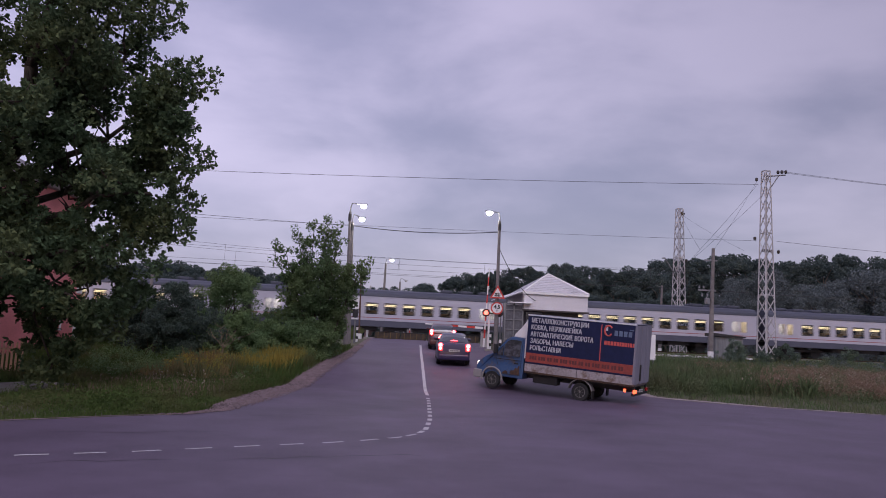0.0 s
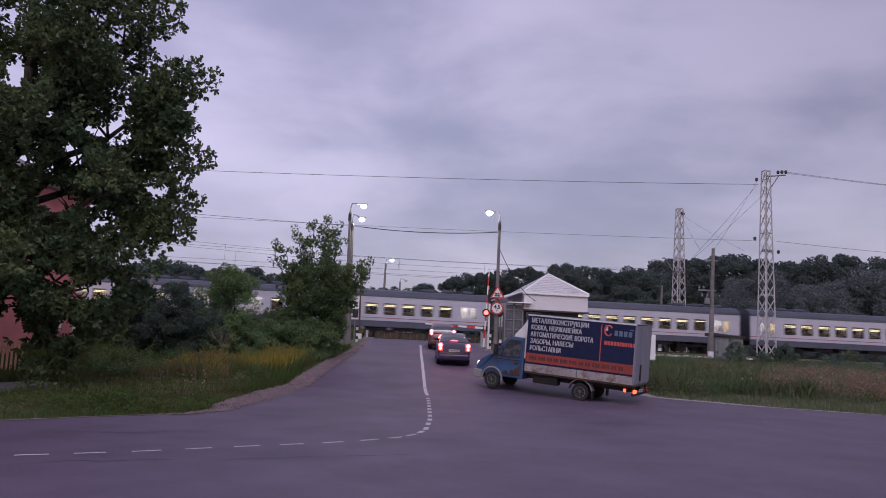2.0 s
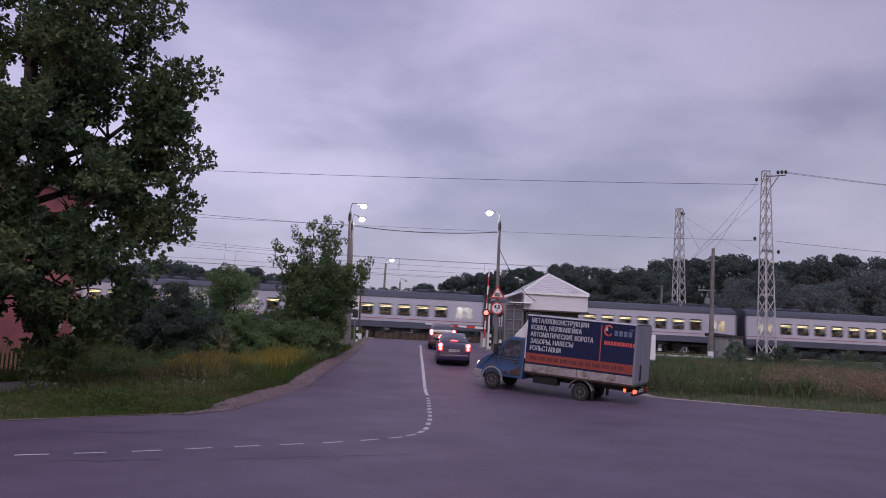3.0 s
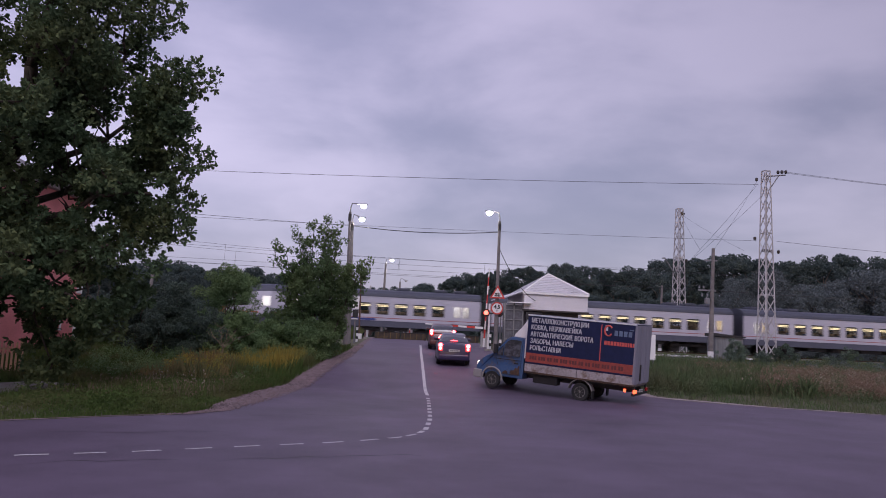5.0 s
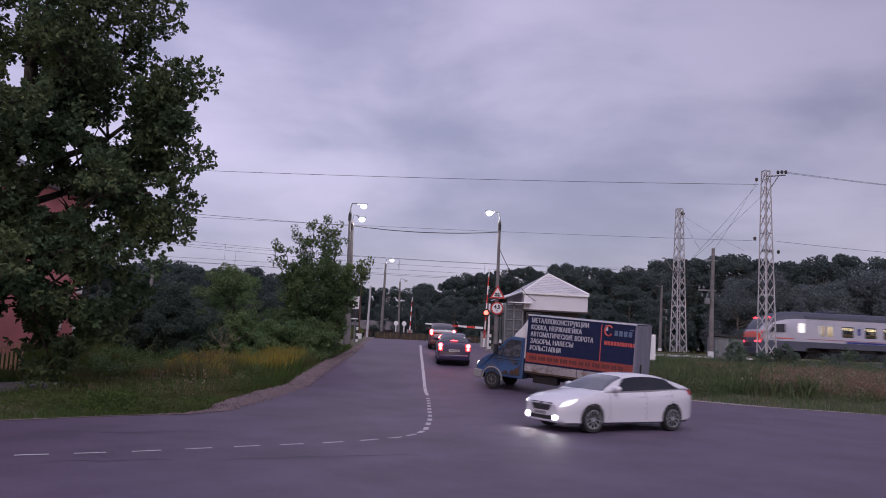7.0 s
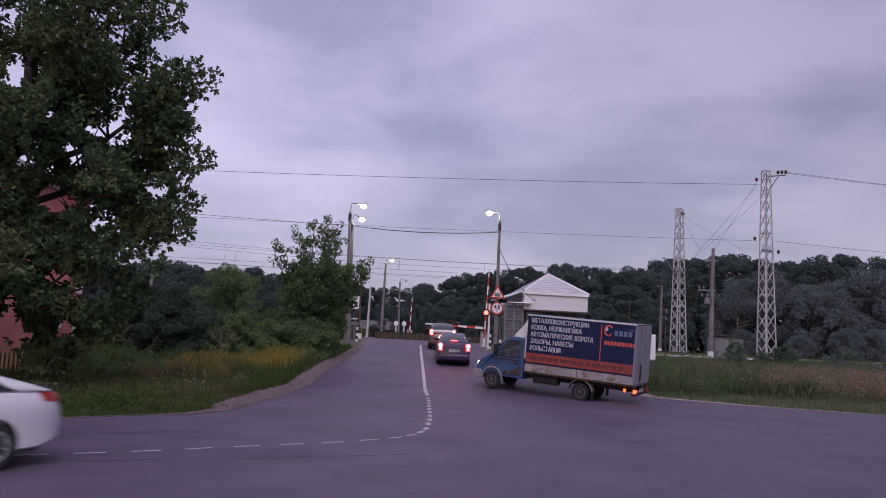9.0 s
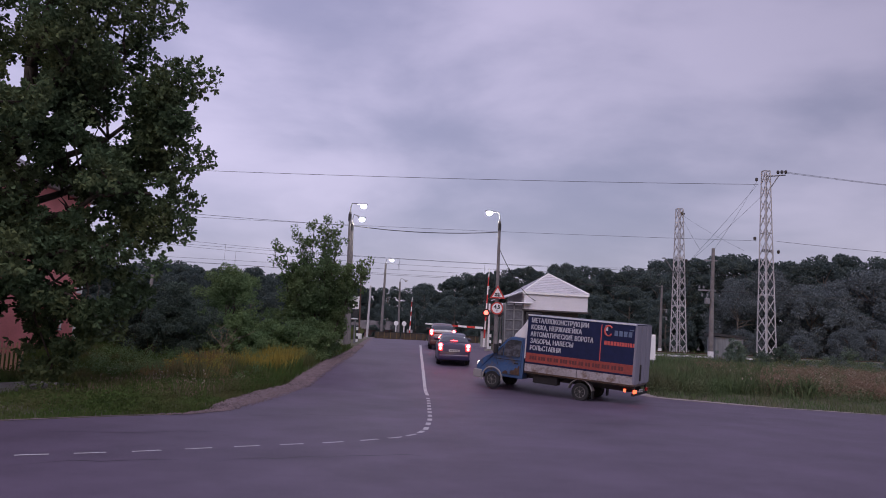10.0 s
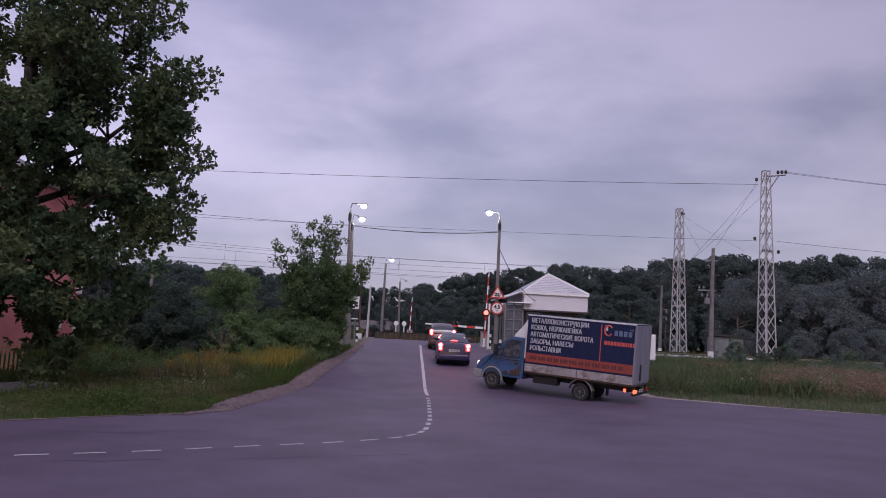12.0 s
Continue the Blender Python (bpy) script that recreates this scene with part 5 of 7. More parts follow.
def crossing_bits():
    z = land(-6.93, 74)
    r = empty("mast", Matrix.Translation((-7.02, 74, z)), "pale grey painted mast across the railway", "mast")
    part("tube", rod(bmesh.new(), (0, 0, 0), (0.08, 0, 7.0 - z), 0.12, 0.09, 10), PALE_MAST, r)
    z2 = land(-5.9, 56.5)
    q = empty("signal_mast", Matrix.Translation((-5.95, 56.5, z2)), "slim dark brown steel mast beside the maple", "mast")
    part("tube", rod(bmesh.new(), (0, 0, 0), (-0.12, 0, 7.6 - z2), 0.075, 0.04, 10), RUST_MAST, q, "dark rusty tube")
    part("foot", boxes((-0.2, 0.2, -0.2, 0.2, -0.05, 0.35), bev=0.03), WHITE_PAINT, q, "whitewashed foot")
    part("foot", boxes((-0.2, 0.2, -0.2, 0.2, -0.05, 0.12)), CONCRETE, r)
    # information board on a post
    x, y = -5.36, 48.0
    z = land(x, y)
    r = empty("notice_board", Matrix.Translation((x, y, z)), "white notice board with dark marks on a post", "sign")
    part("post", rod(bmesh.new(), (0, 0, 0), (0, 0, 2.9), 0.05, 0.05, 8), STEEL, r)
    part("board", boxes((-0.21, 0.21, -0.10, -0.07, 2.15, 2.95), bev=0.008), SIGN_WHITE, r)
    for a, b, c, d in ((-0.13, 0.02, 2.72, 2.80), (-0.10, 0.12, 2.52, 2.60), (-0.02, 0.14, 2.30, 2.42), (-0.15, -0.05, 2.25, 2.33)):
        part("mark", boxes((a, b, -0.106, -0.10, c, d)), SIGN_BLACK, r)
    part("signal_box", boxes((-0.17, 0.17, -0.12, 0.05, 1.62, 2.10), bev=0.02), DARK_STEEL, r, "dark box under the board")
    part("ledge", boxes((-0.24, 0.18, -0.14, 0.05, 1.50, 1.57), bev=0.01), WHITE_PAINT, r, "white ledge")
    # steel barrier plates raised in the carriageway
    plate = mat("barrier_plate", (0.055, 0.042, 0.034), rough=0.75, metal=0.3, var=0.35, fine=12, coarse=2, bump=0.3, second=(0.10, 0.065, 0.03), at=0.6)
    for i in range(4):
        x = -4.95 + i * 2.02
        y = 58.2
        r = empty("barrier_plate", Matrix.Translation((x, y, land(x, y) + 0.02)), "raised dark steel barrier plate in the road", "barrier plate", "raised barrier plates")
        p = prism([(0.0, 0.0), (0.75, 0.0), (0.08, 0.50), (0.0, 0.50)], 0.02, 1.96, 0.01)
        for v in p.verts:
            v.co = Vector((v.co.y, v.co.x, v.co.z))
        bmesh.ops.recalc_face_normals(p, faces=p.faces)
        part("panel", p, plate, r)
        part("lip", boxes((0.0, 1.98, -0.03, 0.1, 0.50, 0.55)), DARK_STEEL, r)
        for k in range(4):
            part("rib", boxes((0.25 + k * 0.48, 0.31 + k * 0.48, -0.04, 0.0, 0.0, 0.5)), mat("rib_paint", (0.11, 0.07, 0.025), rough=0.7, var=0.3) if i == 0 and k == 0 else bpy.data.materials["rib_paint"], r, "ochre rib")
    # signal backs across the line
    for x in (-4.2, -3.42):
        y = 73.5
        z = land(x, y)
        r = empty("crossing_signal", Matrix.Translation((x, y, z)), "back of a round signal disc across the railway", "traffic signal")
        part("post", rod(bmesh.new(), (0, 0, 0), (0, 0, 1.6), 0.05, 0.05, 8), WHITE_PAINT, r)
        part("disc", lathe([(0.23, -0.02), (0.23, 0.02)], 24, "y"), SIGN_WHITE, r).location = (0, -0.06, 1.6)
    # low house beyond
    x, y = -13.2, 112
    z = land(x, y)
    r = empty("low_house", Matrix.Translation((x, y, z)), "low grey house with a slate roof beyond the railway", "house")
    part("wall", boxes((0, 6.5, 0, 5, 0, 2.2)), mat("house_wall", (0.16, 0.10, 0.10), rough=0.9), r)
    part("roof", prism([(-0.4, 2.2), (6.9, 2.2), (6.2, 3.5), (0.3, 3.5)], -0.4, 5.4), mat("slate", (0.19, 0.175, 0.185), rough=0.8, var=0.3), r)
    part("window", boxes((1.2, 2.2, -0.05, 0.02, 0.8, 1.8)), GLASS_DARK, r)
    part("window", boxes((4.2, 5.2, -0.05, 0.02, 0.8, 1.8)), GLASS_DARK, r)


crossing_bits()


# ---- lattice masts, wires ----
def lattice_mast(x, y, top, wb, wt, label, arm):
    z = land(x, y)
    h = top - z
    root = empty("lattice_mast", Matrix.Translation((x, y, z)) @ Matrix.Rotation(radians(18), 4, "Z"), label, "lattice mast", "lattice masts")
    half = lambda q: (wb + (wt - wb) * q) / 2
    corner = lambda q, sx, sy: Vector((sx * half(q), sy * half(q), h * q))
    sg = [(-1, -1), (1, -1), (1, 1), (-1, 1)]
    for sx, sy in sg:
        part("leg", rod(bmesh.new(), corner(0, sx, sy), corner(1, sx, sy), 0.06, 0.05, 6), SILVER, root)
    n = 13
    for i in range(n):
        q0, q1 = i / n, (i + 1) / n
        for k in range(4):
            a, b = sg[k], sg[(k + 1) % 4]
            bm = bmesh.new()
            rod(bm, corner(q0, *a), corner(q1, *b), 0.030, 0.030, 5)
            rod(bm, corner(q0, *b), corner(q1, *a), 0.030, 0.030, 5)
            part("brace", bm, SILVER, root)
    for q in (0.33, 0.66, 1.0):
        for k in range(4):
            part("strut", rod(bmesh.new(), corner(q, *sg[k]), corner(q, *sg[(k + 1) % 4]), 0.04, 0.04, 5), SILVER, root)
    part("foot", boxes((-wb * 0.7, wb * 0.7, -wb * 0.7, wb * 0.7, -0.4, 0.12), bev=0.03), CONCRETE, root)
    if arm:
        part("top_arm", rod(bmesh.new(), (0, 0, h - 0.45), (1.55, -0.5, h - 0.25), 0.06, 0.05, 6), STEEL, root)
        part("top_arm", rod(bmesh.new(), (0.2, 0, h - 1.7), (1.0, -0.3, h - 0.35), 0.045, 0.045, 6), STEEL, root)
        ins = ((-0.75, 0.2, h - 0.75), (0.95, -0.3, h - 0.05), (1.25, -0.4, h - 0.02), (1.55, -0.5, h), (-0.85, 0.3, h - 5.6), (0.95, -0.3, h - 6.6))
    else:
        ins = ((0.42, -0.1, h - 0.5), (0.12, -0.3, h - 0.5), (0.75, -0.2, h - 5.3))
        part("bracket", rod(bmesh.new(), (-0.3, 0, h - 7.0), (-1.7, 0, h - 5.2), 0.07, 0.06, 6), STEEL, root)
        part("bracket", rod(bmesh.new(), (-1.7, 0, h - 5.2), (-2.0, 0, h - 5.25), 0.07, 0.06, 6), STEEL, root)
    for p in ins:
        o = part("insulator", lathe([(0.04, -0.15), (0.11, -0.10), (0.12, 0.0), (0.11, 0.10), (0.04, 0.15)], 10), CERAMIC, root, "dark insulator")
        o.location = p
    part("fitting", boxes((-wb * 0.4, wb * 0.55, -0.03, 0.03, h * 0.56, h * 0.575)), STEEL, root)
    return root


lattice_mast(26.0, 60.0, 16.98, 1.02, 0.46, "tall silver lattice mast with insulators beside the railway", True)
lattice_mast(24.05, 76.0, 16.55, 1.15, 0.52, "silver lattice mast behind the railway", False)


def wooden_pole(x, y, top, label, gear):
    z = land(x, y)
    root = empty("utility_pole", Matrix.Translation((x, y, z)), label, "utility pole", "utility poles")
    h = top - z
    part("pole", rod(bmesh.new(), (-0.05, 0, -0.4), (0.12, 0, h), 0.19, 0.11, 12), POLE_GREY, root)
    part("base_band", rod(bmesh.new(), (-0.05, 0, 0.0), (-0.03, 0, 0.85), 0.205, 0.20, 12), WHITE_PAINT, root, "whitewashed foot")
    if gear:
        part("crossarm", boxes((-0.9, 0.3, -0.06, 0.06, h - 3.0, h - 2.9)), STEEL, root)
        part("crossarm", boxes((-0.5, 0.4, -0.06, 0.06, h - 0.9, h - 0.8)), STEEL, root)
        for dx, dz in ((-0.85, -2.75), (-0.55, -2.75), (-0.3, -3.3), (-0.65, -3.3)):
            part("insulator", lathe([(0.03, -0.10), (0.075, -0.07), (0.05, 0.0), (0.075, 0.05), (0.03, 0.11)], 10), STEEL, root).location = (dx, -0.05, h + dz)
        part("transformer", boxes((-0.45, -0.15, -0.2, 0.1, h - 3.9, h - 3.5), bev=0.03), STEEL, root)
    else:
        part("lamp_arm", rod(bmesh.new(), (0, 0, h - 0.2), (-0.6, 0, h), 0.03, 0.03, 6), STEEL, root)
        for dz in (2.6, 3.4):
            part("bracket", boxes((0.1, 0.75, -0.04, 0.04, h - dz, h - dz + 0.08)), STEEL, root)
            part("insulator", lathe([(0.04, -0.2), (0.13, -0.12), (0.08, 0.0), (0.13, 0.1), (0.04, 0.2)], 10), STEEL, root).location = (0.6, -0.05, h - dz - 0.15)
    return root


wooden_pole(18.72, 52.0, 9.3, "grey concrete pole with insulators and a small transformer", True)
wooden_pole(23.4, 80.0, 8.95, "plain grey pole behind the railway", False)
wooden_pole(-22.4, 58.0, 6.6, "grey pole among the shrubs by the railway", False)


def wire(points, r, sag=0.0, n=14, label="thin dark overhead wire"):
    pts = []
    for a, b in zip(points, points[1:]):
        a, b = Vector(a), Vector(b)
        for i in range(n):
            q = i / n
            p = a.lerp(b, q)
            p.z -= sag * 4 * q * (1 - q)
            pts.append(p)
    pts.append(Vector(points[-1]))
    ob = link("overhead_wire", tube(pts, r, 5), WIRE)
    return tagged(ob, label, "wire", "overhead wires")


def wires():
    tp = lambda x, off, z: TRACK_M @ Vector((x, off, z))
    masts = [-140, -78, -26, 26, 78, 140]
    for off, zc, zm in ((0.0, 7.95, 9.6), (4.6, 7.95, 9.55)):
        wire([tp(x, off, zc) for x in masts], 0.011, 0.05, label="contact wire above the railway track")
        wire([tp(x, off, zm) for x in masts], 0.011, 0.75, label="sagging carrier wire above the railway track")
        for a, b in zip(masts[1:-2], masts[2:-1]):
            for k in range(1, 7):
                x = a + (b - a) * k / 7
                q = k / 7
                z1 = zm - 0.75 * 4 * q * (1 - q)
                if z1 - zc > 0.3:
                    wire([tp(x, off, zc), tp(x, off, z1)], 0.009, 0, 2, "dropper between the overhead wires")
    wire([tp(x, 8.0, 10.0) for x in masts], 0.012, 0.35, label="feeder wire beside the railway")
    wire([tp(x, 8.6, 8.4) for x in masts], 0.012, 0.3, label="feeder wire beside the railway")
    # high feeder in front of the line, carried by the mast
    wire([(-60, 55.5, 13.9), (25.2, 59.6, 15.75)], 0.017, 0.55, 30, "high feeder wire to the lattice mast")
    wire([(-60, 57, 11.2), (25.2, 60, 11.2)], 0.011, 0.5, 30, "feeder wire to the lattice mast")
    for dx, z in ((0.9, 16.9), (1.3, 16.95)):
        wire([(26 + dx, 59.8, z), (70, 58.0, 15.0)], 0.014, 0.6, 20, "high feeder wire from the lattice mast")
    wire([(26.8, 59.8, 11.2), (70, 61.0, 10.7)], 0.014, 0.5, 20, "feeder wire from the lattice mast")
    # guys from the mast to the far side
    for a, b in (((25.3, 60.1, 16.1), (18.9, 52.1, 9.2)), ((25.4, 60.1, 15.9), (20.5, 66, 8.6)), ((25.6, 60.1, 14.8), (21.4, 70, 8.9)), ((24.2, 76, 16.0), (26.6, 66, 11.2)), ((24.2, 76, 16.0), (17.9, 52, 9.2))):
        wire([a, b], 0.010, 0.15, 10, "stay wire on the lattice mast")
    # cable between the street lamps, and the drop to the hut
    wire([(-5.72, 47, 8.95), (3.28, 44, 8.55)], 0.026, 0.22, 24, "cable across the road between street lamps")
    wire([(-40, 42, 10.3), (-5.72, 47, 8.95)], 0.012, 0.4, 24, "cable along the road to the street lamp")
    wire([(3.3, 44, 7.6), (6.3, 50.0, 4.95)], 0.022, 0.5, 16, "service cable from the lamp pole to the hut")


wires()


# ---- the crossing keeper's hut ----
def hut():
    m = Matrix.Translation((5.55, 50.0, 0)) @ Matrix.Rotation(radians(7), 4, "Z")
    root = empty("crossing_hut", m, "crossing keeper's hut with white upper storey and pale hipped roof", "hut")
    z = land(6, 51) - 0.2
    W, D = 4.35, 5.2
    part("lower_wall", boxes((0.75, W - 0.45, 0.55, D - 0.4, z, 4.36)), mat("lower_wall", (0.10, 0.088, 0.09), rough=0.9, var=0.2), root, "dark recessed lower storey")
    part("wall", boxes((0.0, W, 0.0, D, 4.36, 5.52)), WHITE_SIDING, root, "white sheet upper wall")
    for i in range(6):
        zc = 4.36 + i * 0.195
        part("siding_board", boxes((-0.012, W + 0.012, -0.014, 0.0, zc + 0.006, zc + 0.19), bev=0.004), WHITE_SIDING, root)
    part("soffit", boxes((-0.10, W + 0.10, -0.10, D + 0.10, 4.26, 4.36)), mat("soffit", (0.07, 0.06, 0.06), rough=0.9), root)
    # hipped roof of courses of metal tiles
    o = 0.09
    x0, x1, y0, y1, ze, zp = -o, W + o, -o, D + o, 5.50, 6.95
    cx, cy = W / 2, D / 2
    ridge = 0.45
    bm = bmesh.new()
    c = [bm.verts.new(p) for p in ((x0, y0, ze), (x1, y0, ze), (x1, y1, ze), (x0, y1, ze), (cx, cy - ridge, zp - 0.03), (cx, cy + ridge, zp - 0.03))]
    for f in ((0, 1, 4), (1, 2, 5, 4), (2, 3, 5), (3, 0, 4, 5), (3, 2, 1, 0)):
        bm.faces.new([c[i] for i in f])
    roof = part("roof", bm, ROOF_METAL, root, "pale metal tile roof")
    n = 11
    for (a, b, t0, t1) in (((x0, y0), (x1, y0), (cx, cy - ridge), (cx, cy - ridge)), ((x0, y1), (x0, y0), (cx, cy + ridge), (cx, cy - ridge)), ((x1, y0), (x1, y1), (cx, cy - ridge), (cx, cy + ridge))):
        A, B, T0, T1 = (Vector((*a, ze)), Vector((*b, ze)), Vector((*t0, zp)), Vector((*t1, zp)))
        nrm = (B - A).cross(T0 - A).normalized()
        for i in range(n):
            q0, q1 = i / n, (i + 1.06) / n
            l0, l1 = A.lerp(T0, q0), B.lerp(T1, q0)
            h0, h1 = A.lerp(T0, min(1, q1)), B.lerp(T1, min(1, q1))
            cnt = max(1, round((l1 - l0).length / 0.36))
            for k in range(cnt):
                u0, u1 = k / cnt + 0.012, (k + 1) / cnt - 0.012
                v = [l0.lerp(l1, u0) + nrm * 0.045, l0.lerp(l1, u1) + nrm * 0.045, h0.lerp(h1, u1) + nrm * 0.012, h0.lerp(h1, u0) + nrm * 0.012,
                     l0.lerp(l1, u0) + nrm * 0.005, l0.lerp(l1, u1) + nrm * 0.005]
                raw("roof_tile", v, [(0, 1, 2, 3), (4, 5, 1, 0)], ROOF_METAL, roof)
    part("fascia", boxes((x0, x1, y0 - 0.03, y0, ze - 0.12, ze + 0.03)), WHITE_PAINT, root)
    part("fascia", boxes((x0 - 0.03, x0, y0, y1, ze - 0.12, ze + 0.03)), WHITE_PAINT, root)
    for a in ((x0, y0), (x1, y0)):
        part("hip_cap", rod(bmesh.new(), (*a, ze + 0.05), (cx, cy - ridge, zp + 0.04), 0.06, 0.06, 8), WHITE_PAINT, root)
    bm = bmesh.new()
    lo = [bm.verts.new(p) for p in ((x0 + 0.02, y0, ze + 0.02), (x0 - 1.12, y0 + 0.05, ze - 0.44), (x0 - 1.12, y1, ze - 0.44), (x0 + 0.02, y1, ze + 0.02))]
    hi = [bm.verts.new(v.co + Vector((0, 0, 0.07))) for v in lo]
    bm.faces.new(lo)
    bm.faces.new(hi[::-1])
    for k in range(4):
        bm.faces.new((lo[k], hi[k], hi[(k + 1) % 4], lo[(k + 1) % 4]))
    bmesh.ops.recalc_face_normals(bm, faces=bm.faces)
    part("side_roof", bm, ROOF_METAL, root, "pale metal roof sloping down over the porch")
    # porch with a latticed frame at the road side
    part("porch_roof", boxes((-1.05, 0.45, -0.35, 0.4, 4.72, 4.79), bev=0.015), WHITE_PAINT, root, "flat white porch roof")
    for x in (-1.25, -0.65, -0.05):
        part("porch_post", boxes((x - 0.04, x + 0.04, 0.0, 0.08, z, 4.72)), STEEL, root)
    for k in range(4):
        zz = 2.3 + k * 0.65
        part("porch_rail", boxes((-1.25, -0.05, 0.01, 0.05, zz, zz + 0.06)), STEEL, root)
    for k in range(3):
        y = 0.5 + k * 0.85
        part("porch_post", boxes((-1.29, -1.21, y, y + 0.08, z, 4.72)), STEEL, root)
    part("porch_glazing", boxes((-1.2, -0.1, 0.06, 0.08, 2.2, 4.6)), mat("grimy_glass", (0.10, 0.10, 0.115), rough=0.25, var=0.3, fine=6), root, "dull porch glazing")
    part("side_window", boxes((0.30, 1.35, 0.49, 0.55, 3.5, 4.2)), GLASS_DARK, root)
    part("stair", boxes((-1.2, 0.6, 0.2, 2.2, z, 2.2)), CONCRETE, root)


hut()


def cabinets():
    x, y = 19.74, 54.0
    z = land(x + 1, y)
    r = empty("relay_cabinet", Matrix.Translation((x, y, z)), "grey sheet metal relay shed with a sloping roof", "shed")
    wall = mat("shed_paint", (0.17, 0.175, 0.185), rough=0.75, var=0.25, fine=10, coarse=1.0, streak=True)
    part("body", boxes((0, 2.0, 0, 1.6, -0.2, 1.75), bev=0.02), wall, r)
    part("roof", prism([(-0.15, 1.78), (2.15, 1.72), (2.15, 1.80), (-0.15, 2.0)], -0.15, 1.75), DARK_STEEL, r)
    part("door", boxes((0.25, 0.95, -0.03, 0.0, 0.0, 1.6), bev=0.008), wall, r)
    part("door", boxes((1.0, 1.75, -0.03, 0.0, 0.0, 1.6), bev=0.008), wall, r)
    part("handle", boxes((0.86, 0.90, -0.07, -0.03, 0.75, 0.95)), DARK_STEEL, r)
    x, y = 10.95, 40.0
    z = land(x, y)
    r = empty("meter_cabinet", Matrix.Translation((x, y, z)), "pale metal cabinet on a post behind the truck", "cabinet")
    part("body", boxes((0, 0.52, 0, 0.4, 0.75, 2.1), bev=0.02), WHITE_PAINT, r)
    part("leg", boxes((0.08, 0.16, 0.1, 0.2, -0.1, 0.75)), STEEL, r)
    part("leg", boxes((0.38, 0.46, 0.1, 0.2, -0.1, 0.75)), STEEL, r)
    part("door", boxes((0.05, 0.47, -0.02, 0.0, 0.82, 2.03), bev=0.006), WHITE_PAINT, r)


cabinets()


# ---- the pink house, fence and slab behind the oak ----
def pink_house():
    root = empty("pink_house", Matrix.Translation((-19.25, 40.4, 0)), "pink rendered two-storey house with white trim and a grey roof", "house")
    H = 8.6
    wins = []
    for y in (-2.6, -6.0, -9.4, -12.6):
        for z in (1.7, 5.1) if y > -4 else (5.1,):
            wins.append((y - 0.6, y + 0.6, z, z + 1.7))
    ys = sorted({-15.0, 0.0, *[w[0] for w in wins], *[w[1] for w in wins]})
    zs = sorted({0.55, H, *[w[2] for w in wins], *[w[3] for w in wins]})
    bm = bmesh.new()
    for a, b in zip(ys, ys[1:]):
        for c, d in zip(zs, zs[1:]):
            if not any(w[0] < (a + b) / 2 < w[1] and w[2] < (c + d) / 2 < w[3] for w in wins):
                box(bm, -0.4, 0.0, a, b, c, d)
    bmesh.ops.remove_doubles(bm, verts=bm.verts, dist=0.0005)
    part("wall", bm, PINK, root, "pink rendered wall")
    part("wall", boxes((-11, -0.4, -0.4, 0.0, 0.55, H)), PINK, root)
    part("wall", boxes((-11, -0.4, -15.0, -14.6, 0.55, H)), PINK, root)
    part("wall", boxes((-11, -10.6, -14.6, -0.4, 0.55, H)), PINK, root)
    part("plinth", boxes((-11.06, 0.06, -15.06, 0.06, -0.3, 0.55)), PLINTH, root)
    for z in (1.2, 2.4, 3.6, 4.8, 6.0, 7.2):
        part("quoin", boxes((-0.55, 0.035, -0.55, 0.035, z, z + 0.8), bev=0.02), WHITE_PAINT, root, "white corner block")
    part("cornice", boxes((-11.3, 0.3, -15.3, 0.3, H - 0.12, H + 0.14), bev=0.03), mat("cornice", (0.34, 0.30, 0.30), rough=0.8), root)
    bm = bmesh.new()
    c = [bm.verts.new(p) for p in ((-11.6, -15.6, H + 0.14), (0.6, -15.6, H + 0.14), (0.6, 0.6, H + 0.14), (-11.6, 0.6, H + 0.14), (-5.5, -10, H + 3.0), (-5.5, -5, H + 3.0))]
    for f in ((0, 1, 4), (1, 2, 5, 4), (2, 3, 5), (3, 0, 4, 5), (3, 2, 1, 0)):
        bm.faces.new([c[i] for i in f])
    part("roof", bm, mat("slate_roof", (0.13, 0.12, 0.125), rough=0.7, var=0.25), root, "grey hipped roof")
    for a, b, c0, d in wins:
        w = part("window", boxes((-0.16, -0.10, a, a + 0.09, c0, d), (-0.16, -0.10, b - 0.09, b, c0, d), (-0.16, -0.10, a + 0.09, b - 0.09, c0, c0 + 0.09), (-0.16, -0.10, a + 0.09, b - 0.09, d - 0.09, d), (-0.16, -0.10, (a + b) / 2 - 0.04, (a + b) / 2 + 0.04, c0 + 0.09, d - 0.09)), WHITE_PAINT, root, "white window frame")
        part("pane", boxes((-0.15, -0.135, a + 0.05, b - 0.05, c0 + 0.05, d - 0.05)), GLASS_DARK, w)
        part("sill", boxes((-0.05, 0.10, a - 0.08, b + 0.08, c0 - 0.07, c0)), WHITE_PAINT, w)
        part("surround", boxes((0.0, 0.03, a - 0.18, a, c0 - 0.07, d + 0.18), (0.0, 0.03, b, b + 0.18, c0 - 0.07, d + 0.18), (0.0, 0.03, a, b, d, d + 0.18)), WHITE_PAINT, w)


pink_house()


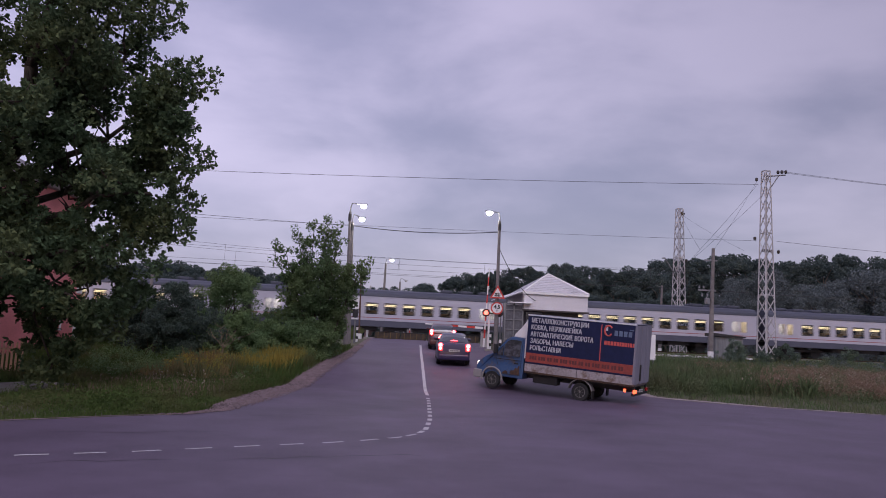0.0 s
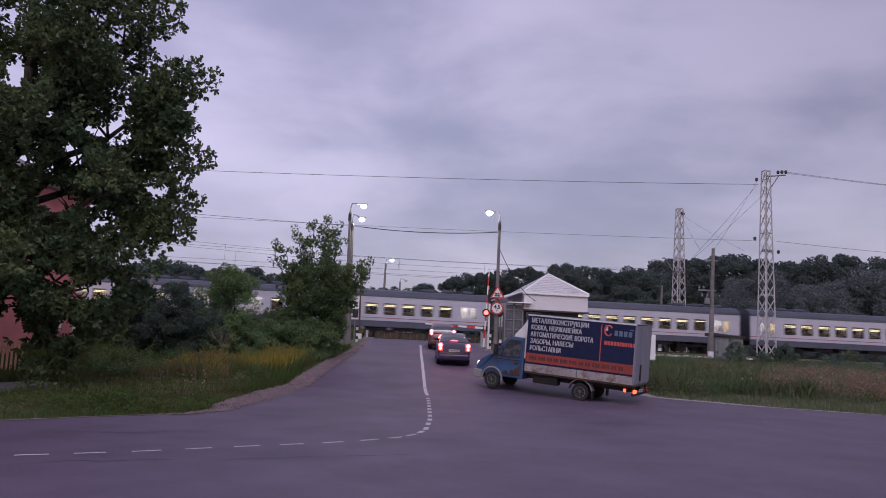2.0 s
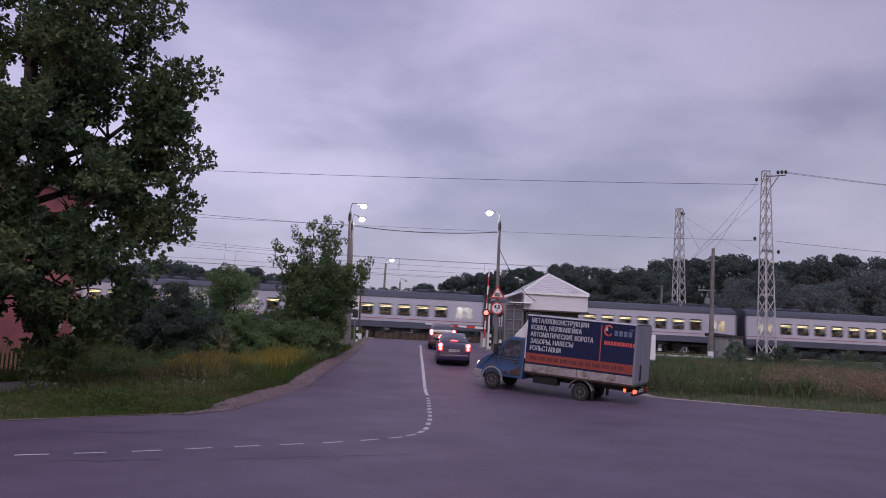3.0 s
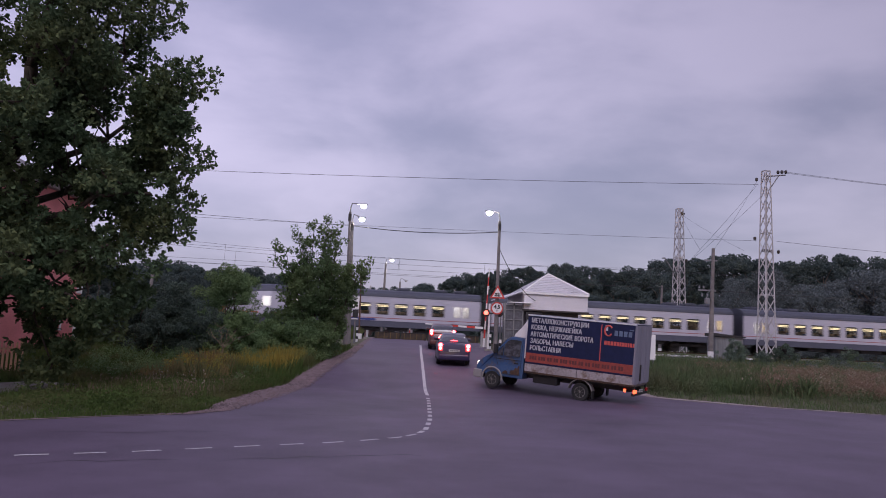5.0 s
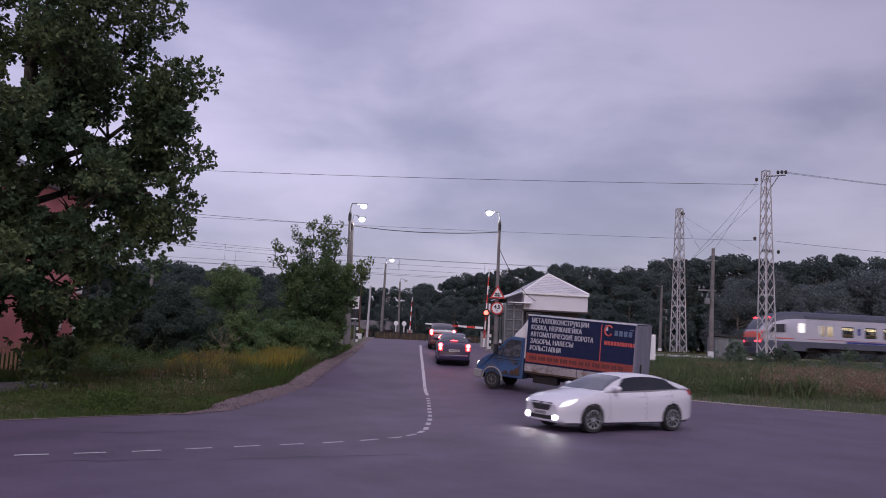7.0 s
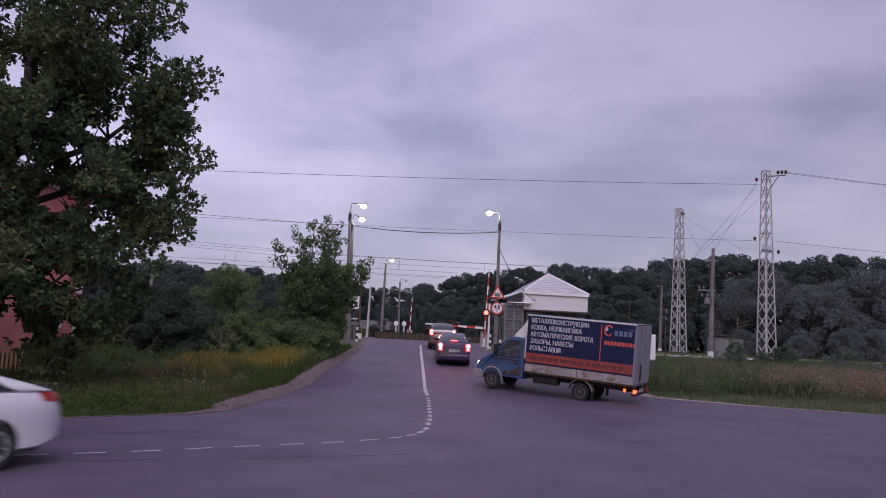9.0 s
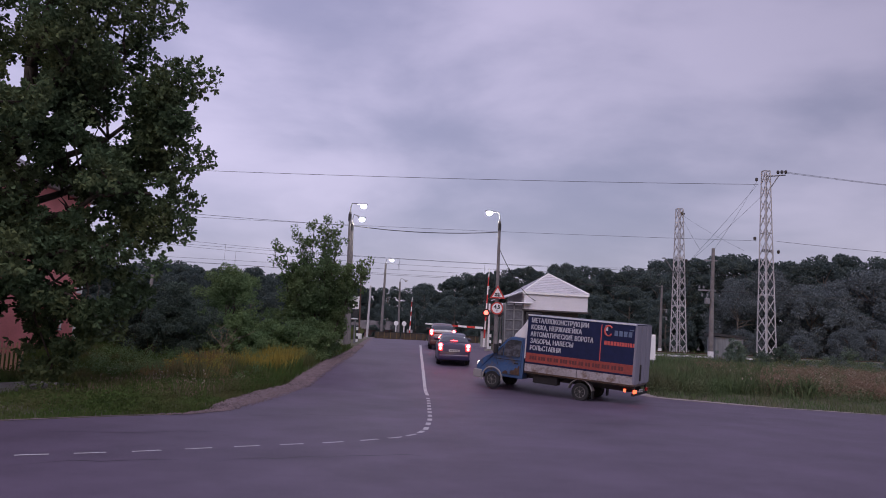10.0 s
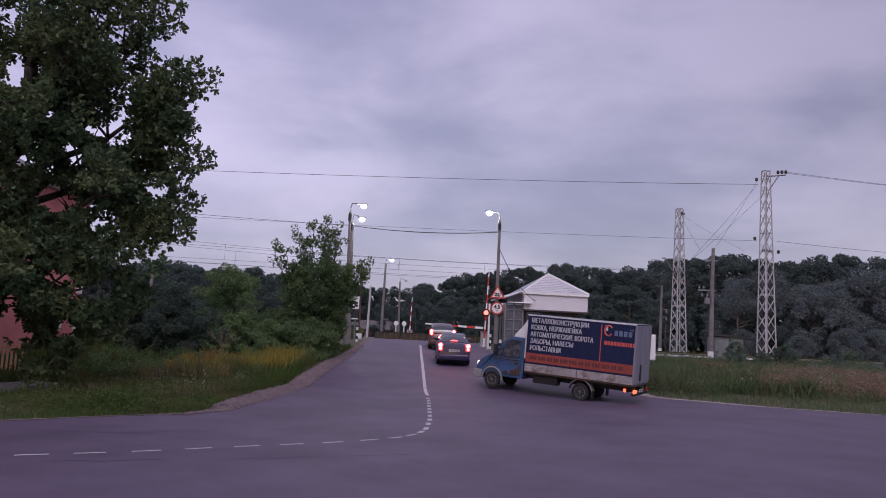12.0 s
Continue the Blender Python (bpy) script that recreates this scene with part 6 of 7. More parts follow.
def fence():
    root = empty("picket_fence", Matrix.Translation((-19.95, 26.35, 0.0)) @ Matrix.Rotation(radians(7), 4, "Z"), "tan picket fence in front of the pink house", "fence")
    n = 36
    p0 = None
    for i in range(n):
        if p0 is None:
            bm = prism([(-0.035, 0.12), (0.035, 0.12), (0.035, 1.26), (0.0, 1.31), (-0.035, 1.26)], -0.012, 0.012)
            p0 = part("picket", bm, FENCE_WOOD, root)
            p0.location.x = 0.0
        else:
            o = p0.copy()
            scene.collection.objects.link(o)
            o.location.x = i * 0.145
    for z in (0.22, 1.0):
        part("rail", boxes((-0.1, n * 0.145, 0.014, 0.055, z, z + 0.07)), FENCE_WOOD, root)
    for x in (-0.1, 1.75, 3.5, 5.2):
        part("post", boxes((x - 0.05, x + 0.05, 0.055, 0.155, -0.2, 1.32)), FENCE_WOOD, root)
    s = link("concrete_slab", prism([(-5.0, -0.1), (1.2, -0.1), (1.2, 0.10), (1.05, 0.14), (-5.0, 0.14)], -0.75, 0.75, 0.012), CONCRETE)
    s.matrix_basis = Matrix.Translation((-12.55, 23.6, 0.0)) @ Matrix.Rotation(SLAB_TURN, 4, "Z")
    tagged(s, "worn grey concrete slab lying in the grass", "slab")
    # bare sapling in front of the shrubs
    rng = np.random.default_rng(77)
    r = empty("bare_sapling", Matrix.Translation((-9.7, 34.0, land(-9.7, 34))), "leafless pale sapling with forked twigs", "tree")
    bm = bmesh.new()
    t = limb(bm, (0, 0, -0.1), (0.1, 0, 0.8), 0.04, 0.03, rng, 0.1, 7, 3)
    for dx, dz in ((-0.55, 0.6), (0.4, 0.6), (-0.25, 0.75), (0.6, 0.5), (0.15, 0.8)):
        p = limb(bm, t[-1], t[-1] + Vector((dx, rng.normal() * 0.2, dz)), 0.022, 0.008, rng, 0.12, 6, 4)
        for q in p[2:]:
            limb(bm, q, q + Vector((rng.normal() * 0.3, rng.normal() * 0.2, 0.3)), 0.012, 0.005, rng, 0.2, 5, 2)
    part("trunk", bm, mat("bare_twig", (0.22, 0.17, 0.12), rough=0.9, var=0.2), r)


fence()


# ---- vehicles ----
CAR_WHITE = mat("white_car_paint", (0.62, 0.61, 0.655), rough=0.22, var=0.03, coat=0.6)
CAR_BLUE = mat("dark_blue_car_paint", (0.028, 0.020, 0.062), rough=0.32, var=0.1, spec=0.5, coat=0.3)
CAR_RED = mat("dark_red_car_paint", (0.075, 0.022, 0.026), rough=0.32, var=0.1, spec=0.5, coat=0.3)
CAR_SEAM = mat("panel_gap", (0.02, 0.02, 0.022), rough=0.7)
TYRE = mat("tyre", (0.018, 0.018, 0.019), rough=0.85, var=0.3, fine=30)
ALLOY = mat("alloy_wheel", (0.58, 0.58, 0.60), rough=0.35, metal=0.45, var=0.1)
STEEL_WHEEL = mat("steel_wheel", (0.20, 0.185, 0.18), rough=0.6, metal=0.3, var=0.3, fine=14)
HEAD_ON = glow("headlamp_lit", (1.0, 0.97, 0.90), 3.0)
FOG_ON = glow("fog_lamp_lit", (1.0, 0.98, 0.94), 160.0)
TAIL_ON = glow("brake_lamp_lit", (1.0, 0.026, 0.034), 16.0, (0.5, 0.03, 0.02))
TAIL_GLOW = glow("tail_lamp_lit", (1.0, 0.05, 0.04), 1.6, (0.45, 0.03, 0.02))
TAIL_DIM = mat("tail_lamp_glass", (0.30, 0.02, 0.02), rough=0.15)
TAIL_CORE = glow("brake_bulb", (1.0, 0.46, 0.42), 30.0, (0.6, 0.3, 0.2))
AMBER = glow("side_lamp_lit", (1.0, 0.09, 0.04), 3.0, (0.6, 0.2, 0.05))
LAMP_CLEAR = mat("clear_lamp_glass", (0.55, 0.55, 0.56), rough=0.1, spec=0.8)
PLATE_WHITE = mat("plate_white", (0.45, 0.44, 0.45), rough=0.4)
SCREEN_GLASS = mat("windscreen_glass", (0.050, 0.054, 0.066), rough=0.06, var=0.15, spec=1.0, coat=0.8)
PLATE_INK = mat("plate_ink", (0.05, 0.05, 0.05), rough=0.6)
CHROME = mat("chrome", (0.62, 0.62, 0.64), rough=0.12, metal=1.0, var=0.02)


def curve(points, n=1):
    f = steps(sorted(points))
    return lambda x: (f(x - 0.06) + 2 * f(x) + f(x + 0.06)) / 4


class Shape:
    """The skin of a car body: rings of points across it, station by station."""

    def __init__(self, deck, roof, width, belt, sill, glass_w, roof_w):
        self.deck, self.roof, self.width, self.sill = curve(deck), curve(roof), curve(width), curve(sill)
        self.x0, self.x1 = min(p[0] for p in deck), max(p[0] for p in deck)
        self.g0, self.g1 = min(p[0] for p in roof), max(p[0] for p in roof)
        self.gw, self.rw = glass_w, roof_w

    def lower(self, x):
        w, zt, zb = self.width(x), self.deck(x), self.sill(x)
        h = zt - zb
        return [Vector((x, y, z)) for y, z in ((0, zb), (w * 0.86, zb), (w * 0.965, zb + 0.05), (w * 0.972, zb + h * 0.22), (w * 0.985, zb + h * 0.48), (w * 1.004, zb + h * 0.70),
                                               (w * 0.968, zb + h * 0.86), (w * 0.90, zb + h * 0.965), (w * 0.6, zt + 0.012), (0, zt + 0.03))]

    def upper(self, x):
        zb, zr = self.deck(x) - 0.03, self.roof(x)
        q = max(0.0, min(1.0, (zr - zb) / 0.42))
        gw = min(self.gw, self.width(x) * 0.93)
        rw = gw + (self.rw - gw) * q
        return [Vector((x, y, z)) for y, z in ((gw, zb), (gw + (rw - gw) * 0.40, zb + (zr - zb) * 0.42), (gw + (rw - gw) * 0.86, zb + (zr - zb) * 0.84), (rw * 0.90, zb + (zr - zb) * 0.945), (rw * 0.5, zr - 0.008), (0, zr))]


def loft(ring, x0, x1, n):
    bm = bmesh.new()
    rows = []
    for i in range(n + 1):
        half = ring(x0 + (x1 - x0) * i / n)
        pts = half + [Vector((p.x, -p.y, p.z)) for p in half[::-1] if abs(p.y) > 1e-6]
        rows.append([bm.verts.new(p) for p in pts])
    k = len(rows[0])
    closed = abs(ring(x0)[0].y) < 1e-6
    for a, b in zip(rows, rows[1:]):
        for j in range(k if closed else k):
            bm.faces.new((a[j], a[(j + 1) % k], b[(j + 1) % k], b[j]))
    bm.faces.new(rows[0])
    bm.faces.new(rows[-1][::-1])
    bmesh.ops.recalc_face_normals(bm, faces=bm.faces)
    return bm


def skin(ring, xa, xb, sa, sb, off, side=1, nx=8, ns=4):
    """A patch of the skin, raised by off; xa and xb may slant: pairs (at sa, at sb)."""
    def at(x, s):
        r = ring(x)
        i = min(int(s), len(r) - 2)
        return r[i].lerp(r[i + 1], s - i)
    xa = xa if isinstance(xa, tuple) else (xa, xa)
    xb = xb if isinstance(xb, tuple) else (xb, xb)
    bm = bmesh.new()
    grid = []
    for j in range(ns + 1):
        v = j / ns
        s = sa + (sb - sa) * v
        row = []
        for i in range(nx + 1):
            u = i / nx
            x = xa[0] + (xa[1] - xa[0]) * v
            x += (xb[0] + (xb[1] - xb[0]) * v - x) * u
            p = at(x, s)
            du = at(x + 0.02, s) - at(x - 0.02, s)
            dv = at(x, min(s + 0.05, len(ring(x)) - 1)) - at(x, max(s - 0.05, 0))
            n = du.cross(dv)
            if n.length > 1e-9:
                n.normalize()
            if n.dot(p - Vector((p.x * 0.9, 0, 0.7))) < 0:
                n = -n
            p = p + n * off
            row.append(bm.verts.new((p.x, p.y * side, p.z)))
        grid.append(row)
    for a, b in zip(grid, grid[1:]):
        for i in range(nx):
            bm.faces.new((a[i], a[i + 1], b[i + 1], b[i]))
    bmesh.ops.recalc_face_normals(bm, faces=bm.faces)
    return bm


def cut_arches(ob, xs, r, half, depth=0.30):
    """Cuts round wheel openings into both sides of a body."""
    cutters = []
    for x in xs:
        for s in (-1, 1):
            c = lathe([(r, -depth), (r, depth)], 36, "y")
            for v in c.verts:
                v.co += Vector((x, s * (half + 0.08), r * 0.93))
            o = link("cutter", c, BLACK)
            md = ob.modifiers.new("arch", "BOOLEAN")
            md.operation, md.object, md.solver = "DIFFERENCE", o, "EXACT"
            cutters.append(o)
    bpy.context.view_layer.update()
    me = bpy.data.meshes.new_from_object(ob.evaluated_get(bpy.context.evaluated_depsgraph_get()))
    ob.modifiers.clear()
    old = ob.data
    ob.data = me
    bpy.data.meshes.remove(old)
    for o in cutters:
        bpy.data.objects.remove(o)
    me.materials.clear()
    me.materials.append(CAR_SEAM)
    return ob


def wheel(parent, x, y, r, width, spokes, rim_mat, rim_r=None):
    """A wheel standing at its place in its vehicle's space; it can turn about its own y."""
    side = math.copysign(1, y)
    rim_r = rim_r or r * 0.70
    w = new("wheel")
    w.empty_display_size = 0.1
    w.parent = parent
    w.location = (x, y, r)
    h = width / 2
    part("tyre", lathe([(rim_r * 0.97, -h * 0.9), (r * 0.93, -h), (r, -h * 0.72), (r, h * 0.72), (r * 0.93, h), (rim_r * 0.97, h * 0.9)], 36, "y"), TYRE, w, "black tyre", smooth=False)
    f = side * h
    part("rim", lathe([(rim_r, -h * 0.8), (rim_r, h * 0.95), (rim_r * 0.92, h * 0.95), (rim_r * 0.90, -h * 0.2), (rim_r * 0.2, -h * 0.3)] if side > 0 else
                      [(rim_r, h * 0.8), (rim_r, -h * 0.95), (rim_r * 0.92, -h * 0.95), (rim_r * 0.90, h * 0.2), (rim_r * 0.2, h * 0.3)], 30, "y"), rim_mat, w, "wheel rim")
    for k in range(spokes):
        a = 2 * math.pi * k / spokes
        bm = bmesh.new()
        y0, y1 = sorted((f * 0.45, f * 0.90))
        box(bm, 0.04, rim_r * 0.94, y0, y1, -rim_r * 0.10, rim_r * 0.10, bev=0.008)
        bmesh.ops.rotate(bm, verts=bm.verts, cent=(0, 0, 0), matrix=Matrix.Rotation(a, 3, "Y"))
        part("spoke", bm, rim_mat, w)
    y0, y1 = sorted((f * 0.4, f * 0.95))
    part("hub", lathe([(rim_r * 0.22, y0), (rim_r * 0.20, y1)], 18, "y"), rim_mat, w)
    return w


def passenger_car(name, label, m, S, paint, half, axles, r, lit_front):
    """A passenger car in its own space: x forward, y left, z up from the ground."""
    root = empty(name, m, label, "car")
    body = link("body", loft(S.lower, S.x0, S.x1, 44), paint, root, "painted lower body", smooth=True)
    cut_arches(body, axles, r * 1.13, half)
    body.data.materials.clear()
    body.data.materials.append(paint)
    body.data.polygons.foreach_set("use_smooth", [True] * len(body.data.polygons))
    body.data.set_sharp_from_angle(angle=radians(35))
    link("cabin", loft(S.upper, S.g0, S.g1, 36), paint, root, "painted roof and pillars", smooth=True)
    inner = boxes((S.x0 + 0.35, S.x1 - 0.35, -half * 0.80, half * 0.80, 0.22, 0.60))
    part("underbody", inner, BLACK, root)
    # side glass, in front and rear pieces, and both screens
    ga, gb = S.side_glass
    for s in (1, -1):
        part("side_window", skin(S.upper, (gb[0], gb[1]), (S.bpillar + 0.03, S.bpillar + 0.01), 0.20, 1.93, 0.006, s, 10, 4), GLASS_DARK, root, "dark tinted glass", smooth=True)
        part("side_window", skin(S.upper, (S.bpillar - 0.03, S.bpillar - 0.05), (ga[0], ga[1]), 0.20, 1.93, 0.006, s, 10, 4), GLASS_DARK, root, "dark tinted glass", smooth=True)
        part("pillar_trim", skin(S.upper, (S.bpillar + 0.03, S.bpillar + 0.01), (S.bpillar - 0.03, S.bpillar - 0.05), 0.20, 1.93, 0.005, s, 2, 4), CAR_SEAM, root)
        for xs in S.seams:
            part("panel_gap", skin(S.lower, xs - 0.005, xs + 0.005, 2.4, 6.9, 0.002, s, 1, 10), CAR_SEAM, root)
        part("sill_gap", skin(S.lower, axles[1] + r * 1.3, axles[0] - r * 1.3, 2.0, 2.5, 0.002, s, 10, 1), paint, root)
        for xh in S.handles:
            hb = skin(S.lower, xh - 0.10, xh + 0.10, 5.75, 5.95, 0.025, s, 4, 1)
            part("door_handle", hb, paint, root)
        mx = S.mirror
        mb = bmesh.new()
        bmesh.ops.create_uvsphere(mb, u_segments=16, v_segments=10, radius=1.0)
        for v in mb.verts:
            v.co = Vector((mx + v.co.x * (0.10 if v.co.x > 0 else 0.05), s * (half + 0.01 + s * v.co.y * 0.125), S.deck(mx) + 0.075 + v.co.z * 0.075))
        rod(mb, (mx, s * (half - 0.14), S.deck(mx) + 0.01), (mx, s * half, S.deck(mx) + 0.04), 0.025, 0.025, 6)
        part("mirror", mb, paint, root, "door mirror", smooth=True)
    fx0, fx1 = S.front_glass
    rx0, rx1 = S.rear_glass
    for s in (1, -1):
        part("windscreen", skin(S.upper, fx0, fx1, 2.25, 5.0, 0.006, s, 10, 6), SCREEN_GLASS, root, "dark windscreen", smooth=True)
        part("rear_window", skin(S.upper, rx0, rx1, 2.25, 5.0, 0.006, s, 10, 6), SCREEN_GLASS, root, "dark rear window", smooth=True)
    # lamps
    xe = S.x1
    for s in (1, -1):
        part("headlight", skin(S.lower, (xe - 0.26, xe - 0.46), (xe - 0.06, xe - 0.12), 5.55, 6.5, 0.006, s, 8, 3), HEAD_ON if lit_front else LAMP_CLEAR, root, "lit headlight" if lit_front else "headlight", smooth=True)
        f = lathe([(0.062, 0.0), (0.058, 0.03), (0.040, 0.04)], 20, "x")
        for v in f.verts:
            v.co += Vector((xe - 0.03, s * half * 0.59, 0.345))
        part("fog_lamp", f, FOG_ON if lit_front else LAMP_CLEAR, root, "lit fog lamp" if lit_front else "fog lamp")
    gr = prism([(xe - 0.06, 0.49), (xe + 0.014, 0.49), (xe - 0.005, 0.685), (xe - 0.10, 0.685)], -0.42, 0.42, 0.008)
    for v in gr.verts:
        v.co.y *= 0.70 + 0.30 * (v.co.z - 0.49) / 0.195
    part("grille", gr, CAR_SEAM, root, "black grille")
    part("grille", prism([(xe - 0.05, 0.28), (xe + 0.014, 0.28), (xe + 0.014, 0.38), (xe - 0.05, 0.38)], -0.42, 0.42, 0.008), CAR_SEAM, root, "black lower intake")
    part("badge", lathe([(0.06, xe - 0.01), (0.055, xe + 0.012)], 16, "x"), CHROME, root).location.z = 0.635
    pl = part("number_plate", boxes((xe + 0.015, xe + 0.03, -0.26, 0.26, 0.375, 0.48), bev=0.004), PLATE_WHITE, root)
    for k in range(5):
        part("plate_bar", boxes((xe + 0.03, xe + 0.033, -0.20 + k * 0.085, -0.15 + k * 0.085, 0.40, 0.455)), PLATE_INK, pl)
    return root


def rear_dress(root, S, half, lit, plate_z, lamp_z, lamp_h, third, bumper):
    """Rear lamps, plate and bumper of a car seen from behind."""
    xr = S.x0
    glowing = TAIL_ON if lit else TAIL_DIM
    for s in (1, -1):
        bm = boxes((xr - 0.015, xr + 0.24, min(s * half * 0.70, s * half * 0.985), max(s * half * 0.70, s * half * 0.985), lamp_z, lamp_z + lamp_h), bev=0.03)
        if lit:
            part("tail_light", bm, TAIL_GLOW, root, "lit red tail lamp", smooth=True)
        else:
            bm.free()
            part("tail_light", skin(S.lower, (xr + 0.06, xr + 0.03), (xr + 0.34, xr + 0.42), 5.6, 7.0, 0.006, s, 6, 3), TAIL_DIM, root, "red tail lamp", smooth=True)
        if lit:
            for dz, r0 in ((0.30, 0.085), (0.78, 0.115)):
                o = lathe([(r0, 0.0), (r0 * 0.9, -0.025), (r0 * 0.4, -0.035)], 20, "x")
                c = lathe([(r0 * 0.55, -0.03), (r0 * 0.3, -0.05)], 16, "x")
                for v in list(o.verts) + list(c.verts):
                    v.co += Vector((xr - 0.02, s * half * 0.85, lamp_z + lamp_h * dz))
                lamp = part("brake_lamp", o, TAIL_ON, root, "lit brake lamp")
                part("bulb", c, TAIL_CORE, lamp, "bright bulb")
    if third:
        part("high_brake_lamp", boxes((third[0] - 0.03, third[0] + 0.02, -third[2], third[2], third[1], third[1] + 0.07), bev=0.012), TAIL_ON, root, "lit high brake lamp")
    pl = part("number_plate", boxes((xr - 0.035, xr - 0.02, -0.26, 0.26, plate_z, plate_z + 0.115), bev=0.004), PLATE_WHITE, root)
    for k in range(5):
        part("plate_bar", boxes((xr - 0.038, xr - 0.035, -0.20 + k * 0.085, -0.15 + k * 0.085, plate_z + 0.03, plate_z + 0.085)), PLATE_INK, pl)
    if bumper:
        part("bumper", boxes((xr - 0.045, xr + 0.25, -half * 0.93, half * 0.93, 0.30, 0.56), bev=0.05), bumper, root, "rear bumper", smooth=True)


WS = Shape(deck=[(2.27, 0.62), (2.235, 0.70), (2.10, 0.78), (1.8, 0.86), (1.3, 0.945), (0.95, 0.985), (0.4, 0.99), (-0.6, 1.02), (-1.5, 1.07), (-1.9, 1.09), (-2.2, 1.07), (-2.34, 0.98), (-2.37, 0.80)],
           roof=[(1.05, 0.965), (0.75, 1.14), (0.45, 1.29), (0.15, 1.385), (-0.2, 1.435), (-0.6, 1.445), (-1.0, 1.415), (-1.4, 1.32), (-1.8, 1.19), (-2.1, 1.08)],
           width=[(2.27, 0.56), (2.22, 0.68), (2.10, 0.77), (1.85, 0.855), (1.4, 0.898), (0.8, 0.884), (-0.5, 0.884), (-1.0, 0.89), (-1.4, 0.900), (-1.8, 0.87), (-2.1, 0.80), (-2.28, 0.70), (-2.37, 0.56)],
           belt=None, sill=[(2.27, 0.24), (2.15, 0.19), (1.0, 0.20), (-1.0, 0.20), (-2.0, 0.24), (-2.37, 0.36)], glass_w=0.80, roof_w=0.58)
WS.side_glass, WS.bpillar, WS.seams, WS.handles, WS.mirror = ((0.66, 0.22), (-1.66, -1.28)), -0.42, (0.82, -0.42, -1.32), (-0.26, -1.16), 0.62
WS.front_glass, WS.rear_glass = (0.98, 0.22), (-1.22, -1.92)

BS = Shape(deck=[(2.10, 0.58), (2.0, 0.72), (1.6, 0.88), (1.0, 1.00), (0.4, 1.02), (-0.8, 1.04), (-1.5, 1.08), (-1.9, 1.08), (-2.06, 1.04), (-2.12, 0.80), (-2.14, 0.62)],
           roof=[(1.05, 0.99), (0.75, 1.18), (0.40, 1.38), (0.0, 1.475), (-0.5, 1.50), (-0.95, 1.46), (-1.25, 1.34), (-1.5, 1.20), (-1.72, 1.07)],
           width=[(2.10, 0.60), (2.0, 0.72), (1.6, 0.81), (1.0, 0.84), (-1.2, 0.845), (-1.7, 0.83), (-2.0, 0.79), (-2.14, 0.72)],
           belt=None, sill=[(2.10, 0.30), (1.5, 0.22), (-1.5, 0.22), (-2.14, 0.32)], glass_w=0.77, roof_w=0.57)
BS.side_glass, BS.bpillar, BS.seams, BS.handles, BS.mirror = ((0.70, 0.30), (-1.30, -1.0)), -0.35, (0.80, -0.35, -1.15), (-0.2, -1.0), 0.66
BS.front_glass, BS.rear_glass = (0.98, 0.30), (-1.02, -1.62)

RS = Shape(deck=[(2.15, 0.60), (2.0, 0.78), (1.6, 0.93), (1.0, 1.03), (0.4, 1.05), (-1.0, 1.06), (-1.7, 1.06), (-2.0, 1.02), (-2.12, 0.80), (-2.15, 0.6)],
           roof=[(1.05, 1.02), (0.70, 1.24), (0.35, 1.42), (-0.1, 1.52), (-0.8, 1.54), (-1.4, 1.50), (-1.72, 1.40), (-1.92, 1.20), (-2.05, 1.0)],
           width=[(2.15, 0.56), (2.0, 0.69), (1.6, 0.79), (1.0, 0.82), (-1.4, 0.825), (-1.9, 0.80), (-2.15, 0.74)],
           belt=None, sill=[(2.15, 0.32), (1.5, 0.24), (-1.5, 0.24), (-2.15, 0.34)], glass_w=0.755, roof_w=0.575)
RS.side_glass, RS.bpillar, RS.seams, RS.handles, RS.mirror = ((0.70, 0.30), (-1.55, -1.35)), -0.35, (0.80, -0.35, -1.3), (-0.2, -1.1), 0.66
RS.front_glass, RS.rear_glass = (0.98, 0.28), (-1.58, -1.99)

WHITE_CAR = passenger_car("white_sedan", "white saloon car with tinted glass and lit headlights", Matrix(), WS, CAR_WHITE, 0.897, (1.36, -1.36), 0.325, True)
rear_dress(WHITE_CAR, WS, 0.80, False, 0.72, 0.80, 0.17, None, None)
WHITE_WHEELS = [wheel(WHITE_CAR, x, y, 0.325, 0.215, 10, ALLOY) for x in (1.36, -1.36) for y in (0.785, -0.785)]


def slope_pose(x, y, yaw, length=2.5):
    """Stands a car on the sloping road: nose up where the road rises."""
    d = Vector((math.cos(radians(yaw)), math.sin(radians(yaw)), 0)) * length / 2
    za, zb = land(x + d.x, y + d.y), land(x - d.x, y - d.y)
    pitch = math.degrees(math.atan2(za - zb, length))
    return Matrix.Translation((x, y, (za + zb) / 2 + 0.03)) @ Matrix.Rotation(radians(yaw), 4, "Z") @ Matrix.Rotation(radians(-pitch), 4, "Y")


BLUE_CAR = passenger_car("blue_sedan", "dark blue saloon car waiting with brake lights lit", slope_pose(0.72, 38.9, 91.5), BS, CAR_BLUE, 0.845, (1.27, -1.22), 0.30, False)
rear_dress(BLUE_CAR, BS, 0.79, True, 0.70, 0.74, 0.34, (-1.52, 1.14, 0.17), CAR_BLUE)
for _x in (1.27, -1.22):
    for _y in (0.72, -0.72):
        wheel(BLUE_CAR, _x, _y, 0.30, 0.19, 6, STEEL_WHEEL)
RED_CAR = passenger_car("red_hatchback", "dark red hatchback waiting at the lowered barrier", slope_pose(0.17, 46.9, 91.5), RS, CAR_RED, 0.825, (1.30, -1.28), 0.31, False)
rear_dress(RED_CAR, RS, 0.78, True, 0.72, 0.86, 0.30, None, CAR_RED)
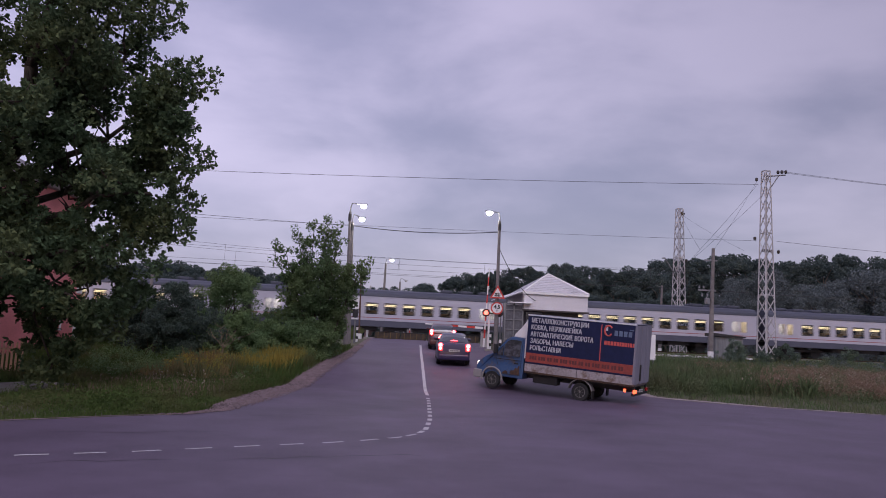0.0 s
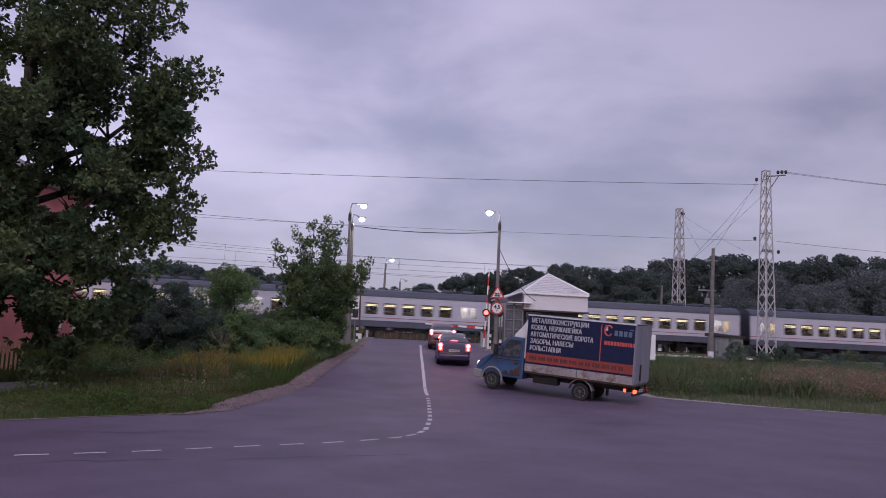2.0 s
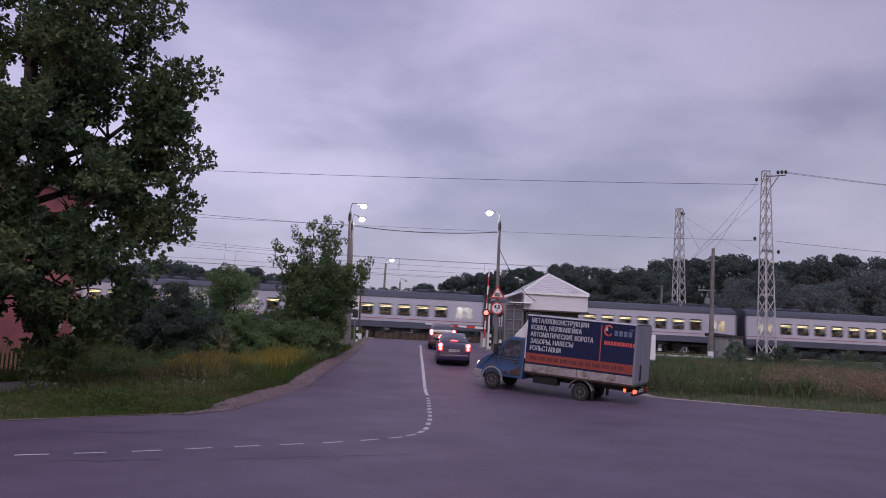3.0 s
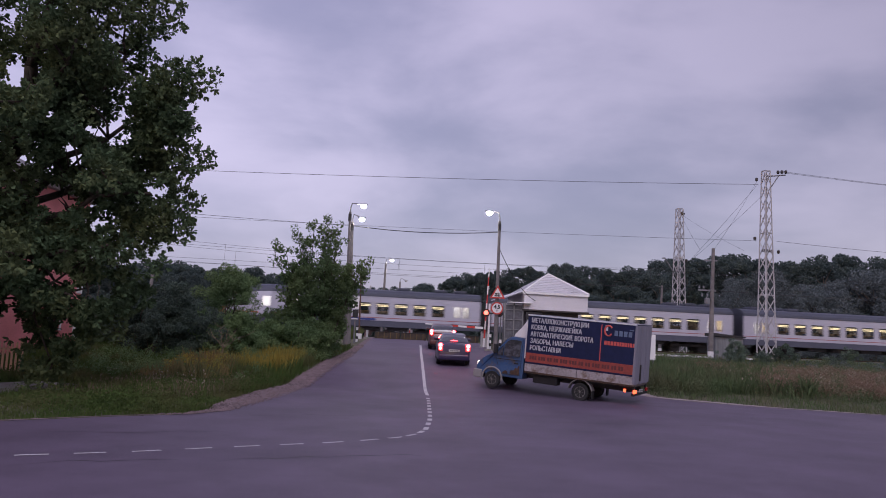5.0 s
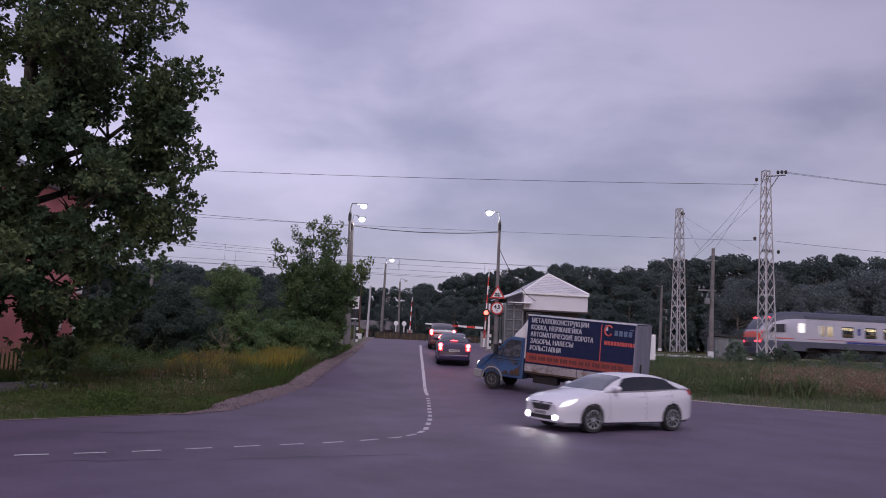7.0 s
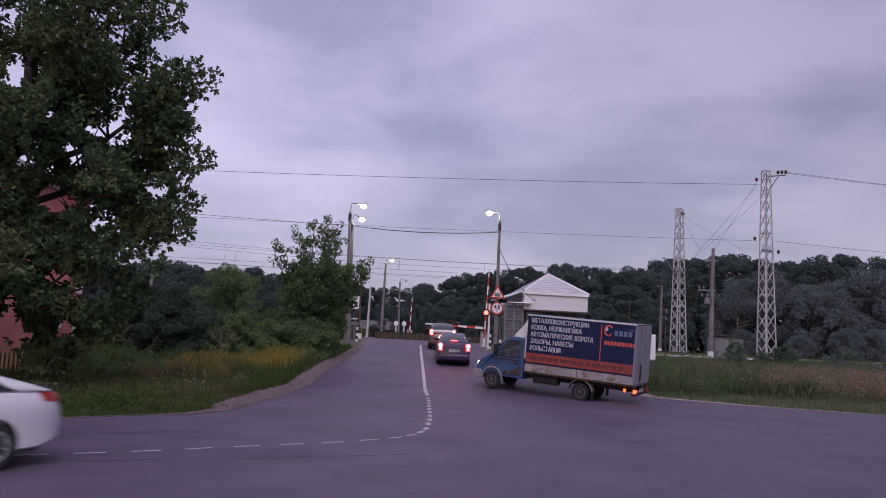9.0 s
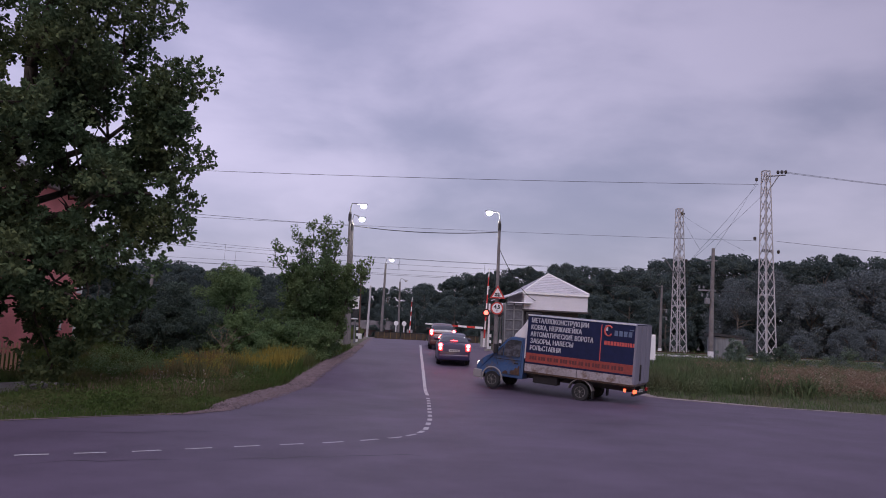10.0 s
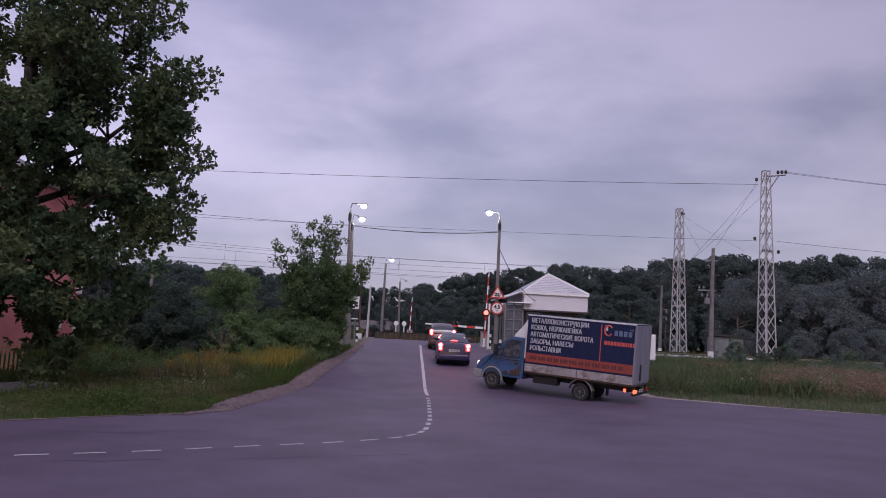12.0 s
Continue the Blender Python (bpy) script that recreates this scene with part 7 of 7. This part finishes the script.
for _x in (1.30, -1.28):
    for _y in (0.70, -0.70):
        wheel(RED_CAR, _x, _y, 0.31, 0.20, 6, STEEL_WHEEL)


# ---- the box truck ----
CAB_BLUE = mat("truck_blue", (0.038, 0.088, 0.205), rough=0.5, var=0.18, fine=10, coarse=1.6, second=(0.11, 0.085, 0.07), at=0.62, soft=0.08)
TARP_NAVY = mat("navy_tarpaulin", (0.011, 0.016, 0.056), spec=0.25, rough=0.7, var=0.2, fine=5, coarse=0.9, bump=0.15, dist=0.02)
TARP_ORANGE = mat("orange_band", (0.29, 0.050, 0.036), rough=0.7, var=0.25, fine=12, coarse=2.2, second=(0.22, 0.045, 0.04), at=0.56)
TARP_GREY = mat("grey_tarpaulin", (0.185, 0.18, 0.225), rough=0.7, var=0.12, fine=5, coarse=1.5, bump=0.2, dist=0.03, streak=True)
BOARD_GREY = mat("dirty_side_board", (0.32, 0.285, 0.295), rough=0.75, var=0.25, fine=14, coarse=1.6, second=(0.17, 0.12, 0.10), at=0.56, soft=0.08)
# grey base stands in for reflections and the see-through cab, broken by darker patches
CAB_GLASS = mat("grey_reflection_cab_glass", (0.085, 0.085, 0.105), rough=0.12, var=0.5, fine=4, coarse=2.5, spec=0.6, second=(0.03, 0.03, 0.035), at=0.5, soft=0.08)
LETTER = mat("white_lettering", (0.56, 0.56, 0.61), rough=0.55, var=0.06)
BAR_RED = mat("red_lettering", (0.50, 0.085, 0.075), rough=0.55, var=0.08)
BAR_BLUE = mat("slate_lettering", (0.10, 0.14, 0.22), rough=0.55)
BAR_DARK = mat("dark_lettering", (0.11, 0.026, 0.026), rough=0.6)
FENDER = mat("grey_plastic", (0.24, 0.225, 0.225), rough=0.6, var=0.15)


def truck():
    m = Matrix.Translation((6.0, 30.2, 0.04)) @ Matrix.Rotation(radians(150.34), 4, "Z") @ Matrix.Rotation(radians(-3.59), 4, "Y") @ Matrix.Rotation(radians(-1.8), 4, "X")
    root = empty("box_truck", m, "small blue-cabbed truck with a navy lettered tarpaulin box", "truck")
    W = 1.08
    # cab
    out = [(2.45, 0.50), (2.45, 2.08), (2.50, 2.13), (3.10, 2.14), (3.24, 2.07), (3.78, 1.44), (4.08, 1.30), (4.38, 1.10), (4.53, 0.94), (4.59, 0.72), (4.59, 0.52)]
    cab = prism(out, -0.97, 0.97, 0.035)
    for v in cab.verts:
        if v.co.z > 1.3:
            v.co.y *= 1 - 0.10 * min(1, (v.co.z - 1.3) / 0.8)
        if v.co.x > 3.9:
            v.co.y *= 1 - 0.14 * ((v.co.x - 3.9) / 0.76) ** 2
    body = part("cab", cab, CAB_BLUE, root, "faded blue cab with rust", smooth=False)
    cut_arches(body, (3.80,), 0.43, 0.97, 0.34)
    body.data.materials.clear()
    body.data.materials.append(CAB_BLUE)
    tilt = lambda z: 0.97 * (1 - 0.10 * min(1, max(0, z - 1.3) / 0.8))
    for s in (1, -1):
        def flat(pts, off, mt, name, label="", th=0.012):
            bm = bmesh.new()
            a = [bm.verts.new((x, s * (tilt(z) + off), z)) for x, z in pts]
            b = [bm.verts.new((x, s * (tilt(z) + off - th), z)) for x, z in pts]
            bm.faces.new(a)
            bm.faces.new(b[::-1])
            for k in range(len(pts)):
                bm.faces.new((a[k], b[k], b[(k + 1) % len(pts)], a[(k + 1) % len(pts)]))
            bmesh.ops.recalc_face_normals(bm, faces=bm.faces)
            return part(name, bm, mt, root, label)
        flat([(2.62, 1.36), (2.62, 2.02), (3.08, 2.03), (3.22, 1.95), (3.34, 1.80), (3.34, 1.36)], 0.006, CAB_GLASS, "door_window", "dark door window")
        flat([(3.38, 1.36), (3.38, 1.76), (3.62, 1.44), (3.66, 1.36)], 0.006, CAB_GLASS, "quarter_window", "dark quarter window")
        for pts in ([(2.56, 0.62), (2.575, 0.62), (2.575, 2.06), (2.56, 2.06)], [(3.55, 0.95), (3.565, 0.95), (3.70, 1.34), (3.685, 1.34)], [(2.56, 0.62), (3.40, 0.62), (3.40, 0.635), (2.56, 0.635)]):
            flat(pts, 0.004, CAR_SEAM, "door_gap", th=0.004)
        flat([(2.58, 1.20), (3.72, 1.20), (3.74, 1.23), (2.58, 1.23)], 0.012, BLACK, "trim_strip", "black trim strip")
        flat([(2.60, 0.64), (2.60, 1.02), (2.66, 1.00), (2.70, 0.90), (2.78, 0.94), (2.84, 0.82), (2.98, 0.80), (3.02, 0.70), (2.97, 0.64)], 0.003, RUST, "rust_patch", "brown rust patch", th=0.003)
        flat([(3.10, 0.64), (3.12, 0.74), (3.22, 0.78), (3.33, 0.70), (3.36, 0.64)], 0.003, RUST, "rust_patch", "brown rust patch", th=0.003)
        flat([(2.66, 1.07), (2.84, 1.07), (2.84, 1.12), (2.66, 1.12)], 0.02, BLACK, "door_handle")
        mir = boxes((3.62, 3.74, s * 1.02 - 0.13, s * 1.02 + 0.13, 1.42, 1.80), bev=0.03)
        part("mirror", mir, BLACK, root, "black door mirror")
        # wheel arch lips of grey plastic
        arc = [(3.80 + 0.44 * math.cos(a), s * 0.965, 0.40 + 0.44 * math.sin(a)) for a in np.linspace(-0.25, math.pi + 0.15, 13)]
        part("arch_lip", tube(arc, 0.035, 6), FENDER, root, "grey wheel arch")
        hl = boxes((4.34, 4.55, min(s * 0.62, s * 0.88), max(s * 0.62, s * 0.88), 0.80, 1.02), bev=0.05)
        part("headlight", hl, glow("truck_headlamp", (1.0, 0.9, 0.75), 3.5) if s > 0 else bpy.data.materials["truck_headlamp"], root, "dimly lit headlight", smooth=True)
    ws = [(3.28, 2.03, 0.80), (3.78, 1.45, 0.88)]
    bm = bmesh.new()
    q = [bm.verts.new((x + 0.02, y, z + 0.015)) for x, z, w in ws for y in (-w, w)]
    bm.faces.new((q[0], q[1], q[3], q[2]))
    part("windscreen", bm, GLASS_DARK, root, "dark windscreen")
    part("bumper", prism([(4.30, 0.34), (4.66, 0.34), (4.69, 0.46), (4.67, 0.68), (4.30, 0.68)], -0.94, 0.94, 0.04), FENDER, root, "grey front bumper")
    part("grille", boxes((4.53, 4.60, -0.50, 0.50, 0.74, 0.98), bev=0.02), CAR_SEAM, root, "black grille")
    # wind deflector on the cab roof
    fair = prism([(2.42, 2.13), (3.02, 2.15), (2.98, 2.26), (2.66, 2.62), (2.46, 2.92), (2.42, 2.92)], -0.80, 0.80, 0.03)
    part("wind_deflector", fair, WHITE_PAINT, root, "white wind deflector", smooth=False)
    part("deflector_side", prism([(2.36, 1.35), (2.44, 1.35), (2.44, 2.9), (2.36, 2.9)], 0.74, 0.96, 0.01), WHITE_PAINT, root)
    # chassis
    for y in (-0.42, 0.42):
        part("chassis_rail", boxes((-1.95, 4.2, y - 0.04, y + 0.04, 0.55, 0.72)), BLACK, root)
    part("fuel_tank", boxes((1.0, 2.05, 0.45, 0.86, 0.42, 0.74), bev=0.06), DARK_STEEL, root, "dark fuel tank")
    part("toolbox", boxes((1.2, 2.1, -0.9, -0.5, 0.45, 0.78), bev=0.03), DARK_STEEL, root)
    part("cross_member", boxes((-1.95, 2.3, -0.95, 0.95, 0.74, 0.80)), BLACK, root)
    part("axle", rod(bmesh.new(), (0, -0.75, 0.34), (0, 0.75, 0.34), 0.07, 0.07, 10), BLACK, root)
    # load bed boards and tarpaulin
    for a, b in ((2.34, 0.17), (0.15, -2.02)):
        for s in (1, -1):
            part("side_board", boxes((b, a, min(s * 1.05, s * 1.085), max(s * 1.05, s * 1.085), 0.87, 1.17), bev=0.008), BOARD_GREY, root, "dirty grey side board")
    part("bed", boxes((-2.02, 2.34, -1.05, 1.05, 0.80, 0.90)), WOOD_OLD, root)
    part("sill_rail", boxes((-2.02, 2.34, 1.03, 1.10, 0.81, 0.868)), RUST, root)
    tarp = bmesh.new()
    box(tarp, -2.02, 2.34, -W, W, 1.17, 3.10, bev=0.03)
    part("tarpaulin", tarp, TARP_NAVY, root, "navy blue tarpaulin cover", smooth=False)
    part("top_edge", boxes((-2.04, 2.35, W - 0.05, W + 0.012, 3.075, 3.125), bev=0.01), LETTER, root, "pale roof edge")
    part("roof_sheet", boxes((-2.04, 2.35, -W, W, 3.10, 3.122)), TARP_GREY, root)
    part("orange_band", boxes((-1.99, 2.32, W, W + 0.006, 1.245, 1.605)), TARP_ORANGE, root, "orange band")
    part("divider", boxes((-0.72, -0.685, W, W + 0.007, 1.61, 3.0)), BAR_RED, root, "red divider line")
    # grey rear curtain in folds, wrapped round the corner
    part("rear_edge", boxes((-2.045, -1.99, W - 0.02, W + 0.010, 0.90, 3.08), bev=0.008), TARP_GREY, root, "grey rear edge")
    for i in range(6):
        y0 = -W + i * 0.36
        part("rear_curtain", boxes((-2.06 - 0.02 * (i % 2), -2.02, y0, y0 + 0.345, 0.88, 3.07), bev=0.015), TARP_GREY, root, "grey rear curtain")
    part("latch", boxes((-2.11, -2.06, 0.30, 0.36, 1.0, 1.6)), DARK_STEEL, root)
    # lettering on the near side, read from front to rear
    face = Matrix(((-1, 0, 0, 0), (0, 0, 1, 0), (0, 1, 0, 0), (0, 0, 0, 1)))
    for i, (line, width) in enumerate((("МЕТАЛЛОКОНСТРУКЦИИ", 2.37), ("КОВКА, НЕРЖАВЕЙКА", 2.11), ("АВТОМАТИЧЕСКИЕ ВОРОТА", 2.60), ("ЗАБОРЫ, НАВЕСЫ", 1.80), ("РОЛЬСТАВНИ", 1.30))):
        t = text_mesh("lettering", line, 0.265, Matrix(), LETTER, root, 0.002)
        fat = bmesh.new()
        for dx in (-0.012, -0.006, 0.0, 0.006, 0.012):
            k = len(fat.verts)
            fat.from_mesh(t.data)
            fat.verts.ensure_lookup_table()
            bmesh.ops.translate(fat, verts=fat.verts[k:], vec=(dx, 0, 0.0004 * (dx > 0) - 0.0004 * (dx < 0)))
        fat.to_mesh(t.data)
        fat.free()
        co = np.array([v.co for v in t.data.vertices])
        w = co[:, 0].max() - co[:, 0].min()
        t.data.transform(Matrix.Diagonal((width / w, 1, 1, 1)))
        t.matrix_basis = Matrix.Translation((2.18, W + 0.009, 2.815 - i * 0.272)) @ face
        t["label"] = "white block lettering"
    # trade mark as plain shapes, address and numbers as bars
    ring = [(-0.98 + 0.15 * math.cos(a), W + 0.008, 2.79 + 0.19 * math.sin(a)) for a in np.linspace(0.6, 2 * math.pi - 0.6, 14)]
    ring = [(-1.96 - p[0], p[1], p[2]) for p in ring]
    part("mark", tube(ring, 0.035, 6), BAR_RED, root, "red crescent mark")
    part("mark", boxes((-0.95, -0.85, W, W + 0.008, 2.78, 2.98)), LETTER, root, "white crescent core")
    for k in range(4):
        part("mark_bar", boxes((-1.34 - k * 0.18, -1.21 - k * 0.18, W, W + 0.007, 2.62, 2.82)), BAR_BLUE, root)
    part("mark_bar", boxes((-1.94, -1.78, W, W + 0.007, 2.86, 2.90)), BAR_BLUE, root)
    x = -0.84
    for wd in (0.10, 0.10, 0.10, 0.10, 0.08, 0.07, 0.10, 0.08, 0.05, 0.09, 0.10):
        part("address_bar", boxes((x - wd, x, W, W + 0.007, 2.25, 2.40)), BAR_RED, root)
        x -= wd + 0.022
    x = 2.15
    for grp in (3, 3, 2, 2, 3, 3, 2, 2, 3, 3, 2, 2):
        for _ in range(grp):
            if x - 0.085 > -1.9:
                part("number_bar", boxes((x - 0.085, x, W + 0.006, W + 0.010, 1.35, 1.50)), BAR_DARK, root)
            x -= 0.105
        x -= 0.06
    # mudguards, lamps
    for s in (1, -1):
        arc = [(0.47 * math.cos(a), s * 0.92, 0.36 + 0.45 * math.sin(a)) for a in np.linspace(0.15, math.pi - 0.15, 11)]
        bm = bmesh.new()
        prev = None
        for p in arc:
            cur = [bm.verts.new((p[0], p[1] - 0.17, p[2])), bm.verts.new((p[0], p[1] + 0.15, p[2])), bm.verts.new((p[0] * 1.04, p[1] + 0.15, p[2] + 0.018)), bm.verts.new((p[0] * 1.04, p[1] - 0.17, p[2] + 0.018))]
            if prev:
                for k in range(4):
                    bm.faces.new((prev[k], prev[(k + 1) % 4], cur[(k + 1) % 4], cur[k]))
            prev = cur
        bmesh.ops.recalc_face_normals(bm, faces=bm.faces)
        part("mudguard", bm, FENDER, root, "grey mudguard")
        part("mud_flap", boxes((-0.50, -0.47, min(s * 0.78, s * 1.06), max(s * 0.78, s * 1.06), 0.14, 0.42)), BLACK, root)
        part("tail_light", boxes((-2.10, -2.02, min(s * 0.72, s * 0.98), max(s * 0.72, s * 0.98), 0.55, 0.68), bev=0.015), AMBER if s > 0 else TAIL_DIM, root, "rear lamp")
        part("lamp_bracket", boxes((-2.04, -1.96, s * 0.85 - 0.03, s * 0.85 + 0.03, 0.60, 0.84)), BLACK, root)
    part("side_lamp", boxes((-1.78, -1.68, 1.0, 1.06, 0.58, 0.70), bev=0.015), AMBER, root, "lit amber side lamp")
    part("rear_bar", boxes((-2.05, -1.95, -0.95, 0.95, 0.45, 0.55)), BLACK, root)
    pl = part("number_plate", boxes((-2.075, -2.06, -0.26, 0.26, 0.56, 0.67)), PLATE_WHITE, root)
    for k in range(5):
        part("plate_bar", boxes((-2.078, -2.075, -0.20 + k * 0.085, -0.15 + k * 0.085, 0.59, 0.64)), PLATE_INK, pl)
    for y in (0.86, -0.86):
        wheel(root, 3.80, y, 0.34, 0.19, 8, STEEL_WHEEL, 0.21)
        wheel(root, 0.0, math.copysign(0.94, y), 0.34, 0.19, 8, STEEL_WHEEL, 0.21)
        wheel(root, 0.0, math.copysign(0.70, y), 0.34, 0.19, 8, STEEL_WHEEL, 0.21)


truck()


# ---- what moves ----
def motions():
    rows = [(0.0, -104.3), (0.5, -93.74), (1.5, -72.4), (2.5, -51.05), (3.0, -40.1), (5.5, 15.0), (6.5, 38.1), (7.2, 54.5), (12.0, 168.0)]
    for i, car in enumerate(TRAIN):
        walk(car, [(t, TRACK_M @ Matrix.Translation((s + 22.05 * (i - 0.5), 0, RAIL_Z))) for t, s in rows])
    way = [(0.0, 54.0, 25.0, 180), (2.0, 39.6, 25.3, 181), (4.0, 25.0, 26.4, 189), (5.0, 17.8, 25.9, 199), (5.5, 14.47, 24.58, 206), (6.0, 11.16, 23.05, 207), (6.5, 7.84, 21.50, 208.5), (7.0, 4.55, 19.92, 210.5),
           (7.2, 3.18, 19.18, 211.5), (8.0, -1.75, 15.55, 219), (8.8, -6.44, 11.24, 229), (9.0, -7.53, 9.97, 230), (10.0, -12.5, 3.9, 231), (12.0, -22.4, -8.4, 231)]
    walk(WHITE_CAR, [(t, pose(x, y, 0.03, 0, 0, a)) for t, x, y, a in way])
    s, cum = 0.0, [(way[0][0], 0.0)]
    for p, q in zip(way, way[1:]):
        s += math.hypot(q[1] - p[1], q[2] - p[2])
        cum.append((q[0], s))
    far = steps(cum)
    for w in WHITE_WHEELS:
        x, y, z = w.location
        walk(w, [(k / 30, Matrix.Translation((x, y, z)) @ Matrix.Rotation(far(k / 30) / 0.325, 4, "Y")) for k in range(361)])


motions()
